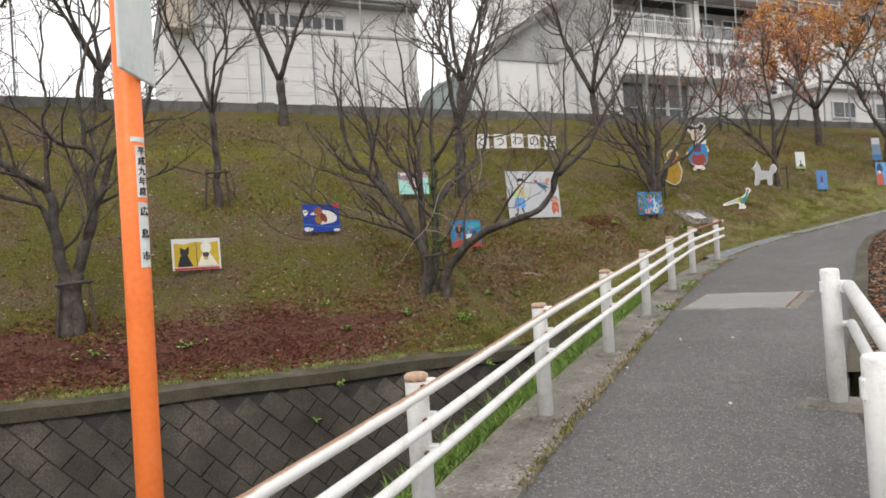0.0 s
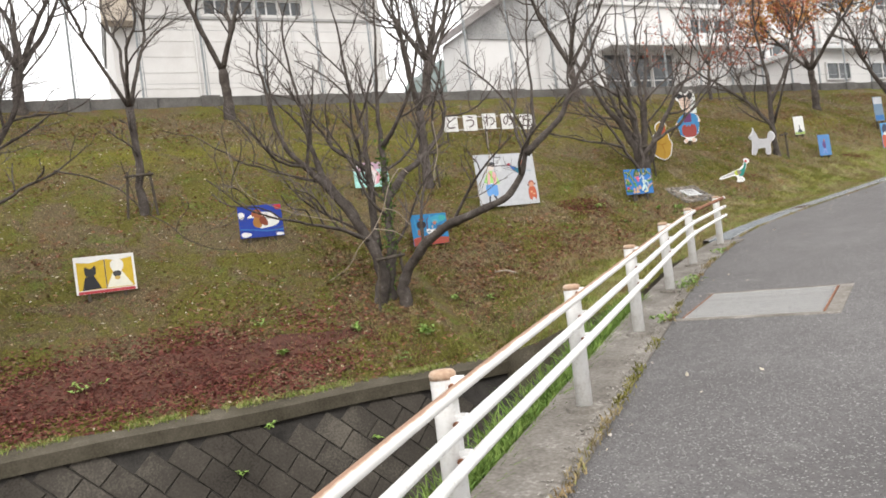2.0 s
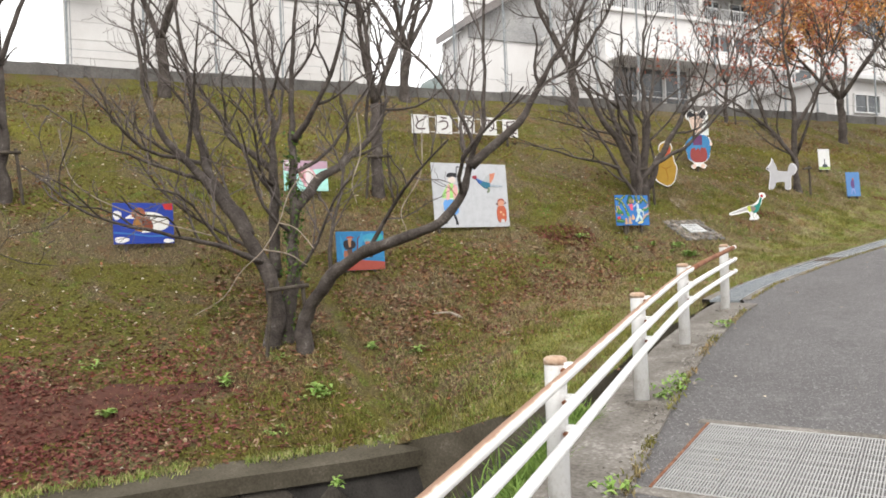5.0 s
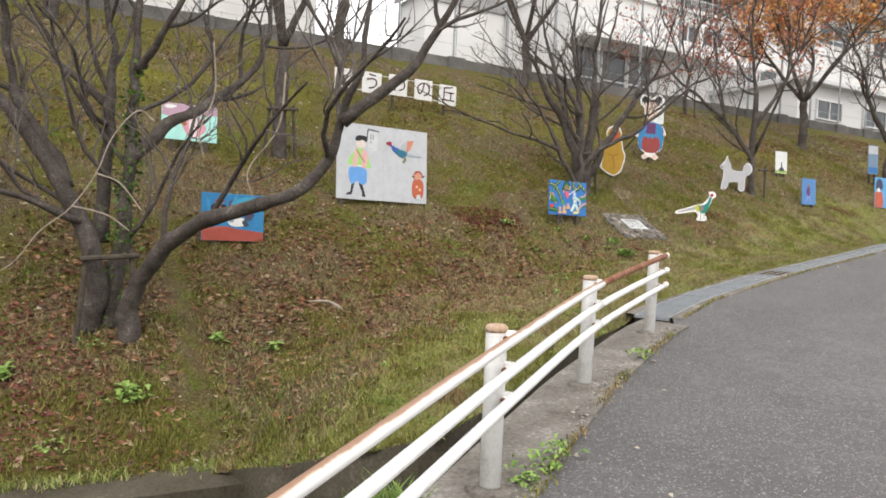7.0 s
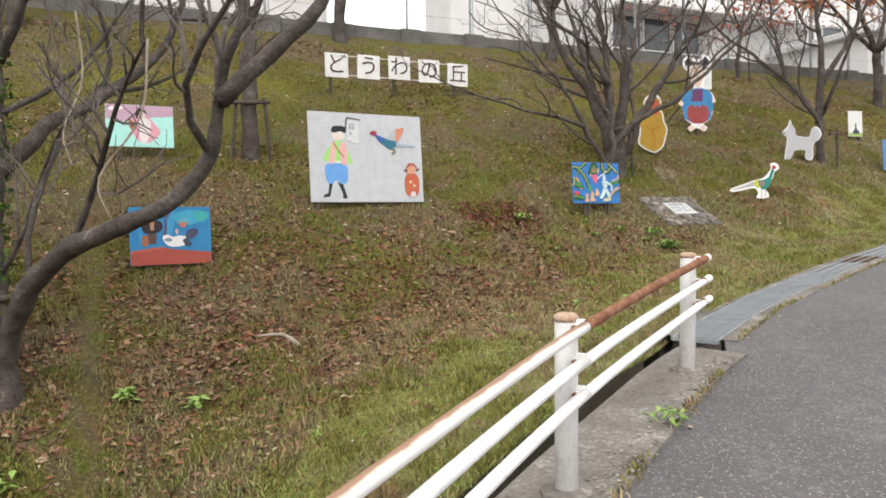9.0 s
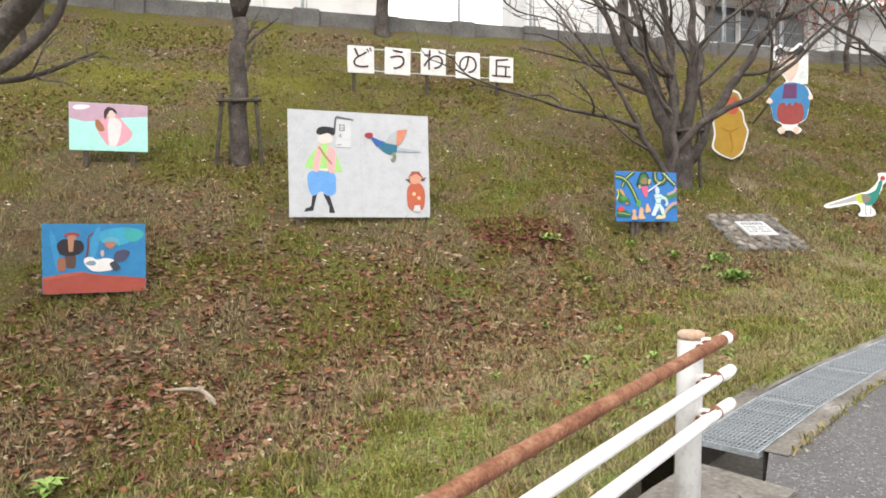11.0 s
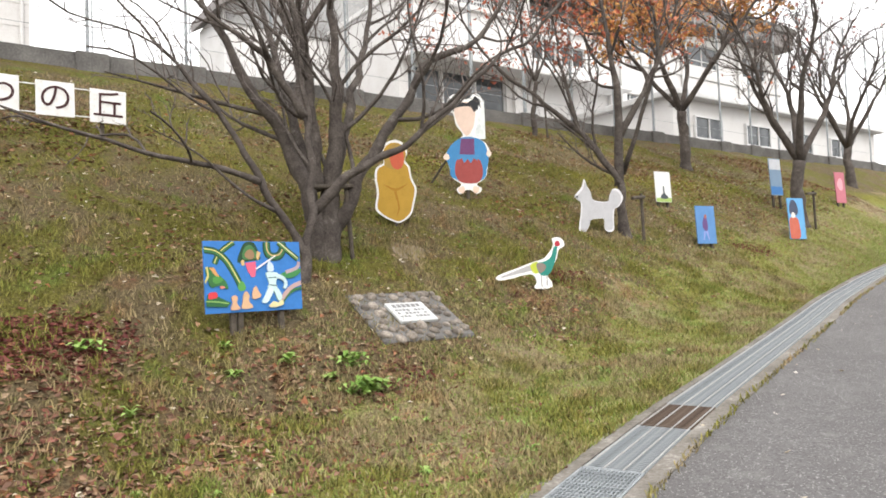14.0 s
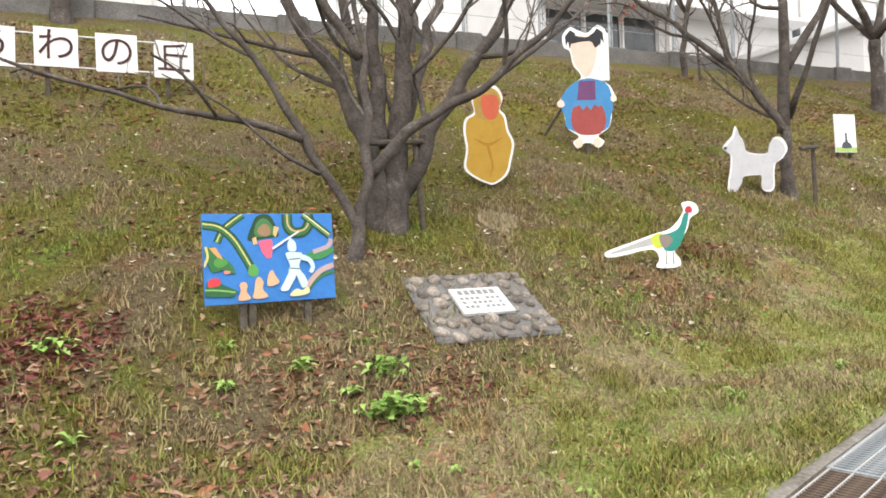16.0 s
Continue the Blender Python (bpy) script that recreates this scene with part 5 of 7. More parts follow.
mk = [(-0.05, 0.02), (-0.2, 0.1), (-0.28, 0.2), (-0.25, 0.4), (-0.275, 0.6), (-0.25, 0.74), (-0.15, 0.81), (-0.175, 0.95), (-0.12, 1.07), (0.0, 1.12), (0.12, 1.08), (0.175, 0.96), (0.14, 0.84), (0.2, 0.76), (0.23, 0.6), (0.29, 0.45), (0.25, 0.25), (0.2, 0.1), (0.06, 0.0)]
cutout(-5.04, 23.46, 40, "yellow-brown sitting monkey cutout with a white rim", mk, [
    ("body", (0.42, 0.25, 0.03), [(a * 0.9, 0.02 + b * 0.95) for a, b in rounded(mk)]),
    ("fur", (0.34, 0.22, 0.05), rounded([(-0.14, 0.8), (-0.1, 0.98), (0.0, 1.07), (0.1, 1.04), (0.14, 0.9), (0.1, 0.74), (-0.04, 0.72)])),
    ("face_shape", (0.5, 0.1, 0.05), rounded([(-0.06, 0.98), (0.04, 1.0), (0.12, 0.96), (0.12, 0.8), (0.06, 0.72), (-0.02, 0.74), (-0.06, 0.84)])),
    ("arm_fold", (0.34, 0.17, 0.01), rounded([(-0.16, 0.52), (0.0, 0.46), (0.16, 0.52), (0.0, 0.42)])),
    ("leg_fold", (0.34, 0.17, 0.01), rounded([(-0.02, 0.42), (0.03, 0.2), (0.0, 0.08), (0.05, 0.2), (0.01, 0.42)])),
], 0.06)
gl = [(-0.14, 0.0), (-0.06, 0.06), (0.04, 0.06), (0.14, 0.0), (0.22, 0.08), (0.14, 0.16), (0.28, 0.26), (0.33, 0.42), (0.33, 0.58), (0.4, 0.64), (0.36, 0.74), (0.3, 0.84), (0.16, 0.93), (0.15, 1.04), (0.19, 1.16), (0.23, 1.32), (0.29, 1.42), (0.27, 1.58), (0.16, 1.64), (0.06, 1.56), (0.0, 1.54), (-0.1, 1.58), (-0.2, 1.62), (-0.3, 1.52), (-0.29, 1.36), (-0.21, 1.3), (-0.17, 1.12), (-0.08, 1.0), (-0.08, 0.93), (-0.24, 0.82), (-0.34, 0.68), (-0.4, 0.6), (-0.34, 0.54), (-0.3, 0.4), (-0.26, 0.26), (-0.12, 0.16), (-0.2, 0.08)]
cutout(-4.95, 25.64, 40, "standing child-shaped cutout in a blue coat and red skirt", gl, [
    ("coat", (0.04, 0.19, 0.4), rounded([(-0.07, 0.92), (-0.25, 0.81), (-0.36, 0.62), (-0.3, 0.42), (-0.27, 0.27), (0.0, 0.18), (0.26, 0.25), (0.32, 0.42), (0.35, 0.6), (0.29, 0.83), (0.12, 0.92)])),
    ("shirt", (0.12, 0.04, 0.12), [(-0.1, 0.9), (0.12, 0.9), (0.12, 0.58), (-0.14, 0.58)]),
    ("skirt", (0.27, 0.05, 0.045), rounded([(-0.15, 0.58), (-0.22, 0.36), (-0.14, 0.2), (0.02, 0.17), (0.18, 0.2), (0.25, 0.36), (0.17, 0.58)])),
    ("sash", (0.05, 0.2, 0.4), [(-0.18, 0.64), (0.2, 0.64), (0.16, 0.54), (0.1, 0.58), (0.05, 0.5), (0.0, 0.57), (-0.06, 0.5), (-0.1, 0.58), (-0.16, 0.55)]),
    ("foot", (0.68, 0.5, 0.4), blob(-0.12, 0.07, 0.055, 0.06)),
    ("foot", (0.68, 0.5, 0.4), blob(0.12, 0.07, 0.055, 0.06)),
    ("palm", (0.7, 0.55, 0.46), blob(-0.35, 0.6, 0.05, 0.05)),
    ("palm", (0.7, 0.55, 0.46), blob(0.36, 0.66, 0.04, 0.05)),
    ("head_shape", (0.6, 0.46, 0.38), rounded([(-0.19, 1.44), (-0.17, 1.2), (-0.1, 1.06), (0.0, 0.94), (0.1, 1.06), (0.14, 1.2), (0.15, 1.44), (0.0, 1.5)])),
    ("hair_tuft", (0.02, 0.02, 0.022), [(-0.2, 1.58), (-0.27, 1.5), (-0.26, 1.36), (-0.23, 1.44), (-0.21, 1.33), (-0.18, 1.43), (-0.15, 1.4), (-0.13, 1.54)]),
    ("hair_tuft", (0.02, 0.02, 0.022), [(0.16, 1.6), (0.1, 1.52), (0.13, 1.42), (0.16, 1.46), (0.2, 1.36), (0.215, 1.46), (0.25, 1.4), (0.24, 1.54)]),
    ("hair_shape", (0.015, 0.015, 0.018), rounded([(-0.23, 1.42), (-0.22, 1.53), (-0.1, 1.5), (0.02, 1.48), (0.1, 1.53), (0.19, 1.53), (0.2, 1.4), (0.13, 1.34), (0.08, 1.42), (-0.06, 1.42), (-0.17, 1.4)])),
], 0.1)
part("backing_board", boxes((0.04, 0.012, 1.0, 0.32, 0.03, 1.64), bevel=0.003), M_SIGNBACK, bpy.data.objects["cutout_figure.001"], "plain grey backing board")
part("prop", pipe([(-0.1, 0.04, 1.0), (-0.55, 0.5, 0.28)], 0.02, 6), M_STAKE, bpy.data.objects["cutout_figure.001"], "dark timber prop")
dg = [(-0.36, 0.0), (-0.26, 0.02), (-0.2, 0.1), (-0.16, 0.2), (0.0, 0.22), (0.08, 0.2), (0.08, 0.04), (0.18, 0.0), (0.24, 0.06), (0.24, 0.22), (0.26, 0.36), (0.32, 0.4), (0.38, 0.46), (0.42, 0.56), (0.36, 0.68), (0.26, 0.7), (0.2, 0.62), (0.16, 0.5), (-0.02, 0.5), (-0.12, 0.54), (-0.15, 0.66), (-0.2, 0.74), (-0.25, 0.86), (-0.29, 0.74), (-0.36, 0.66), (-0.42, 0.58), (-0.36, 0.52), (-0.32, 0.48), (-0.33, 0.3), (-0.36, 0.14)]
cutout(-3.1, 26.64, 40, "pale grey dog-shaped cutout with a white rim", dg, [
    ("coat", (0.4, 0.4, 0.42), [(a * 0.93 - 0.003, b * 0.93 + 0.022) for a, b in rounded(dg)]),
    ("nose_spot", (0.05, 0.05, 0.06), blob(-0.385, 0.575, 0.022, 0.02)),
], 0.05, base=(0.6, 0.6, 0.62), legs=(-0.25, 0.15))
bd = [(-0.62, 0.2), (-0.6, 0.14), (-0.4, 0.16), (-0.2, 0.2), (-0.06, 0.2), (0.0, 0.1), (-0.04, 0.02), (0.1, 0.0), (0.24, 0.02), (0.24, 0.1), (0.18, 0.18), (0.26, 0.3), (0.34, 0.42), (0.38, 0.54), (0.48, 0.6), (0.46, 0.68), (0.38, 0.72), (0.28, 0.7), (0.3, 0.62), (0.24, 0.52), (0.12, 0.42), (-0.04, 0.38), (-0.3, 0.3)]
BIRD = cutout(-3.1, 23.48, 52, "green pheasant-shaped cutout with a white rim", bd, [
    ("tail", (0.36, 0.36, 0.36), [(-0.57, 0.19), (-0.1, 0.34), (-0.05, 0.26), (-0.3, 0.22), (-0.57, 0.17)]),
    ("rump", (0.42, 0.48, 0.05), rounded([(-0.1, 0.33), (0.02, 0.38), (0.06, 0.25), (-0.04, 0.22)])),
    ("body", (0.02, 0.2, 0.16), rounded([(0.0, 0.35), (0.12, 0.38), (0.24, 0.44), (0.3, 0.58), (0.36, 0.58), (0.3, 0.36), (0.2, 0.2), (0.06, 0.2)])),
    ("wing", (0.2, 0.16, 0.14), rounded([(0.0, 0.34), (0.1, 0.36), (0.16, 0.3), (0.06, 0.22)])),
    ("cheek", (0.4, 0.03, 0.05), blob(0.36, 0.63, 0.045, 0.04)),
    ("leg", (0.1, 0.1, 0.09), rect(0.07, 0.04, 0.08, 0.19)),
    ("leg", (0.1, 0.1, 0.09), rect(0.16, 0.04, 0.17, 0.18)),
], 0.03, legs=(0.1,))
BIRD.scale = (0.88, 0.88, 0.88)

# ---- the letter boards ----
x0, y0, x1, y1 = -9.6, 19.17, -8.28, 21.85
rl = math.degrees(math.atan2(y1 - y0, x1 - x0))
sg = empty("letter_sign", pose(x0, y0, 5.72, 0, 0, rl), "five white letter boards strung on wires between stakes", "sign")
L = math.hypot(x1 - x0, y1 - y0)
for i, ch in enumerate("どうわの丘"):
    cx = 0.23 + (L - 0.46) * i / 4
    b = part("letter_board", boxes((cx - 0.225, -0.012, -0.225, cx + 0.225, 0.006, 0.225), bevel=0.003), M_WHITE, sg, m=pose(0, 0, 0.02 * ((i * 7) % 3 - 1), 0, 0.6 * ((i * 5) % 3 - 1), 0))
    lettering(ch, 0.40, pose(cx, -0.016, -0.0, 90, 0, 0), b, paint((0.045, 0.012, 0.014)), depth=0.002)
for z in (0.17, -0.19):
    part("wire", pipe([(0.1, 0.012, z), (L - 0.1, 0.012, z)], 0.008, 5), M_WHITE, sg)
for x in (0.12, L * 0.5 - 0.1, L - 0.3):
    xx, yy = x0 + (x1 - x0) * x / L, y0 + (y1 - y0) * x / L
    part("stake", boxes((x - 0.025, 0.02, bank_z(xx, yy) - 5.72 - 0.3, x + 0.025, 0.06, 0.2), bevel=0.004), M_STAKE, sg)


# ---- trees ----
def bend(a, b, rng, wob, n):
    """A slightly crooked line from a to b."""
    d = b - a
    s = d.orthogonal().normalized()
    o = d.normalized().cross(s)
    p1, p2 = rng.uniform(-1, 1, 2), rng.uniform(-1, 1, 2)
    res = []
    for k in range(n + 1):
        t = k / n
        w = math.sin(math.pi * t) * wob * d.length
        w2 = math.sin(2 * math.pi * t) * wob * 0.5 * d.length
        res.append(a + d * t + s * (p1[0] * w + p2[0] * w2) + o * (p1[1] * w + p2[1] * w2))
    return res


def tree(name, base, limbs, label, seed, lateral=None, levels=(7, 5, 5), reach=(0.42, 0.5, 0.5), leaves=None, leaf_count=0, leaf_zone=2.2, girth=1.0, ivy=False, droop=0.0, gnarl=1.0, leaf_size=0.05):
    """limbs: (points as sideways, depth, up; first radius; last radius). Branches and twigs grow from them.
    base: where it stands; lateral: the direction in plan of the first coordinate."""
    rng = np.random.default_rng(seed)
    x, y = base
    ob = empty(name, pose(x, y, bank_z(x, y) - 0.05), label, "tree")
    lat = Vector((*(lateral or (U.x, U.y)), 0)).normalized()
    dep = Vector((-lat.y, lat.x, 0))
    trunk, branches, twigs, tips = [], [], [], []
    first = []
    for pts, r0, r1 in limbs:
        if pts[0][2] < 0.25:
            pts = [(pts[0][0] * 1.15, pts[0][1] * 1.15, -0.4)] + pts
        line = spline([lat * p[0] + dep * p[1] + Vector((0, 0, p[2])) for p in pts], 5)
        n = len(line)
        line = [p + Vector((noise.noise(p * 2.6 + Vector((seed, 0, 0))), noise.noise(p * 2.6 + Vector((0, seed, 9))), 0.5 * noise.noise(p * 2.6 + Vector((5, 0, seed))))) * 0.075 * gnarl * min(1, k / 5) for k, p in enumerate(line)]
        rad = [girth * (r0 + (r1 - r0) * (i / (n - 1)) ** 0.8) * (1 + 0.11 * rng.uniform(-1, 1)) for i in range(n)]
        if pts[0][2] < 0.25:
            for i, k in enumerate((1.5, 1.45, 1.38, 1.32, 1.28, 1.24, 1.16, 1.1, 1.05)):
                if i < n:
                    rad[i] *= k * (1 + 0.06 * rng.uniform(-1, 1))
        trunk.append((tube(line, rad, 9), pts[0][2] < 0.25))
        first.append((line, rad))
    queue = [(l, r, 0) for l, r in first]
    while queue:
        line, rad, lev = queue.pop()
        length = sum((b - a).length for a, b in zip(line, line[1:]))
        n = max(2, int(round(levels[lev] * min(1.6, max(0.5, length / (2.6, 1.2, 0.55)[lev])))))
        for k in range(n):
            t = (0.28 if lev == 0 else 0.2) + (0.78 - 0.02) * (k + rng.uniform(0, 0.9)) / n
            t = min(t, 0.99)
            f = t * (len(line) - 1)
            i = min(int(f), len(line) - 2)
            p = line[i].lerp(line[i + 1], f - i)
            if p.z < 0.9 and lev == 0:
                continue
            tan = (line[i + 1] - line[i]).normalized()
            away = Vector(rng.normal(size=3))
            away = (away - tan * away.dot(tan)).normalized()
            up = Vector((0, 0, 1))
            d = (tan * rng.uniform(0.35, 0.9) + away * rng.uniform(0.6, 1.0) + up * rng.uniform(0.15 - droop, 0.65 - droop)).normalized()
            if lev == 0 and d.z < 0.25:
                d = Vector((d.x, d.y, abs(d.z) + 0.3)).normalized()
            ln = length * reach[lev] * rng.uniform(0.55, 1.15) * (1.15 - 0.55 * t)
            ln = min(ln, (2.0, 1.0, 0.5)[lev])
            r = min(rad[min(i, len(rad) - 1)] * 0.6, (0.03, 0.012, 0.0055)[lev] * min(girth, 0.95))
            b = p + d * ln + up * ln * rng.uniform(-0.05, 0.15)
            if lev == 0 and x + b.x > left_x(y + b.y) - 2.3 and b.z < 2.6:
                continue  # cut back where it would hang over the path
            m = (6, 4, 3)[lev]
            pts = bend(p, b, rng, 0.12, m)
            e = (0.009, 0.004, 0.0025)[lev] * (0.6 + 0.4 * girth)
            rr = [r + (min(e, r) - r) * q / m for q in range(m + 1)]
            (branches if lev == 0 else twigs).append(tube(pts, rr, (6, 4, 3)[lev], False))
            if lev < 2:
                queue.append((pts, rr, lev + 1))
            else:
                tips.append(pts[-1])
                tips.append(pts[1])
    for piece, low in trunk:
        t = part("trunk" if low else "limb", piece, M_BARK, ob)
        smooth(t.data)
    t = tagged(part("branchwork", join(*branches), M_BARK, ob), kind="stuff")
    smooth(t.data)
    tagged(part("twigwork", join(*twigs), M_TWIG, ob), kind="stuff")
    if leaves:
        tips = [p for p in tips if p.z > leaf_zone]
        tagged(part("crown", leaf_mesh([tips[int(rng.integers(len(tips)))] + Vector(rng.normal(size=3)) * 0.09 for _ in range(leaf_count)], leaf_size, rng), leaves, ob), kind="stuff")
    if ivy:
        line = first[2][0]
        pts = [line[int(rng.integers(2, len(line) * 2 // 3))] + Vector(rng.normal(size=3)) * 0.07 for _ in range(900)]
        tagged(part("ivy", leaf_mesh(pts, 0.035, rng), M_IVY, ob, "dark green climbing ivy"), kind="stuff")
    return ob


def leaf_mesh(points, size, rng, flat=False):
    """Folded leaves, each of two triangles."""
    p = np.array(points, float).reshape(-1, 3)
    n = len(p)
    s = size * rng.uniform(0.55, 1.25, (n, 1))
    a, b = rng.normal(size=(n, 3)), rng.normal(size=(n, 3))
    if flat:
        a[:, 2] *= 0.25
        b[:, 2] *= 0.3
    a /= np.linalg.norm(a, axis=1, keepdims=True)
    b -= a * (a * b).sum(1, keepdims=True)
    b /= np.linalg.norm(b, axis=1, keepdims=True)
    c = np.cross(a, b) * 0.25
    vs = np.stack((p - a * s, p + b * s * 0.55 + c * s, p + a * s, p - b * s * 0.55 + c * s), 1).reshape(-1, 3)
    o = 4 * np.arange(n)[:, None]
    fs = np.concatenate((o + [0, 1, 2], o + [0, 2, 3]), 1).reshape(-1, 3)
    return vs.tolist(), fs.tolist()


def stakes(x, y, h=0.78, w=0.24, two=True):
    """A wooden support: two stakes and a crossbar."""
    ob = empty("tree_support", pose(x, y, bank_z(x, y), 0, 0, 70), "weathered timber support stakes tied to a trunk", "tree support", "tree supports")
    for sx in ((-w, w) if two else (w,)):
        part("stake", pipe([(sx * 1.3, -0.1, -0.35), (sx * 0.85, -0.12, h + 0.08)], 0.027, 7), M_STAKE, ob)
    part("crossbar", pipe([(-w * 1.15, -0.15, h - 0.02), (w * 1.15, -0.15, h + 0.02)], 0.028, 7), M_STAKE, ob)
    return ob


def vase(rng, stems, h, spread, fork, r):
    """Limbs for a plain tree: a trunk that forks."""
    res = [([(0, 0, 0), (0.05 * rng.normal(), 0.05 * rng.normal(), fork * 0.5), (0.06 * rng.normal(), 0.06 * rng.normal(), fork)], r, r * 0.8)]
    top = res[0][0][-1]
    for k in range(stems):
        a = 2 * math.pi * (k + rng.uniform(0, 0.7)) / stems
        s = spread * rng.uniform(0.6, 1.15)
        hh = h * rng.uniform(0.8, 1.08)
        mid = (top[0] + math.cos(a) * s * 0.42, top[1] + math.sin(a) * s * 0.42, fork + (hh - fork) * 0.36)
        end = (top[0] + math.cos(a) * s, top[1] + math.sin(a) * s, hh)
        q = (top[0] + math.cos(a + 0.2) * s * 0.75, top[1] + math.sin(a + 0.2) * s * 0.75, fork + (hh - fork) * 0.7)
        res.append(([top, mid, q, end], r * 0.54, 0.012))
    return res


BARE = "bare cherry tree with dark forking limbs"
# the tree with the long low limb
low_limb = tree("cherry_tree", (-5.88, 12.05), [
    ([(-0.2, 0.05, 0), (-0.1, 0.03, 0.5), (-0.21, 0.0, 0.98), (-0.45, 0.02, 1.4), (-0.72, 0.05, 1.91), (-1.05, 0.1, 2.31), (-1.35, 0.1, 2.65), (-1.6, 0.1, 3.1), (-1.75, 0.15, 4.0), (-1.7, 0.2, 5.2)], 0.15, 0.012),
    ([(0.17, -0.05, 0), (0.2, -0.12, 0.4), (0.5, -0.5, 0.87), (0.8, -0.9, 1.19), (1.24, -1.4, 1.39), (1.62, -1.7, 1.55), (1.86, -1.8, 1.83), (1.96, -1.9, 2.19), (2.07, -2.0, 2.56), (2.12, -2.0, 3.2), (2.25, -1.95, 4.6)], 0.125, 0.012),
    ([(0.0, 0.15, 0), (0.06, 0.1, 0.84), (0.1, 0.1, 1.4), (0.13, 0.12, 2.1), (0.18, 0.15, 3.2), (0.2, 0.1, 4.1), (0.35, 0.1, 5.6)], 0.13, 0.012),
    ([(0.12, 0.1, 1.8), (0.46, 0.2, 2.19), (0.84, 0.35, 2.48), (1.19, 0.5, 2.82), (1.52, 0.6, 3.23), (1.57, 0.75, 3.9), (1.3, 0.9, 5.0)], 0.08, 0.012),
    ([(-0.45, 0.05, 1.5), (-0.61, 0.15, 1.89), (-0.88, 0.2, 2.25), (-1.0, 0.25, 2.72), (-1.12, 0.3, 3.25), (-1.25, 0.35, 4.2), (-1.3, 0.3, 5.4)], 0.085, 0.012),
    ([(-0.3, 0, 1.15), (-0.9, -0.3, 1.4), (-1.5, -0.5, 1.55), (-2.2, -0.8, 1.75), (-2.8, -1.0, 2.3)], 0.04, 0.008),
    ([(-0.85, 0.2, 2.2), (-1.4, 0.4, 2.42), (-2.1, 0.6, 2.7), (-3.0, 0.8, 3.3)], 0.035, 0.008),
    ([(1.95, -1.9, 2.15), (2.45, -2.1, 2.6), (2.9, -2.2, 3.3), (3.5, -2.3, 4.3)], 0.065, 0.012),
    ([(-0.13, 0.2, 0.95), (-0.1, 0.3, 1.82), (-0.13, 0.35, 2.5), (-0.12, 0.4, 3.05), (-0.3, 0.4, 4.2), (-0.4, 0.4, 5.5)], 0.09, 0.012),
    ([(-0.12, 0.35, 2.4), (-0.6, 0.5, 2.83), (-0.86, 0.7, 3.3), (-1.5, 0.9, 4.4)], 0.05, 0.01),
    ([(0.17, 0.12, 2.75), (0.4, -0.1, 3.1), (0.75, -0.4, 3.9), (0.95, -0.5, 5.2)], 0.055, 0.01),
], "bare cherry tree with a long low limb and ivy", 11, (0.588, 0.809), levels=(5, 5, 4), girth=1.0, ivy=True)
stakes(-5.88, 12.0)
for pts in ([(0.38, -0.6, 2.17), (0.23, -0.6, 2.25), (0.02, -0.6, 1.98), (-0.11, -0.6, 1.63), (-0.32, -0.6, 1.29), (-0.57, -0.6, 1.06), (-0.79, -0.6, 0.75), (-1.12, -0.6, 0.56)], [(-0.11, -0.6, 1.63), (0.1, -0.62, 1.55), (0.3, -0.65, 1.3)], [(-0.3, -0.6, 1.31), (0.0, -0.62, 1.24), (0.2, -0.65, 1.1)], [(0.9, -0.6, 3.0), (0.93, -0.6, 2.5), (0.8, -0.65, 2.1), (0.85, -0.65, 1.85)], [(1.5, -1.5, 2.6), (1.45, -1.55, 2.1), (1.2, -1.6, 1.7), (1.25, -1.6, 1.45)], [(-0.9, -0.5, 1.5), (-1.7, -0.7, 1.75), (-2.3, -0.9, 2.1), (-2.45, -0.9, 2.7)]):
    ln = spline([Vector((0.588, 0.809, 0)) * a + Vector((-0.809, 0.588, 0)) * b + Vector((0, 0, c)) for a, b, c in pts], 5)
    part("dead_twig", tube(ln, [0.009 - 0.004 * i / len(ln) for i in range(len(ln))], 6), M_DEAD, low_limb, "pale dead twig")
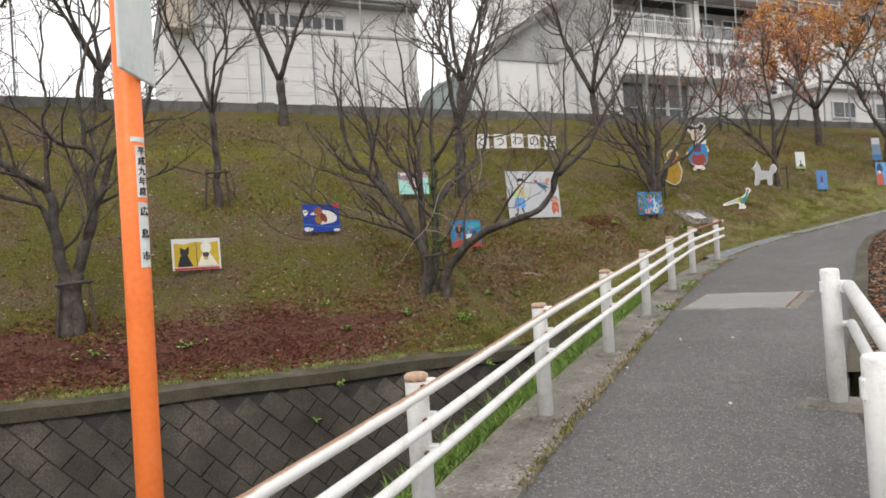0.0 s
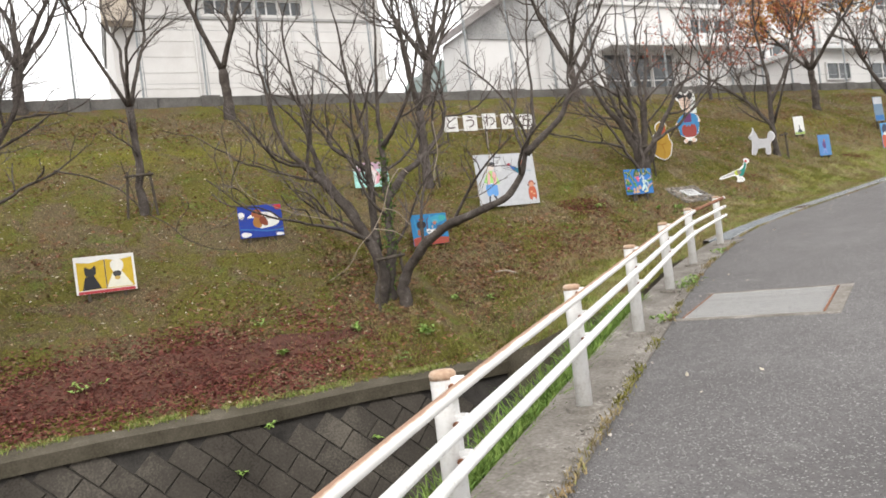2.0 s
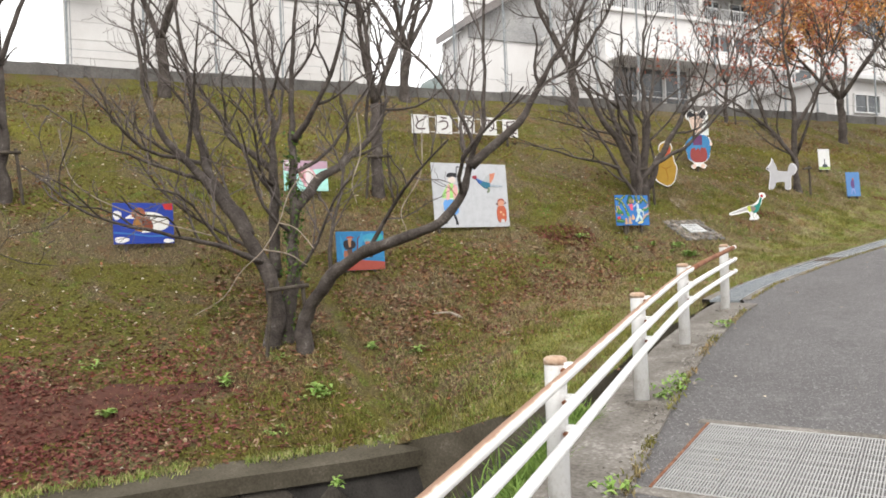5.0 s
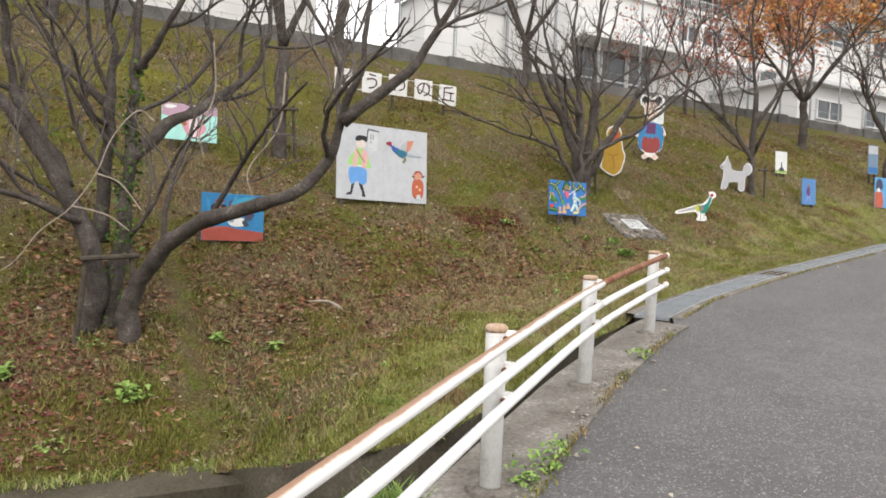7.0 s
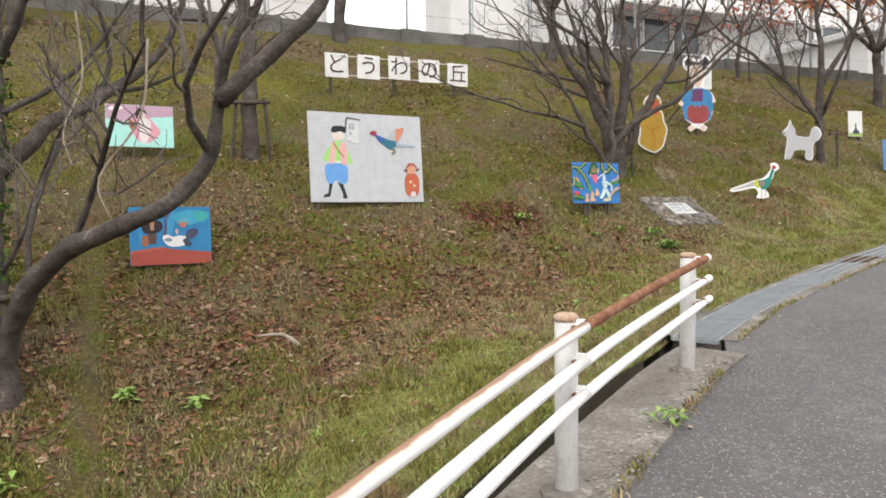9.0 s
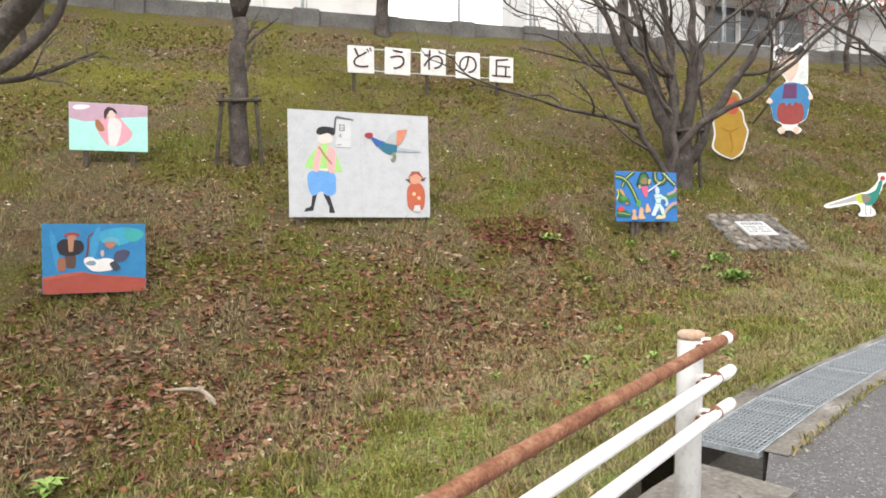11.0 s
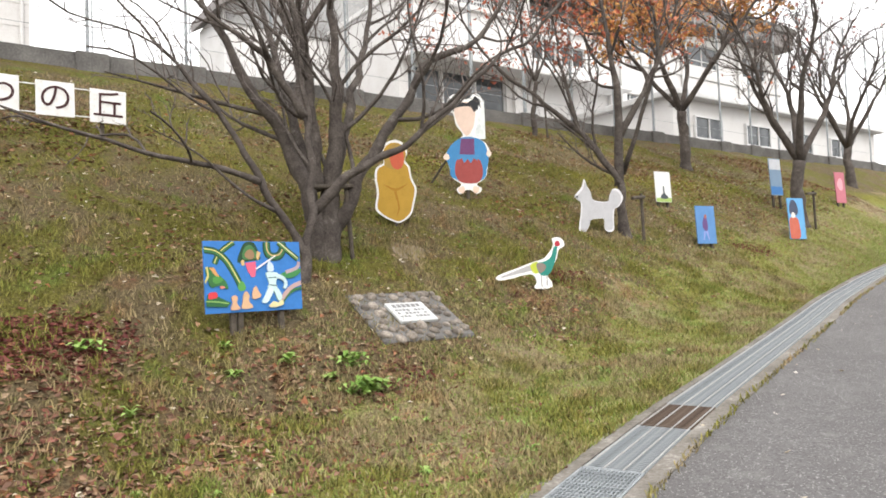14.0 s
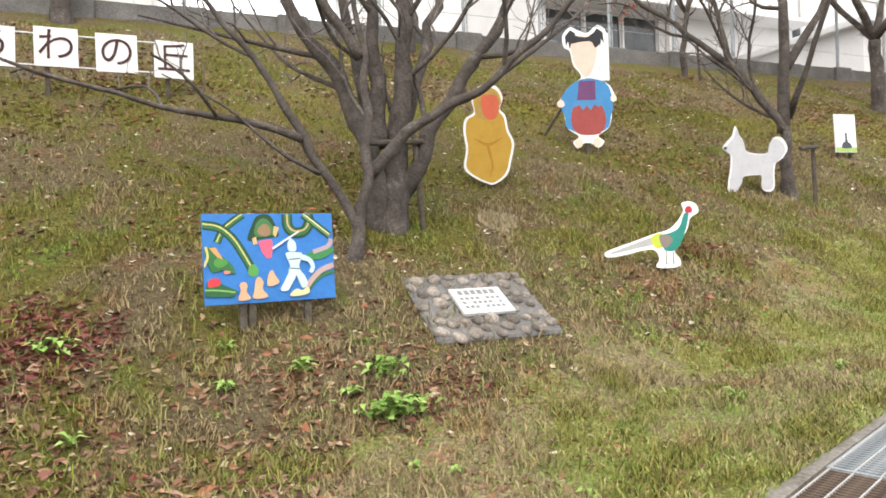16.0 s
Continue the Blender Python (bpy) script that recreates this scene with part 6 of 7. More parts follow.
# the many-stemmed tree by the monkey cutout
tree("cherry_tree", (-5.07, 21.74), [
    ([(-0.02, 0, 0), (-0.03, 0, 0.43), (-0.13, 0, 0.79), (-0.33, 0.05, 1.47), (-0.71, 0.1, 1.93), (-0.96, 0.15, 2.54), (-1.25, 0.2, 3.1), (-1.7, 0.2, 4.3)], 0.15, 0.012),
    ([(0.12, 0, 0), (0.17, 0.03, 0.65), (0.21, 0.05, 1.2), (0.25, 0.05, 1.67), (0.32, 0.1, 2.25), (0.24, 0.1, 2.9), (0.4, 0.2, 4.0), (0.5, 0.3, 5.0)], 0.15, 0.012),
    ([(0.15, 0.05, 0.2), (0.34, 0.05, 0.6), (0.65, 0.1, 1.22), (1.12, 0.2, 1.83), (1.38, 0.3, 2.36), (2.1, 0.35, 2.76), (2.5, 0.4, 3.3), (2.9, 0.4, 4.3)], 0.11, 0.012),
    ([(-0.1, -0.35, 0.5), (0.27, -0.4, 0.85), (0.62, -0.45, 1.1), (0.96, -0.5, 1.27), (1.37, -0.55, 1.61), (1.97, -0.6, 2.2), (2.6, -0.6, 2.65), (3.3, -0.7, 3.6)], 0.06, 0.01),
    ([(0.0, 0, 0.8), (-0.02, 0.1, 1.4), (-0.05, 0.15, 2.1), (-0.2, 0.2, 3.2), (-0.1, 0.2, 4.9)], 0.1, 0.012),
    ([(-0.25, -0.63, -0.3), (-0.2, -0.55, 0.1), (-0.56, -0.55, 0.62), (-0.78, -0.6, 1.1), (-1.08, -0.6, 1.58), (-1.41, -0.6, 1.98), (-1.8, -0.6, 2.4), (-2.4, -0.6, 3.2)], 0.062, 0.008),
    ([(-0.64, -0.57, 0.8), (-1.11, -0.7, 0.95), (-1.73, -0.9, 1.04), (-2.6, -1.0, 1.3), (-3.5, -1.0, 1.7)], 0.036, 0.007),
    ([(-0.5, -0.55, 0.5), (-0.85, -0.65, 0.68), (-1.15, -0.75, 1.0), (-1.7, -0.85, 1.3)], 0.022, 0.005),
    ([(-0.24, -0.64, -0.3), (-0.15, -0.5, 0.2), (-0.12, -0.4, 0.76), (-0.13, -0.35, 1.2), (-0.14, -0.3, 1.61), (-0.19, -0.25, 2.02), (-0.22, -0.2, 2.71), (-0.5, -0.1, 3.8)], 0.068, 0.01),
    ([(-0.14, -0.3, 1.55), (-0.45, -0.35, 2.06), (-0.76, -0.4, 2.33), (-1.2, -0.4, 2.7), (-1.9, -0.5, 3.5)], 0.05, 0.01),
    ([(0.2, 0.1, 0.9), (0.5, 0.5, 1.9), (0.8, 0.9, 3.0), (1.1, 1.1, 4.4)], 0.08, 0.012),
    ([(-0.02, 0.1, 0.9), (-0.3, 0.6, 2.0), (-0.5, 1.0, 3.2), (-0.9, 1.2, 4.5)], 0.08, 0.012),
], "bare many-stemmed cherry tree with spreading limbs", 12, (0.73, 0.68), levels=(4, 4, 4), droop=0.05, girth=1.08)
stakes(-5.0, 21.8, two=False)
# the tree with two spread stems near the path's start
tree("cherry_tree", (-8.65, 6.25), [
    ([(-0.14, 0, 0), (-0.16, 0, 0.75), (-0.19, 0, 1.18), (-0.29, 0.02, 1.72), (-0.34, 0.05, 2.3), (-0.68, 0.1, 2.53), (-1.02, 0.1, 2.86), (-1.28, 0.1, 3.15), (-1.43, 0.15, 3.75), (-1.38, 0.2, 4.5), (-1.5, 0.2, 5.9)], 0.14, 0.012),
    ([(-0.02, 0, 0), (-0.02, 0, 0.74), (0.03, 0, 1.05), (0.19, -0.02, 1.53), (0.28, -0.05, 2.06), (0.27, -0.05, 2.51), (0.36, -0.05, 2.8), (0.25, -0.05, 3.05), (0.2, 0, 3.5), (0.22, 0.05, 4.3), (0.55, 0.1, 5.2), (0.62, 0.1, 6.0)], 0.135, 0.012),
    ([(0.3, -0.05, 2.0), (0.48, -0.1, 2.4), (0.59, -0.15, 2.9), (0.81, -0.2, 3.07), (1.12, -0.3, 3.46), (1.26, -0.35, 4.03), (1.24, -0.4, 4.8), (1.16, -0.4, 5.5)], 0.075, 0.01),
    ([(0.4, -0.08, 2.1), (0.97, -0.3, 2.38), (1.55, -0.5, 2.66), (1.95, -0.6, 3.0)], 0.032, 0.006),
    ([(0.27, -0.05, 3.0), (-0.12, -0.2, 3.05), (-0.43, -0.3, 3.27), (-0.79, -0.4, 3.57), (-1.7, -0.5, 3.65)], 0.04, 0.008),
    ([(-0.25, 0.02, 1.5), (-0.45, -0.1, 2.03), (-0.7, -0.2, 2.14), (-1.6, -0.4, 2.43), (-2.6, -0.6, 2.7)], 0.06, 0.008),
    ([(-0.34, 0.05, 2.3), (-0.33, 0.2, 3.0), (-0.3, 0.4, 4.0), (-0.3, 0.5, 5.4)], 0.05, 0.012),
    ([(1.5, -0.5, 2.66), (2.0, -0.55, 2.5), (2.4, -0.6, 2.25), (2.8, -0.6, 1.83), (3.28, -0.65, 1.45), (3.8, -0.7, 1.33)], 0.012, 0.005),
], "bare cherry tree forking low beside red leaf litter", 13, (0.39, 0.92), levels=(6, 5, 4))
stakes(-8.65, 6.2)
# the sparse tree beside the dog cutout
tree("cherry_tree", (-2.82, 27.24), [
    ([(0, 0, 0), (-0.05, 0, 0.5), (-0.12, 0, 1.05), (-0.7, 0.1, 1.85), (-1.4, 0.2, 2.5), (-2.3, 0.3, 3.4), (-2.7, 0.3, 4.3)], 0.11, 0.012),
    ([(-0.08, 0, 0.9), (-0.05, 0, 2.6), (-0.24, 0, 4.0), (-0.2, 0, 5.4)], 0.085, 0.012),
    ([(-0.05, 0, 1.7), (0.7, 0.2, 3.0), (1.2, 0.3, 4.2), (1.5, 0.3, 5.2)], 0.06, 0.012),
    ([(-0.7, 0.1, 1.85), (-0.85, 0.5, 3.0), (-1.0, 0.8, 4.4)], 0.05, 0.01),
    ([(0, 0.05, 1.1), (0.4, -0.6, 2.6), (0.7, -0.9, 4.2)], 0.05, 0.01),
], "nearly bare cherry tree with a few red leaves", 14, (0.9, 0.43), leaves=M_PINKLEAF, leaf_count=2000, leaf_zone=3.0)
stakes(-2.7, 27.1, 0.7, 0.16, two=False)
rng_v = np.random.default_rng(5)
tree("cherry_tree", (-8.33, 16.55), vase(rng_v, 4, 6.0, 1.5, 1.9, 0.125), BARE, 15)
stakes(-8.33, 16.5)
tree("cherry_tree", (-11.1, 10.75), vase(rng_v, 4, 5.6, 1.5, 2.2, 0.105), "slim bare cherry tree tied to stakes", 16, girth=0.85)
stakes(-11.1, 10.7)
tree("cherry_tree", (-14.6, 15.8), vase(rng_v, 4, 6.0, 2.1, 1.4, 0.16), BARE, 17)
tree("cherry_tree", (-12.15, 22.0), vase(rng_v, 4, 6.2, 2.2, 1.5, 0.16), BARE, 18)
tree("cherry_tree", (-9.35, 27.0), vase(rng_v, 5, 6.0, 2.2, 1.3, 0.15), BARE, 19)
tree("cherry_tree", (-6.15, 32.4), vase(rng_v, 4, 4.6, 1.4, 1.4, 0.09), "slim bare young tree tied to a stake", 20, girth=0.8)
stakes(-6.05, 32.3, two=False)
tree("maple_tree", (-2.94, 35.2), vase(rng_v, 6, 6.0, 2.7, 1.6, 0.15), "autumn tree with a thinning crown of orange leaves", 21, leaves=M_ORLEAF, leaf_count=7000, leaf_zone=2.6, leaf_size=0.08)
tree("cherry_tree", (-0.25, 33.6), vase(rng_v, 5, 5.8, 2.3, 1.5, 0.17), "bare cherry tree with a few red leaves and a support", 22, leaves=M_PINKLEAF, leaf_count=150)
stakes(-0.15, 33.4, two=False)
tree("cherry_tree", (1.27, 43.0), vase(rng_v, 5, 6.0, 2.4, 1.4, 0.16), BARE, 23)
tree("cherry_tree", (-17.9, 11.6), vase(rng_v, 5, 5.6, 2.3, 1.2, 0.16), BARE, 24)
tree("evergreen_tree", (-18.6, 7.6), vase(rng_v, 7, 7.0, 2.6, 1.6, 0.19), "olive-green leafy tree at the top of the bank", 25, leaves=M_OLIVE, leaf_count=15000, leaf_zone=1.8, leaf_size=0.085)
tree("cherry_tree", (-11.9, 3.2), vase(rng_v, 4, 5.6, 2.3, 1.3, 0.15), BARE, 26)


# ---- drain grates ----
def grate_mesh(length, width, bars, cross, edge=0.012):
    bm = boxes((-width / 2, 0, -0.03, -width / 2 + edge, length, 0), (width / 2 - edge, 0, -0.03, width / 2, length, 0), (-width / 2 + edge, 0, -0.03, width / 2 - edge, 0.012, 0), (-width / 2 + edge, length - 0.012, -0.03, width / 2 - edge, length, 0))
    me = bpy.data.meshes.new("frame")
    bm.to_mesh(me)
    bm.free()
    me.materials.append(M_STEEL)
    b2 = boxes((-0.0028, 0.012, -0.028, 0.0028, length - 0.012, -0.001))
    m2 = bpy.data.meshes.new("bar")
    b2.to_mesh(m2)
    b2.free()
    b3 = boxes((-width / 2 + 0.012, -0.003, -0.012, width / 2 - 0.012, 0.003, -0.0025))
    m3 = bpy.data.meshes.new("rod")
    b3.to_mesh(m3)
    b3.free()
    m2.materials.append(M_STEEL)
    m3.materials.append(M_STEEL)
    return me, m2, m3, [-width / 2 + width * k / bars for k in range(1, bars)], [length * k / cross for k in range(1, cross)]


def lay_grate(parent, made, x=0.0):
    fr, bar, rod, xs, rys = made
    f = part("frame", fr, None, parent, m=pose(x, 0, 0))
    for v in xs:
        part("bar", bar, None, f, m=pose(v, 0, 0))
    for v in rys:
        part("rod", rod, None, f, m=pose(0, v, 0))


def rung_grate(length, width, rungs):
    """Close-set rungs across, under four flat bars along the top."""
    fr = bpy.data.meshes.new("frame")
    bm = boxes((-width / 2, 0, -0.03, -width / 2 + 0.004, length, -0.001), (-width / 2 + 0.004, 0, -0.03, width / 2, 0.008, -0.001))
    bmesh.ops.remove_doubles(bm, verts=bm.verts[:], dist=0.0001)
    bm.to_mesh(fr)
    bm.free()
    rung = bpy.data.meshes.new("rung")
    bm = boxes((-width / 2, -0.0035, -0.026, width / 2, 0.0035, -0.002))
    bm.to_mesh(rung)
    bm.free()
    flat = bpy.data.meshes.new("flat_bar")
    bm = boxes((-0.0035, 0, -0.02, 0.0035, length, 0.002))
    bm.to_mesh(flat)
    bm.free()
    for me in (fr, rung):
        me.materials.append(M_STEEL)
    flat.materials.append(M_PALESTEEL)
    return fr, rung, flat, [length * (k + 0.5) / rungs for k in range(rungs)], [width * f for f in (-0.46, -0.16, 0.16, 0.46)]


def lay_rungs(parent, made):
    fr, rung, flat, ys_, xs = made
    f = part("frame", fr, None, parent)
    for v in ys_:
        part("rung", rung, None, f, m=pose(0, v, 0))
    for v in xs:
        part("flat_bar", flat, None, f, m=pose(v, 0, 0))


gx = lambda y: lerp_list(y, GRATE) + 0.02
bars_made = grate_mesh(0.895, 0.37, 16, 18)
RUNGS = {0.93: rung_grate(0.92, 0.36, 30), 0.6: rung_grate(0.59, 0.36, 19), 0.99: rung_grate(0.98, 0.36, 30)}
for me in RUNGS[0.6][:2]:
    me.materials[0] = M_SILT
y, k = 15.55, 0
while y < 37:
    step = 0.9 if k < 4 else (0.93, 0.6)[k - 4] if k < 6 else 0.99
    x = gx(y)
    dx, dy = gx(y + 1) - x, 1.0
    n = math.hypot(dx, dy)
    x2, y2 = x + step * dx / n, y + step * dy / n
    rise = math.degrees(math.atan2(road_z(y2) - road_z(y), step))
    g = empty("drain_grate", pose(x, y, road_z(y) + 0.006, rise, 0, math.degrees(math.atan2(dy, dx)) - 90), "galvanised steel grating over the roadside gutter", "drain grate", "gutter gratings")
    if k < 4:
        lay_grate(g, bars_made)
    else:
        lay_rungs(g, RUNGS[step])
    if k == 5:
        part("silt", boxes((-0.17, 0.01, -0.06, 0.17, 0.58, -0.031)), M_SILT, g, "brown silt packed under the bars")
    y, k = y2, k + 1
gys = [v for v in ys if v >= 15.4]
tagged(part("gutter", strip([(gx(v) - 0.19, v, road_z(v) - 0.22) for v in gys], [(gx(v) + 0.19, v, road_z(v) - 0.22) for v in gys], 1), M_CONC), "grey gutter bed under the gratings", "gutter", kind="structure")
for sgn, wd in ((-1, 0.11), (1, 0.13)):
    a = [(gx(v) + sgn * 0.19, v, road_z(v) + 0.004) for v in gys]
    b = [(gx(v) + sgn * (0.19 + wd + 0.02 * noise.noise(Vector((v * 2, sgn, 0)))), v, road_z(v) + 0.007) for v in gys]
    tagged(part("gutter_edge", strip(*((b, a) if sgn < 0 else (a, b)), 1, 0.3), M_CONC), "worn concrete gutter edge", "gutter", kind="structure")
# cover across the path
cv = empty("cover_grate", pose(0.08, 9.38, road_z(9.38) + 0.008, 4.69, 0, 0) @ pose(0, 0, 0, 0, 0, 3), "pale steel grating cover across the footpath", "drain grate")
made = grate_mesh(1.12, 0.288, 18, 12, 0.003)
for me in made[:3]:
    me.materials[0] = M_PALESTEEL
for k in range(4):
    lay_grate(cv, made, 0.145 + k * 0.289)
part("pit", boxes((-0.03, -0.03, -0.10, 1.2, 1.15, -0.034)), M_CONC, cv, "grimy concrete bed")
for x in (1.16, -0.018):
    part("angle_iron", boxes((x, -0.004, -0.04, x + 0.016, 1.122, 0.002)), M_RUST, cv, "rusty angle iron along the cover")
part("border", boxes((-0.08, -0.09, -0.09, 1.3, -0.005, -0.001), (1.18, -0.005, -0.09, 1.3, 1.2, -0.001), (-0.08, 1.125, -0.09, 1.18, 1.2, -0.001), bevel=0.004), M_CONC, cv, "concrete border")

# ---- cobbled slab with the plaque ----
sx, sy = -3.79, 21.5
zz = bank_z(sx, sy)
nrm = Vector((bank_z(sx - 0.3, sy) - bank_z(sx + 0.3, sy), bank_z(sx, sy - 0.3) - bank_z(sx, sy + 0.3), 0.6)).normalized()
q = nrm.to_track_quat("Z", "Y").to_matrix().to_4x4()
slab = empty("cobbled_slab", Matrix.Translation((sx, sy, zz)) @ q @ pose(0, 0, 0, 0, 0, 0), "sloping slab of mortared cobblestones holding a plaque", "stone slab")
ax = (q.inverted() @ Vector((0.884, -0.467, 0, 0))).to_3d()
spin = pose(0, 0, 0, 0, 0, math.degrees(math.atan2(ax.y, ax.x)))
part("mortar", boxes((-0.45, -0.53, -0.25, 0.47, 0.53, 0.045), bevel=0.02), M_TOPWALL, slab, m=spin)
rs = np.random.default_rng(3)
stones = []
for v in range(3):
    bm = bmesh.new()
    bmesh.ops.create_icosphere(bm, subdivisions=2, radius=1)
    for p in bm.verts:
        k = 1 + 0.22 * noise.noise(p.co * 1.4 + Vector((v * 9, 0, 0)))
        p.co = Vector((p.co.x * k, p.co.y * k * 0.8, p.co.z * 0.5 * k))
    me = bpy.data.meshes.new("cobble")
    bm.to_mesh(me)
    bm.free()
    me.materials.append(M_STONE)
    smooth(me)
    stones.append(me)
done = []
for _ in range(900):
    a, b, r = rs.uniform(-0.43, 0.45), rs.uniform(-0.5, 0.5), rs.uniform(0.045, 0.085)
    if abs(a - 0.02) < 0.19 and abs(b) < 0.26:
        continue
    if all((a - c) ** 2 + (b - d) ** 2 > (r + s) ** 2 * 0.72 for c, d, s in done):
        done.append((a, b, r))
        part("cobble", stones[len(done) % 3], None, slab, m=spin @ pose(a, b, 0.048, rs.uniform(-8, 8), rs.uniform(-8, 8), rs.uniform(0, 360)) @ Matrix.Scale(r, 4))
plq = part("plaque", boxes((-0.16, -0.225, 0.05, 0.2, 0.225, 0.085), bevel=0.006), paint((0.44, 0.45, 0.45)), slab, "pale stone plaque with dark lettering", m=spin)
bars_ = bmesh.new()
for k in range(6):
    box(bars_, -0.12, -0.17 + k * 0.057, 0.0855, -0.06, -0.13 + k * 0.057, 0.0875)
for r in range(3):
    for k in range(8):
        if (r * 3 + k) % 5 != 4:
            box(bars_, -0.02 + r * 0.06, -0.18 + k * 0.045, 0.0855, 0.012 + r * 0.06, -0.15 + k * 0.045, 0.087)
part("lettering_bars", bars_, paint((0.16, 0.16, 0.16)), plq)


# ---- ground cover ----
rg = np.random.default_rng(9)


def patch(u, d):
    """How leafy the ground is there, 0 to 1."""
    return 0.5 + 0.5 * noise.noise(Vector((u * 0.45, d * 0.6, 2.0)))


TOE_U, TOE_D = np.array([a for a, b, c in TOE]), np.array([b for a, b, c in TOE])


def height_of(u, d):
    """The embankment's height, for arrays."""
    k = np.clip((d + 0.65) / (np.interp(u, TOE_U, TOE_D) + 0.65), 0, 0.9999) * COLS
    f = np.clip(np.interp(u, us, np.arange(len(us))), 0, len(us) - 1.001)
    i, j = f.astype(int), k.astype(int)
    a, b = f - i, k - j
    return (BANK_Z[i, j] * (1 - a) + BANK_Z[i + 1, j] * a) * (1 - b) + (BANK_Z[i, j + 1] * (1 - a) + BANK_Z[i + 1, j + 1] * a) * b


FIELD_U, FIELD_D = np.arange(-14, 42, 0.15), np.arange(-1, 14, 0.15)


def scatter(n, u0, u1, keep, near=1.0):
    """n points strewn on the bank, thinned by keep(u, d); near: how far they crowd to its foot."""
    field = np.array([[keep(u, d) for d in FIELD_D] for u in FIELD_U])
    got = []
    for _ in range(60):
        u = rg.uniform(u0, u1, n)
        dt = np.interp(u, TOE_U, TOE_D)
        d = dt * (1 - rg.uniform(0, 1, n) ** near * 0.995)
        w = field[np.clip(((u + 14) / 0.15).astype(int), 0, len(FIELD_U) - 1), np.clip(((d + 1) / 0.15).astype(int), 0, len(FIELD_D) - 1)]
        ok = rg.uniform(0, 1, n) < w
        u, d = u[ok], d[ok]
        got.append(np.stack((U.x * u + N.x * (d - 20.8), U.y * u + N.y * (d - 20.8), height_of(u, d) + 0.006), 1))
        if sum(len(g) for g in got) >= n:
            break
    return np.concatenate(got)[:n]


lawn_u = np.arange(8.9, 40, 0.07)
rows_ = []
for u in lawn_u:
    dt = toe(u)[0]
    w = (2.0 + 0.8 * noise.noise(Vector((u * 0.7, 8, 0))) + 0.45 * noise.noise(Vector((u * 2.3, 8, 3))) + 0.55 * noise.noise(Vector((u * 8.0, 8, 5)))) * min(1, (u - 8.8) / 1.5)
    rows_.append([dt - 0.03 - w * k / 6 for k in range(7)])
vs = [(*xy(u, d), (bank_at(u, d) if k else toe(u)[1]) + (0.012 if k < 6 else -0.015)) for u, row in zip(lawn_u, rows_) for k, d in enumerate(row)]
fs = [(i * 7 + k, i * 7 + k + 7, i * 7 + k + 8, i * 7 + k + 1) for i in range(len(rows_) - 1) for k in range(6)]
tagged(part("lawn_strip", (vs, [f[::-1] for f in fs]), M_LAWN), "greener strip of turf beside the gutter", "lawn", kind="structure")


# drifts of dark red litter: at the foot of the slope, and in a few hollows
def red_drift(u, d):
    mid = 10.85 - 0.06 * max(0, u - 3) ** 1.5 * 0.6
    low = max(0.0, 1.25 - abs(d - mid) / 0.95) if u < 8 else 0
    low *= min(1, max(0, (8 - u) / 2.5)) * (0.85 + 1.1 * noise.noise(Vector((u * 0.8, d * 1.1, 4))))
    for cu, cd, ru, rd, w in ((13.9, 7.4, 0.8, 0.5, 1.0), (20.05, 6.75, 0.5, 0.32, 0.9), (25.6, 6.0, 0.7, 0.3, 0.8), (12.3, 8.7, 1.9, 1.0, 0.16), (10.2, 10.4, 0.5, 0.35, 0.4), (16.4, 8.4, 0.8, 0.5, 0.15)):
        low = max(low, w * (1 - ((u - cu) / ru) ** 2 - ((d - cd) / rd) ** 2 + 0.3 * noise.noise(Vector((u * 3, d * 3, 1)))))
    return max(0, min(1, low))


lo_e, hi_e = [], []
for u in np.arange(-14, 7.3, 0.18):
    k = min(1, max(0, (7.3 - u) / 2.2))
    mid = 10.85 - 0.06 * max(0, u - 3) ** 1.5 * 0.6
    up_d = mid - (0.5 + 0.5 * noise.noise(Vector((u * 0.8, 1, 0))) + 0.2 * noise.noise(Vector((u * 3, 1, 7)))) * k
    dn_d = min(11.66, mid + (0.55 + 0.3 * noise.noise(Vector((u * 1.2, 5, 0)))) * k)
    lo_e.append((u, up_d))
    hi_e.append((u, dn_d))
rows_ = [[lo_e[i][1] + (hi_e[i][1] - lo_e[i][1]) * k / 6 for k in range(7)] for i in range(len(lo_e))]
vs = [(*xy(lo_e[i][0], d), bank_at(lo_e[i][0], d) + (0.012 if 0 < k < 6 else -0.01)) for i, row in enumerate(rows_) for k, d in enumerate(row)]
fs = [(i * 7 + k, i * 7 + k + 1, i * 7 + k + 8, i * 7 + k + 7) for i in range(len(rows_) - 1) for k in range(6)]
tagged(part("litter_bed", (vs, fs), M_LITTER), "rotting bed of dark red leaf litter at the foot of the bank", "leaf litter", kind="structure")


def lay(name, pts, size, mat, label, category):
    ob = part(name, leaf_mesh(pts, size, rg, True), mat)
    return tagged(ob, label, category, kind="stuff")


lay("leaf_litter", scatter(50000, -11, 30, red_drift), 0.038, M_REDLEAF, "drifts of dark red fallen leaves", "leaves")
lay("fallen_leaves", scatter(58000, -9, 36, lambda u, d: 0.10 + max(0, patch(u, d) - 0.42) * 1.9, 0.95), 0.038, M_LEAF, "scattered brown fallen leaves on the grass", "leaves")
lay("brown_leaves", scatter(17000, 7, 18, lambda u, d: max(0, 1 - abs(d - 9.6) / 2.6) * max(0, min(1, (17.5 - u) / 2)) * (0.35 + 0.65 * max(0, min(1, 0.5 + 1.4 * noise.noise(Vector((u * 0.9, d * 1.1, 7.0)))))), 0.9), 0.045, M_LEAF, "curled brown and russet leaves caught in the turf", "leaves")
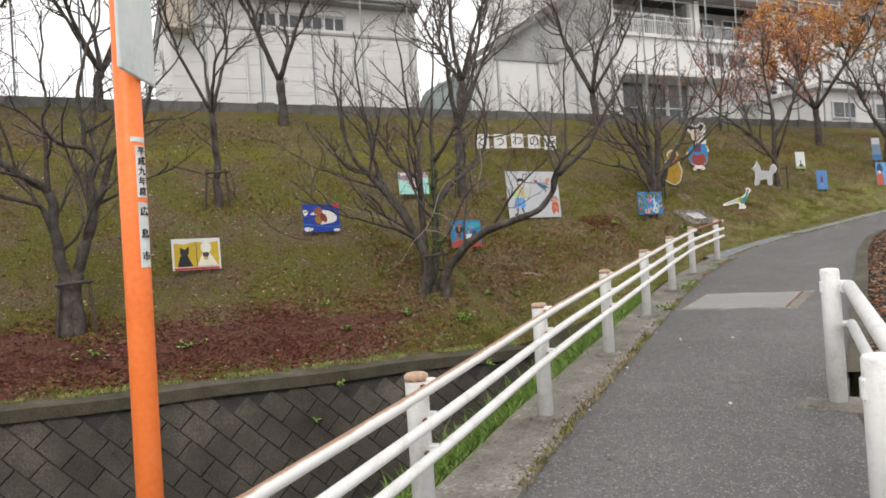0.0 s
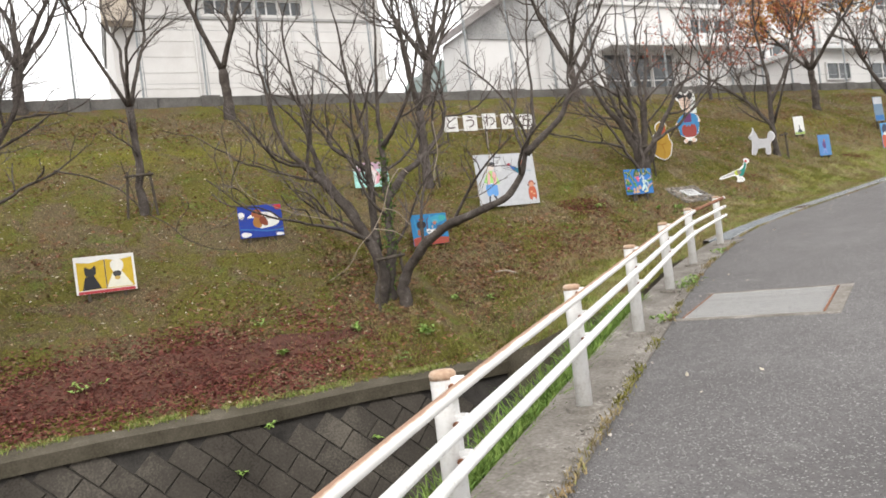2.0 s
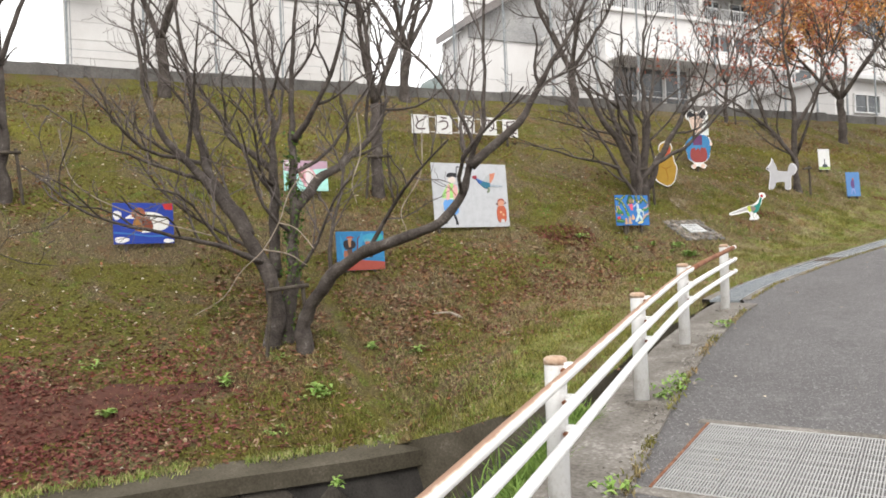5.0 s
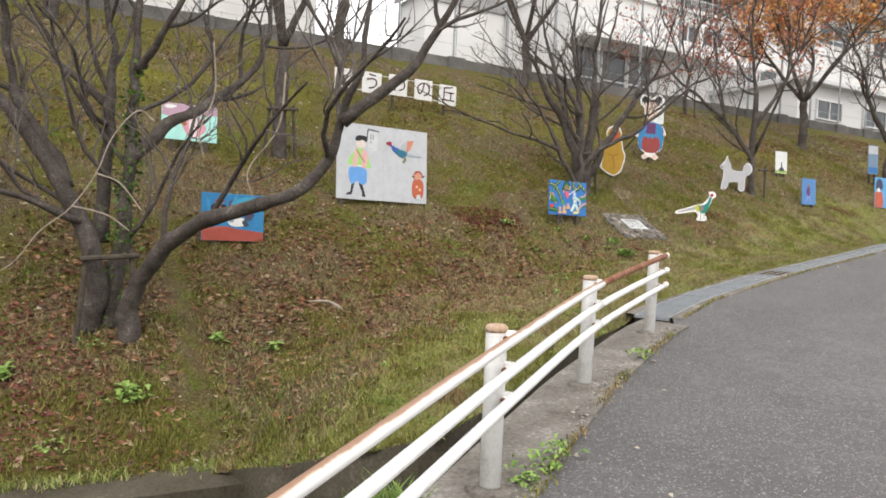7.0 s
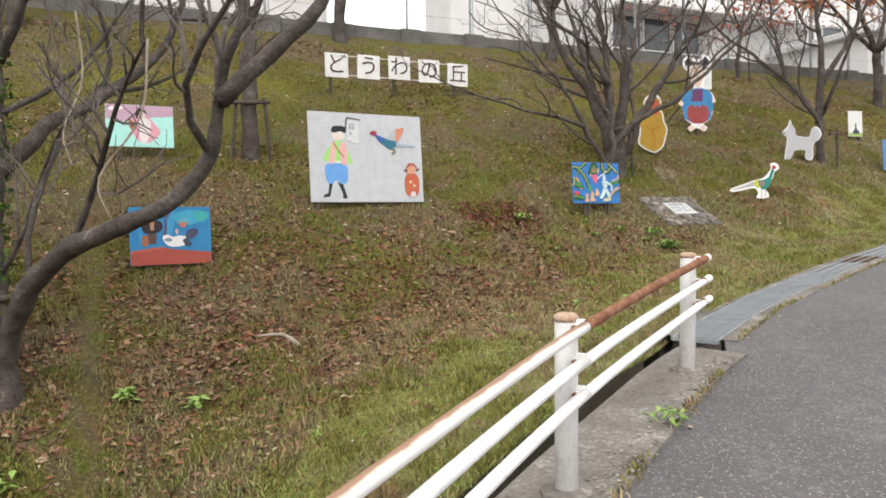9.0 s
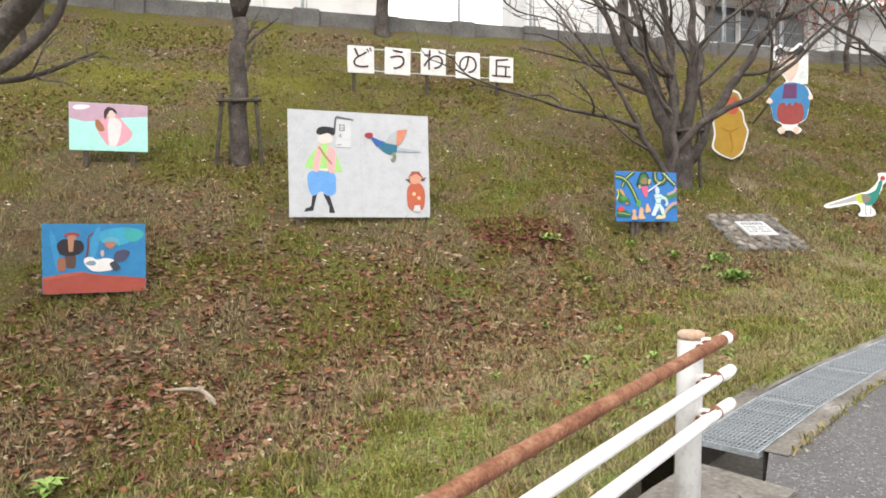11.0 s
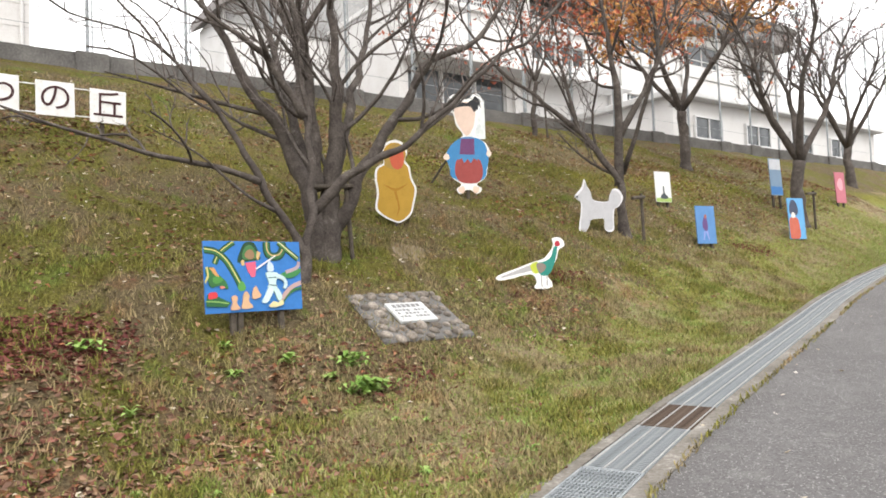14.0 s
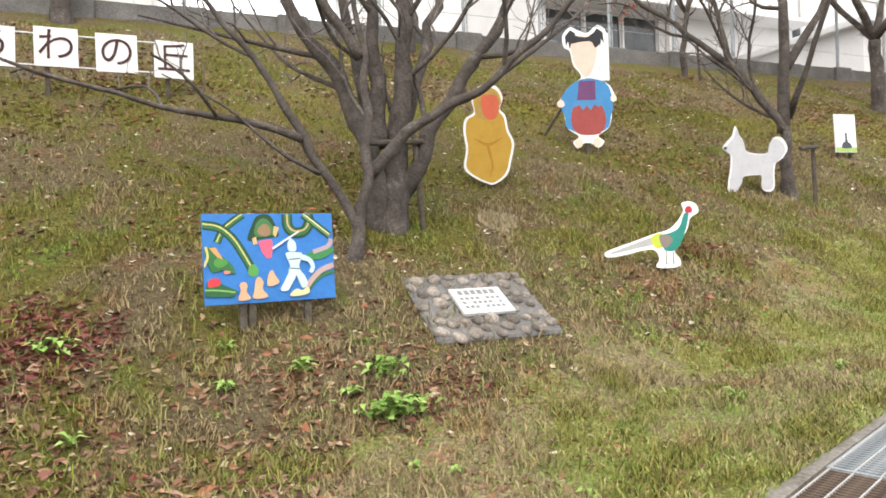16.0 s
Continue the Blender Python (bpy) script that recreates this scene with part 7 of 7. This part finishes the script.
pale = scatter(11000, -9, 34, lambda u, d: 1.0, 0.9)
lay("pale_leaves", pale, 0.032, island_material("pale_leaves", [(0.42, 0.36, 0.24), (0.5, 0.46, 0.38), (0.3, 0.2, 0.1)]), "scattered pale dry leaves", "leaves")


def blades(points, h0, h1, w, rng):
    """Single grass blades, bent over."""
    p = np.array(points, float).reshape(-1, 3)
    n = len(p)
    a = rng.uniform(0, 2 * math.pi, n)
    s = np.stack((np.cos(a), np.sin(a), np.zeros(n)), 1) * w
    h = rng.uniform(h0, h1, (n, 1))
    l = np.concatenate((rng.normal(size=(n, 2)) * 0.55, np.zeros((n, 1))), 1) * h
    up = np.array((0, 0, 1.0))
    m = p + l * 0.35 + up * h * 0.6
    vs = np.stack((p - s, p + s, m + s * 0.7, m - s * 0.7, p + l + up * h), 1).reshape(-1, 3)
    o = 5 * np.arange(n)[:, None]
    fs = np.concatenate((o + [0, 1, 2], o + [0, 2, 3], o + [3, 2, 4]), 1).reshape(-1, 3)
    return vs.tolist(), fs.tolist()


turf = scatter(230000, -6, 30, lambda u, d: (0.12 + 0.88 * max(0.0, min(1.0, 0.5 + 1.6 * noise.noise(Vector((u * 2.4, d * 3.0, 6.0)))))) * (0.4 + 0.6 * (1 - patch(u, d))) * (1 - 0.9 * red_drift(u, d)), 1.25)
long_turf = scatter(100000, 7, 25, lambda u, d: max(0.0, noise.noise(Vector((u * 2.8, d * 3.4, 3.0))) + 0.12) * (0.5 + 0.5 * patch(u * 0.6, d)) * (0.25 if d < 5 else 1.0), 1.3)
tagged(part("tufts", blades(long_turf, 0.03, 0.095, 0.0045, rg), M_BLADE), "longer green and straw-coloured tufts in the turf", "grass", kind="stuff")
tagged(part("grass", blades(turf, 0.012, 0.052, 0.0042, rg), M_BLADE), "short tufty grass, part green and part dry", "grass", kind="stuff")
fresh = scatter(95000, 8.5, 34, lambda u, d: max(0, 1 - (toe(u)[0] - d) / 3.8) * max(0.05, 0.1 + 0.9 * patch(u * 2.2, d * 2.2)), 1.6)
tagged(part("fresh_grass", blades(fresh, 0.015, 0.05, 0.0045, rg), M_GREEN), "brighter green grass along the gutter", "grass", kind="stuff")
strip_pts = []
for _ in range(16000):
    yy = rg.uniform(2.0, 10.5)
    strip_pts.append(Vector((post_x(yy) - 0.275 - abs(rg.normal()) * 0.13, yy, road_z(yy) - 0.1 + rg.uniform(-0.05, 0.03))))
lft = [(post_x(v) - 0.8, v, road_z(v) - 0.15) for v in ys2 if v < 11.0]
rgt = [(post_x(v) - 0.26, v, road_z(v) - 0.09) for v in ys2 if v < 11.0]
tagged(part("ledge", strip(lft, rgt, 2, 0.6), M_DARK), "weedy earth ledge beside the concrete edge", "ledge", kind="structure")
tagged(part("ledge_grass", blades(strip_pts, 0.06, 0.19, 0.007, rg), island_material("ledge_weeds", [(0.07, 0.13, 0.025), (0.12, 0.2, 0.04), (0.17, 0.24, 0.06), (0.1, 0.16, 0.03)])), "bright green weeds on the ditch ledge", "grass", kind="stuff")
hang = []
for _ in range(15000):
    u = rg.uniform(-11, 9.3)
    if noise.noise(Vector((u * 1.4, 3, 1))) + 0.5 * noise.noise(Vector((u * 5, 1, 1))) > -0.15:
        d = 11.72 + rg.normal() * 0.07 + 0.07 * noise.noise(Vector((u * 2.5, 0, 8)))
        hang.append(Vector((*xy(u, d), 0.46 + 0.02 * rg.uniform(-1, 1))))
tagged(part("edge_grass", blades(hang, 0.02, 0.075, 0.006, rg), M_GREEN), "fringe of grass creeping over the coping", "grass", kind="stuff")
# leaves on the asphalt
dry = []
for _ in range(60):
    yy = rg.uniform(0.5, 30)
    xx = left_x(yy) + abs(rg.normal()) * 0.6
    dry.append(Vector((min(xx, right_x(yy) - 0.05), yy, road_z(yy) + 0.012)))
lay("path_leaves", dry, 0.022, island_material("bleached_leaves", [(0.5, 0.46, 0.38), (0.36, 0.3, 0.2), (0.58, 0.55, 0.5)]), "a few bleached leaves on the asphalt", "leaves")
vg = [Vector((right_x(v) + rg.uniform(0.14, 0.75), v, road_z(v) + 0.03)) for v in rg.uniform(6, 26, 2600)]
lay("verge_leaves", vg, 0.04, M_LEAF, "brown leaves gathered on the verge", "leaves")
seam = [Vector((post_x(v) + 0.2 + rg.normal() * 0.025, v, road_z(v) + 0.022)) for v in rg.uniform(1, 15, 2200) if noise.noise(Vector((v * 1.3, 0, 3))) > -0.1]
seam += [Vector((gx(v) + 0.325 + rg.normal() * 0.015, v, road_z(v) + 0.012)) for v in rg.uniform(15.6, 30, 1300) if noise.noise(Vector((v * 1.1, 4, 3))) > -0.25]
tagged(part("seam_moss", blades(seam, 0.01, 0.045, 0.006, rg), M_BLADE), "moss and small weeds in the joint beside the asphalt", "moss", kind="stuff")


def weed(x, y, n, size, z=None, mat=None):
    """A clump of broad pointed leaves."""
    ob = empty("weed_plant", pose(x, y, bank_z(x, y) if z is None else z, 0, 0, rg.uniform(0, 360)), "clump of bright green broad-leaved weed", "weed", "weed clumps")
    vs, fs = [], []
    for k in range(n):
        a = 2.4 * k + rg.uniform(-0.3, 0.3)
        l = size * rg.uniform(0.6, 1.1)
        up = rg.uniform(0.25, 1.0)
        d = Vector((math.cos(a), math.sin(a), up)).normalized()
        s = Vector((-math.sin(a), math.cos(a), 0))
        w = l * rg.uniform(0.16, 0.26)
        st = Vector((0, 0, size * 0.5 * rg.uniform(0, 1)))
        if n >= 18:
            st += Vector((rg.normal() * size * 0.38, rg.normal() * size * 0.38, 0))
            l, w = l * 0.62, w * 0.62
        o = len(vs)
        drop = Vector((0, 0, -l * 0.3))
        vs += [st, st + d * l * 0.45 + s * w + Vector((0, 0, 0.01)), st + d * l * 0.5, st + d * l * 0.45 - s * w + Vector((0, 0, 0.01)), st + d * l + drop]
        fs += [(o, o + 1, o + 2), (o, o + 2, o + 3), (o + 1, o + 4, o + 2), (o + 2, o + 4, o + 3)]
    part("foliage", (vs, fs), mat or M_WEED, ob)
    return ob


WEEDS = [(-6.84, 9.94, 18, 0.22), (-6.08, 9.7, 16, 0.18), (-5.74, 10.96, 14, 0.16), (-4.98, 11.76, 18, 0.2), (-5.19, 12.87, 12, 0.14), (-7.89, 6.04, 20, 0.28), (-7.31, 7.29, 18, 0.24), (-5.05, 11.77, 16, 0.18), (-5.8, 10.99, 12, 0.15), (-4.97, 11.69, 22, 0.2), (-5.71, 11.8, 18, 0.18), (-5.16, 12.85, 16, 0.17), (-4.69, 13.23, 14, 0.17), (-4.84, 10.93, 18, 0.18), (-5.04, 18.68, 14, 0.14), (-4.99, 18.78, 20, 0.17), (-3.38, 20.05, 95, 0.24), (-3.7, 20.28, 60, 0.2), (-4.01, 19.87, 16, 0.14), (-3.67, 19.97, 14, 0.12), (-4.17, 19.39, 12, 0.11), (-4.47, 19.61, 10, 0.1), (-4.32, 18.53, 14, 0.11)]
for x, y, n, s in WEEDS:
    weed(x, y, n, s)
WALL_WEEDS = [(-5.12, 8.61, 0.19), (-4.47, 9.84, -0.27), (-5.32, 8.23, -0.34), (-4.82, 9.17, -0.84), (-3.89, 10.94, 0.18), (-5.14, 8.58, 0.17), (-3.9, 10.92, 0.23)]
for x, y, z in WALL_WEEDS:
    weed(x, y, 9, 0.12, z)
for _ in range(46):
    u = rg.uniform(9.5, 24)
    d = toe(u)[0] - abs(rg.normal()) * 1.6 - 0.15
    if d > 3 and red_drift(u, d) < 0.3:
        weed(*xy(u, d), int(rg.integers(6, 12)), rg.uniform(0.05, 0.1))
chips = [Vector((post_x(v) + 0.14 + rg.normal() * 0.05, v, road_z(v) + 0.03)) for v in rg.uniform(1.5, 15, 1500)]
tagged(part("gravel", leaf_mesh(chips, 0.014, rg, True), island_material("gravel_chips", [(0.2, 0.18, 0.16), (0.36, 0.34, 0.31), (0.12, 0.11, 0.1)])), "loose gravel chips along the broken concrete edge", "gravel", kind="stuff")
for yy, off in ((9.15, 0.13), (11.1, 0.16), (11.3, 0.2), (13.6, 0.17), (10.9, 0.12)):
    weed(post_x(yy) + off, yy, 26, 0.13, road_z(yy) + 0.02)

# fallen branch, bare stone and hanging sticks
st = spline([(-5.2, 14.2, bank_z(-5.2, 14.2) + 0.025), (-5.02, 14.4, bank_z(-5.02, 14.4) + 0.05), (-4.8, 14.42, bank_z(-4.8, 14.42) + 0.03)], 4)
tagged(part("fallen_branch", tube(st, [0.006, 0.012, 0.016, 0.015, 0.02, 0.017, 0.022, 0.028, 0.012], 7), M_DEAD), "short bleached branch lying in the grass", "branch")
def flush(x, y):
    """A pose that lies on the bank there."""
    n = Vector((bank_z(x - 0.3, y) - bank_z(x + 0.3, y), bank_z(x, y - 0.3) - bank_z(x, y + 0.3), 0.6)).normalized()
    return Matrix.Translation((x, y, bank_z(x, y))) @ n.to_track_quat("Z", "Y").to_matrix().to_4x4()


for (x, y), r in (((-3.28, 17.3), 0.13), ((-4.55, 22.9), 0.2)):
    bm = bmesh.new()
    bmesh.ops.create_icosphere(bm, subdivisions=3, radius=1)
    for p in bm.verts:
        k = 1 + 0.45 * noise.noise(p.co * 1.9 + Vector((x, 0, 0)))
        p.co = Vector((p.co.x * r * 1.2 * k, p.co.y * r * 1.5 * k, p.co.z * 0.018 * k))
    ob = part("bare_stone", bm, paint((0.2, 0.155, 0.105)))
    smooth(ob.data)
    ob.matrix_basis = flush(x, y)
    tagged(ob, "flat pale stone showing through the turf", "stone")
# ---- pieces of the ditch wall ----
BL, BH = 0.44, 0.32
bm = bmesh.new()
lo = [bm.verts.new((a * BL / 2 * 0.985, 0.0, b * BH / 2 * 0.98)) for a, b in ((-1, -1), (1, -1), (1, 1), (-1, 1))]
hi = [bm.verts.new((a * BL / 2 * 0.94, -0.022, b * BH / 2 * 0.92)) for a, b in ((-1, -1), (1, -1), (1, 1), (-1, 1))]
bm.faces.new(hi)
for i in range(4):
    bm.faces.new((lo[i], lo[(i + 1) % 4], hi[(i + 1) % 4], hi[i]))
bmesh.ops.recalc_face_normals(bm, faces=bm.faces[:])
blockm = bpy.data.meshes.new("block")
bm.to_mesh(blockm)
bm.free()
blockm.materials.append(M_BLOCK)
slope_deg = math.degrees(math.atan(BATTER * 2.0 / 2.05))
rb = np.random.default_rng(4)
R2 = math.sqrt(0.5)
for row in range(-60, 60):
    for col in range(-60, 60):
        p = (col + (0.5 if row % 2 else 0.0)) * BL
        q = row * BH
        u, s = (p - q) * R2 - 2.0, (p + q) * R2
        if not (-9.5 < u < 8.2 and 0.12 < s < 1.85):
            continue
        z = 0.3 - s * math.cos(radians(slope_deg))
        d = 12.0 + (0.3 - z) / 2.05 * BATTER * 2.0
        x, y = xy(u, d)
        part("block", blockm, None, ditch_far, m=pose(x, y, z, 0, 0, TOPROT) @ pose(0, 0, 0, slope_deg * -1 + rb.normal() * 1.0, 0, rb.normal() * 1.2) @ pose(0, 0, 0, 0, 45 + rb.normal() * 1.2, 0))
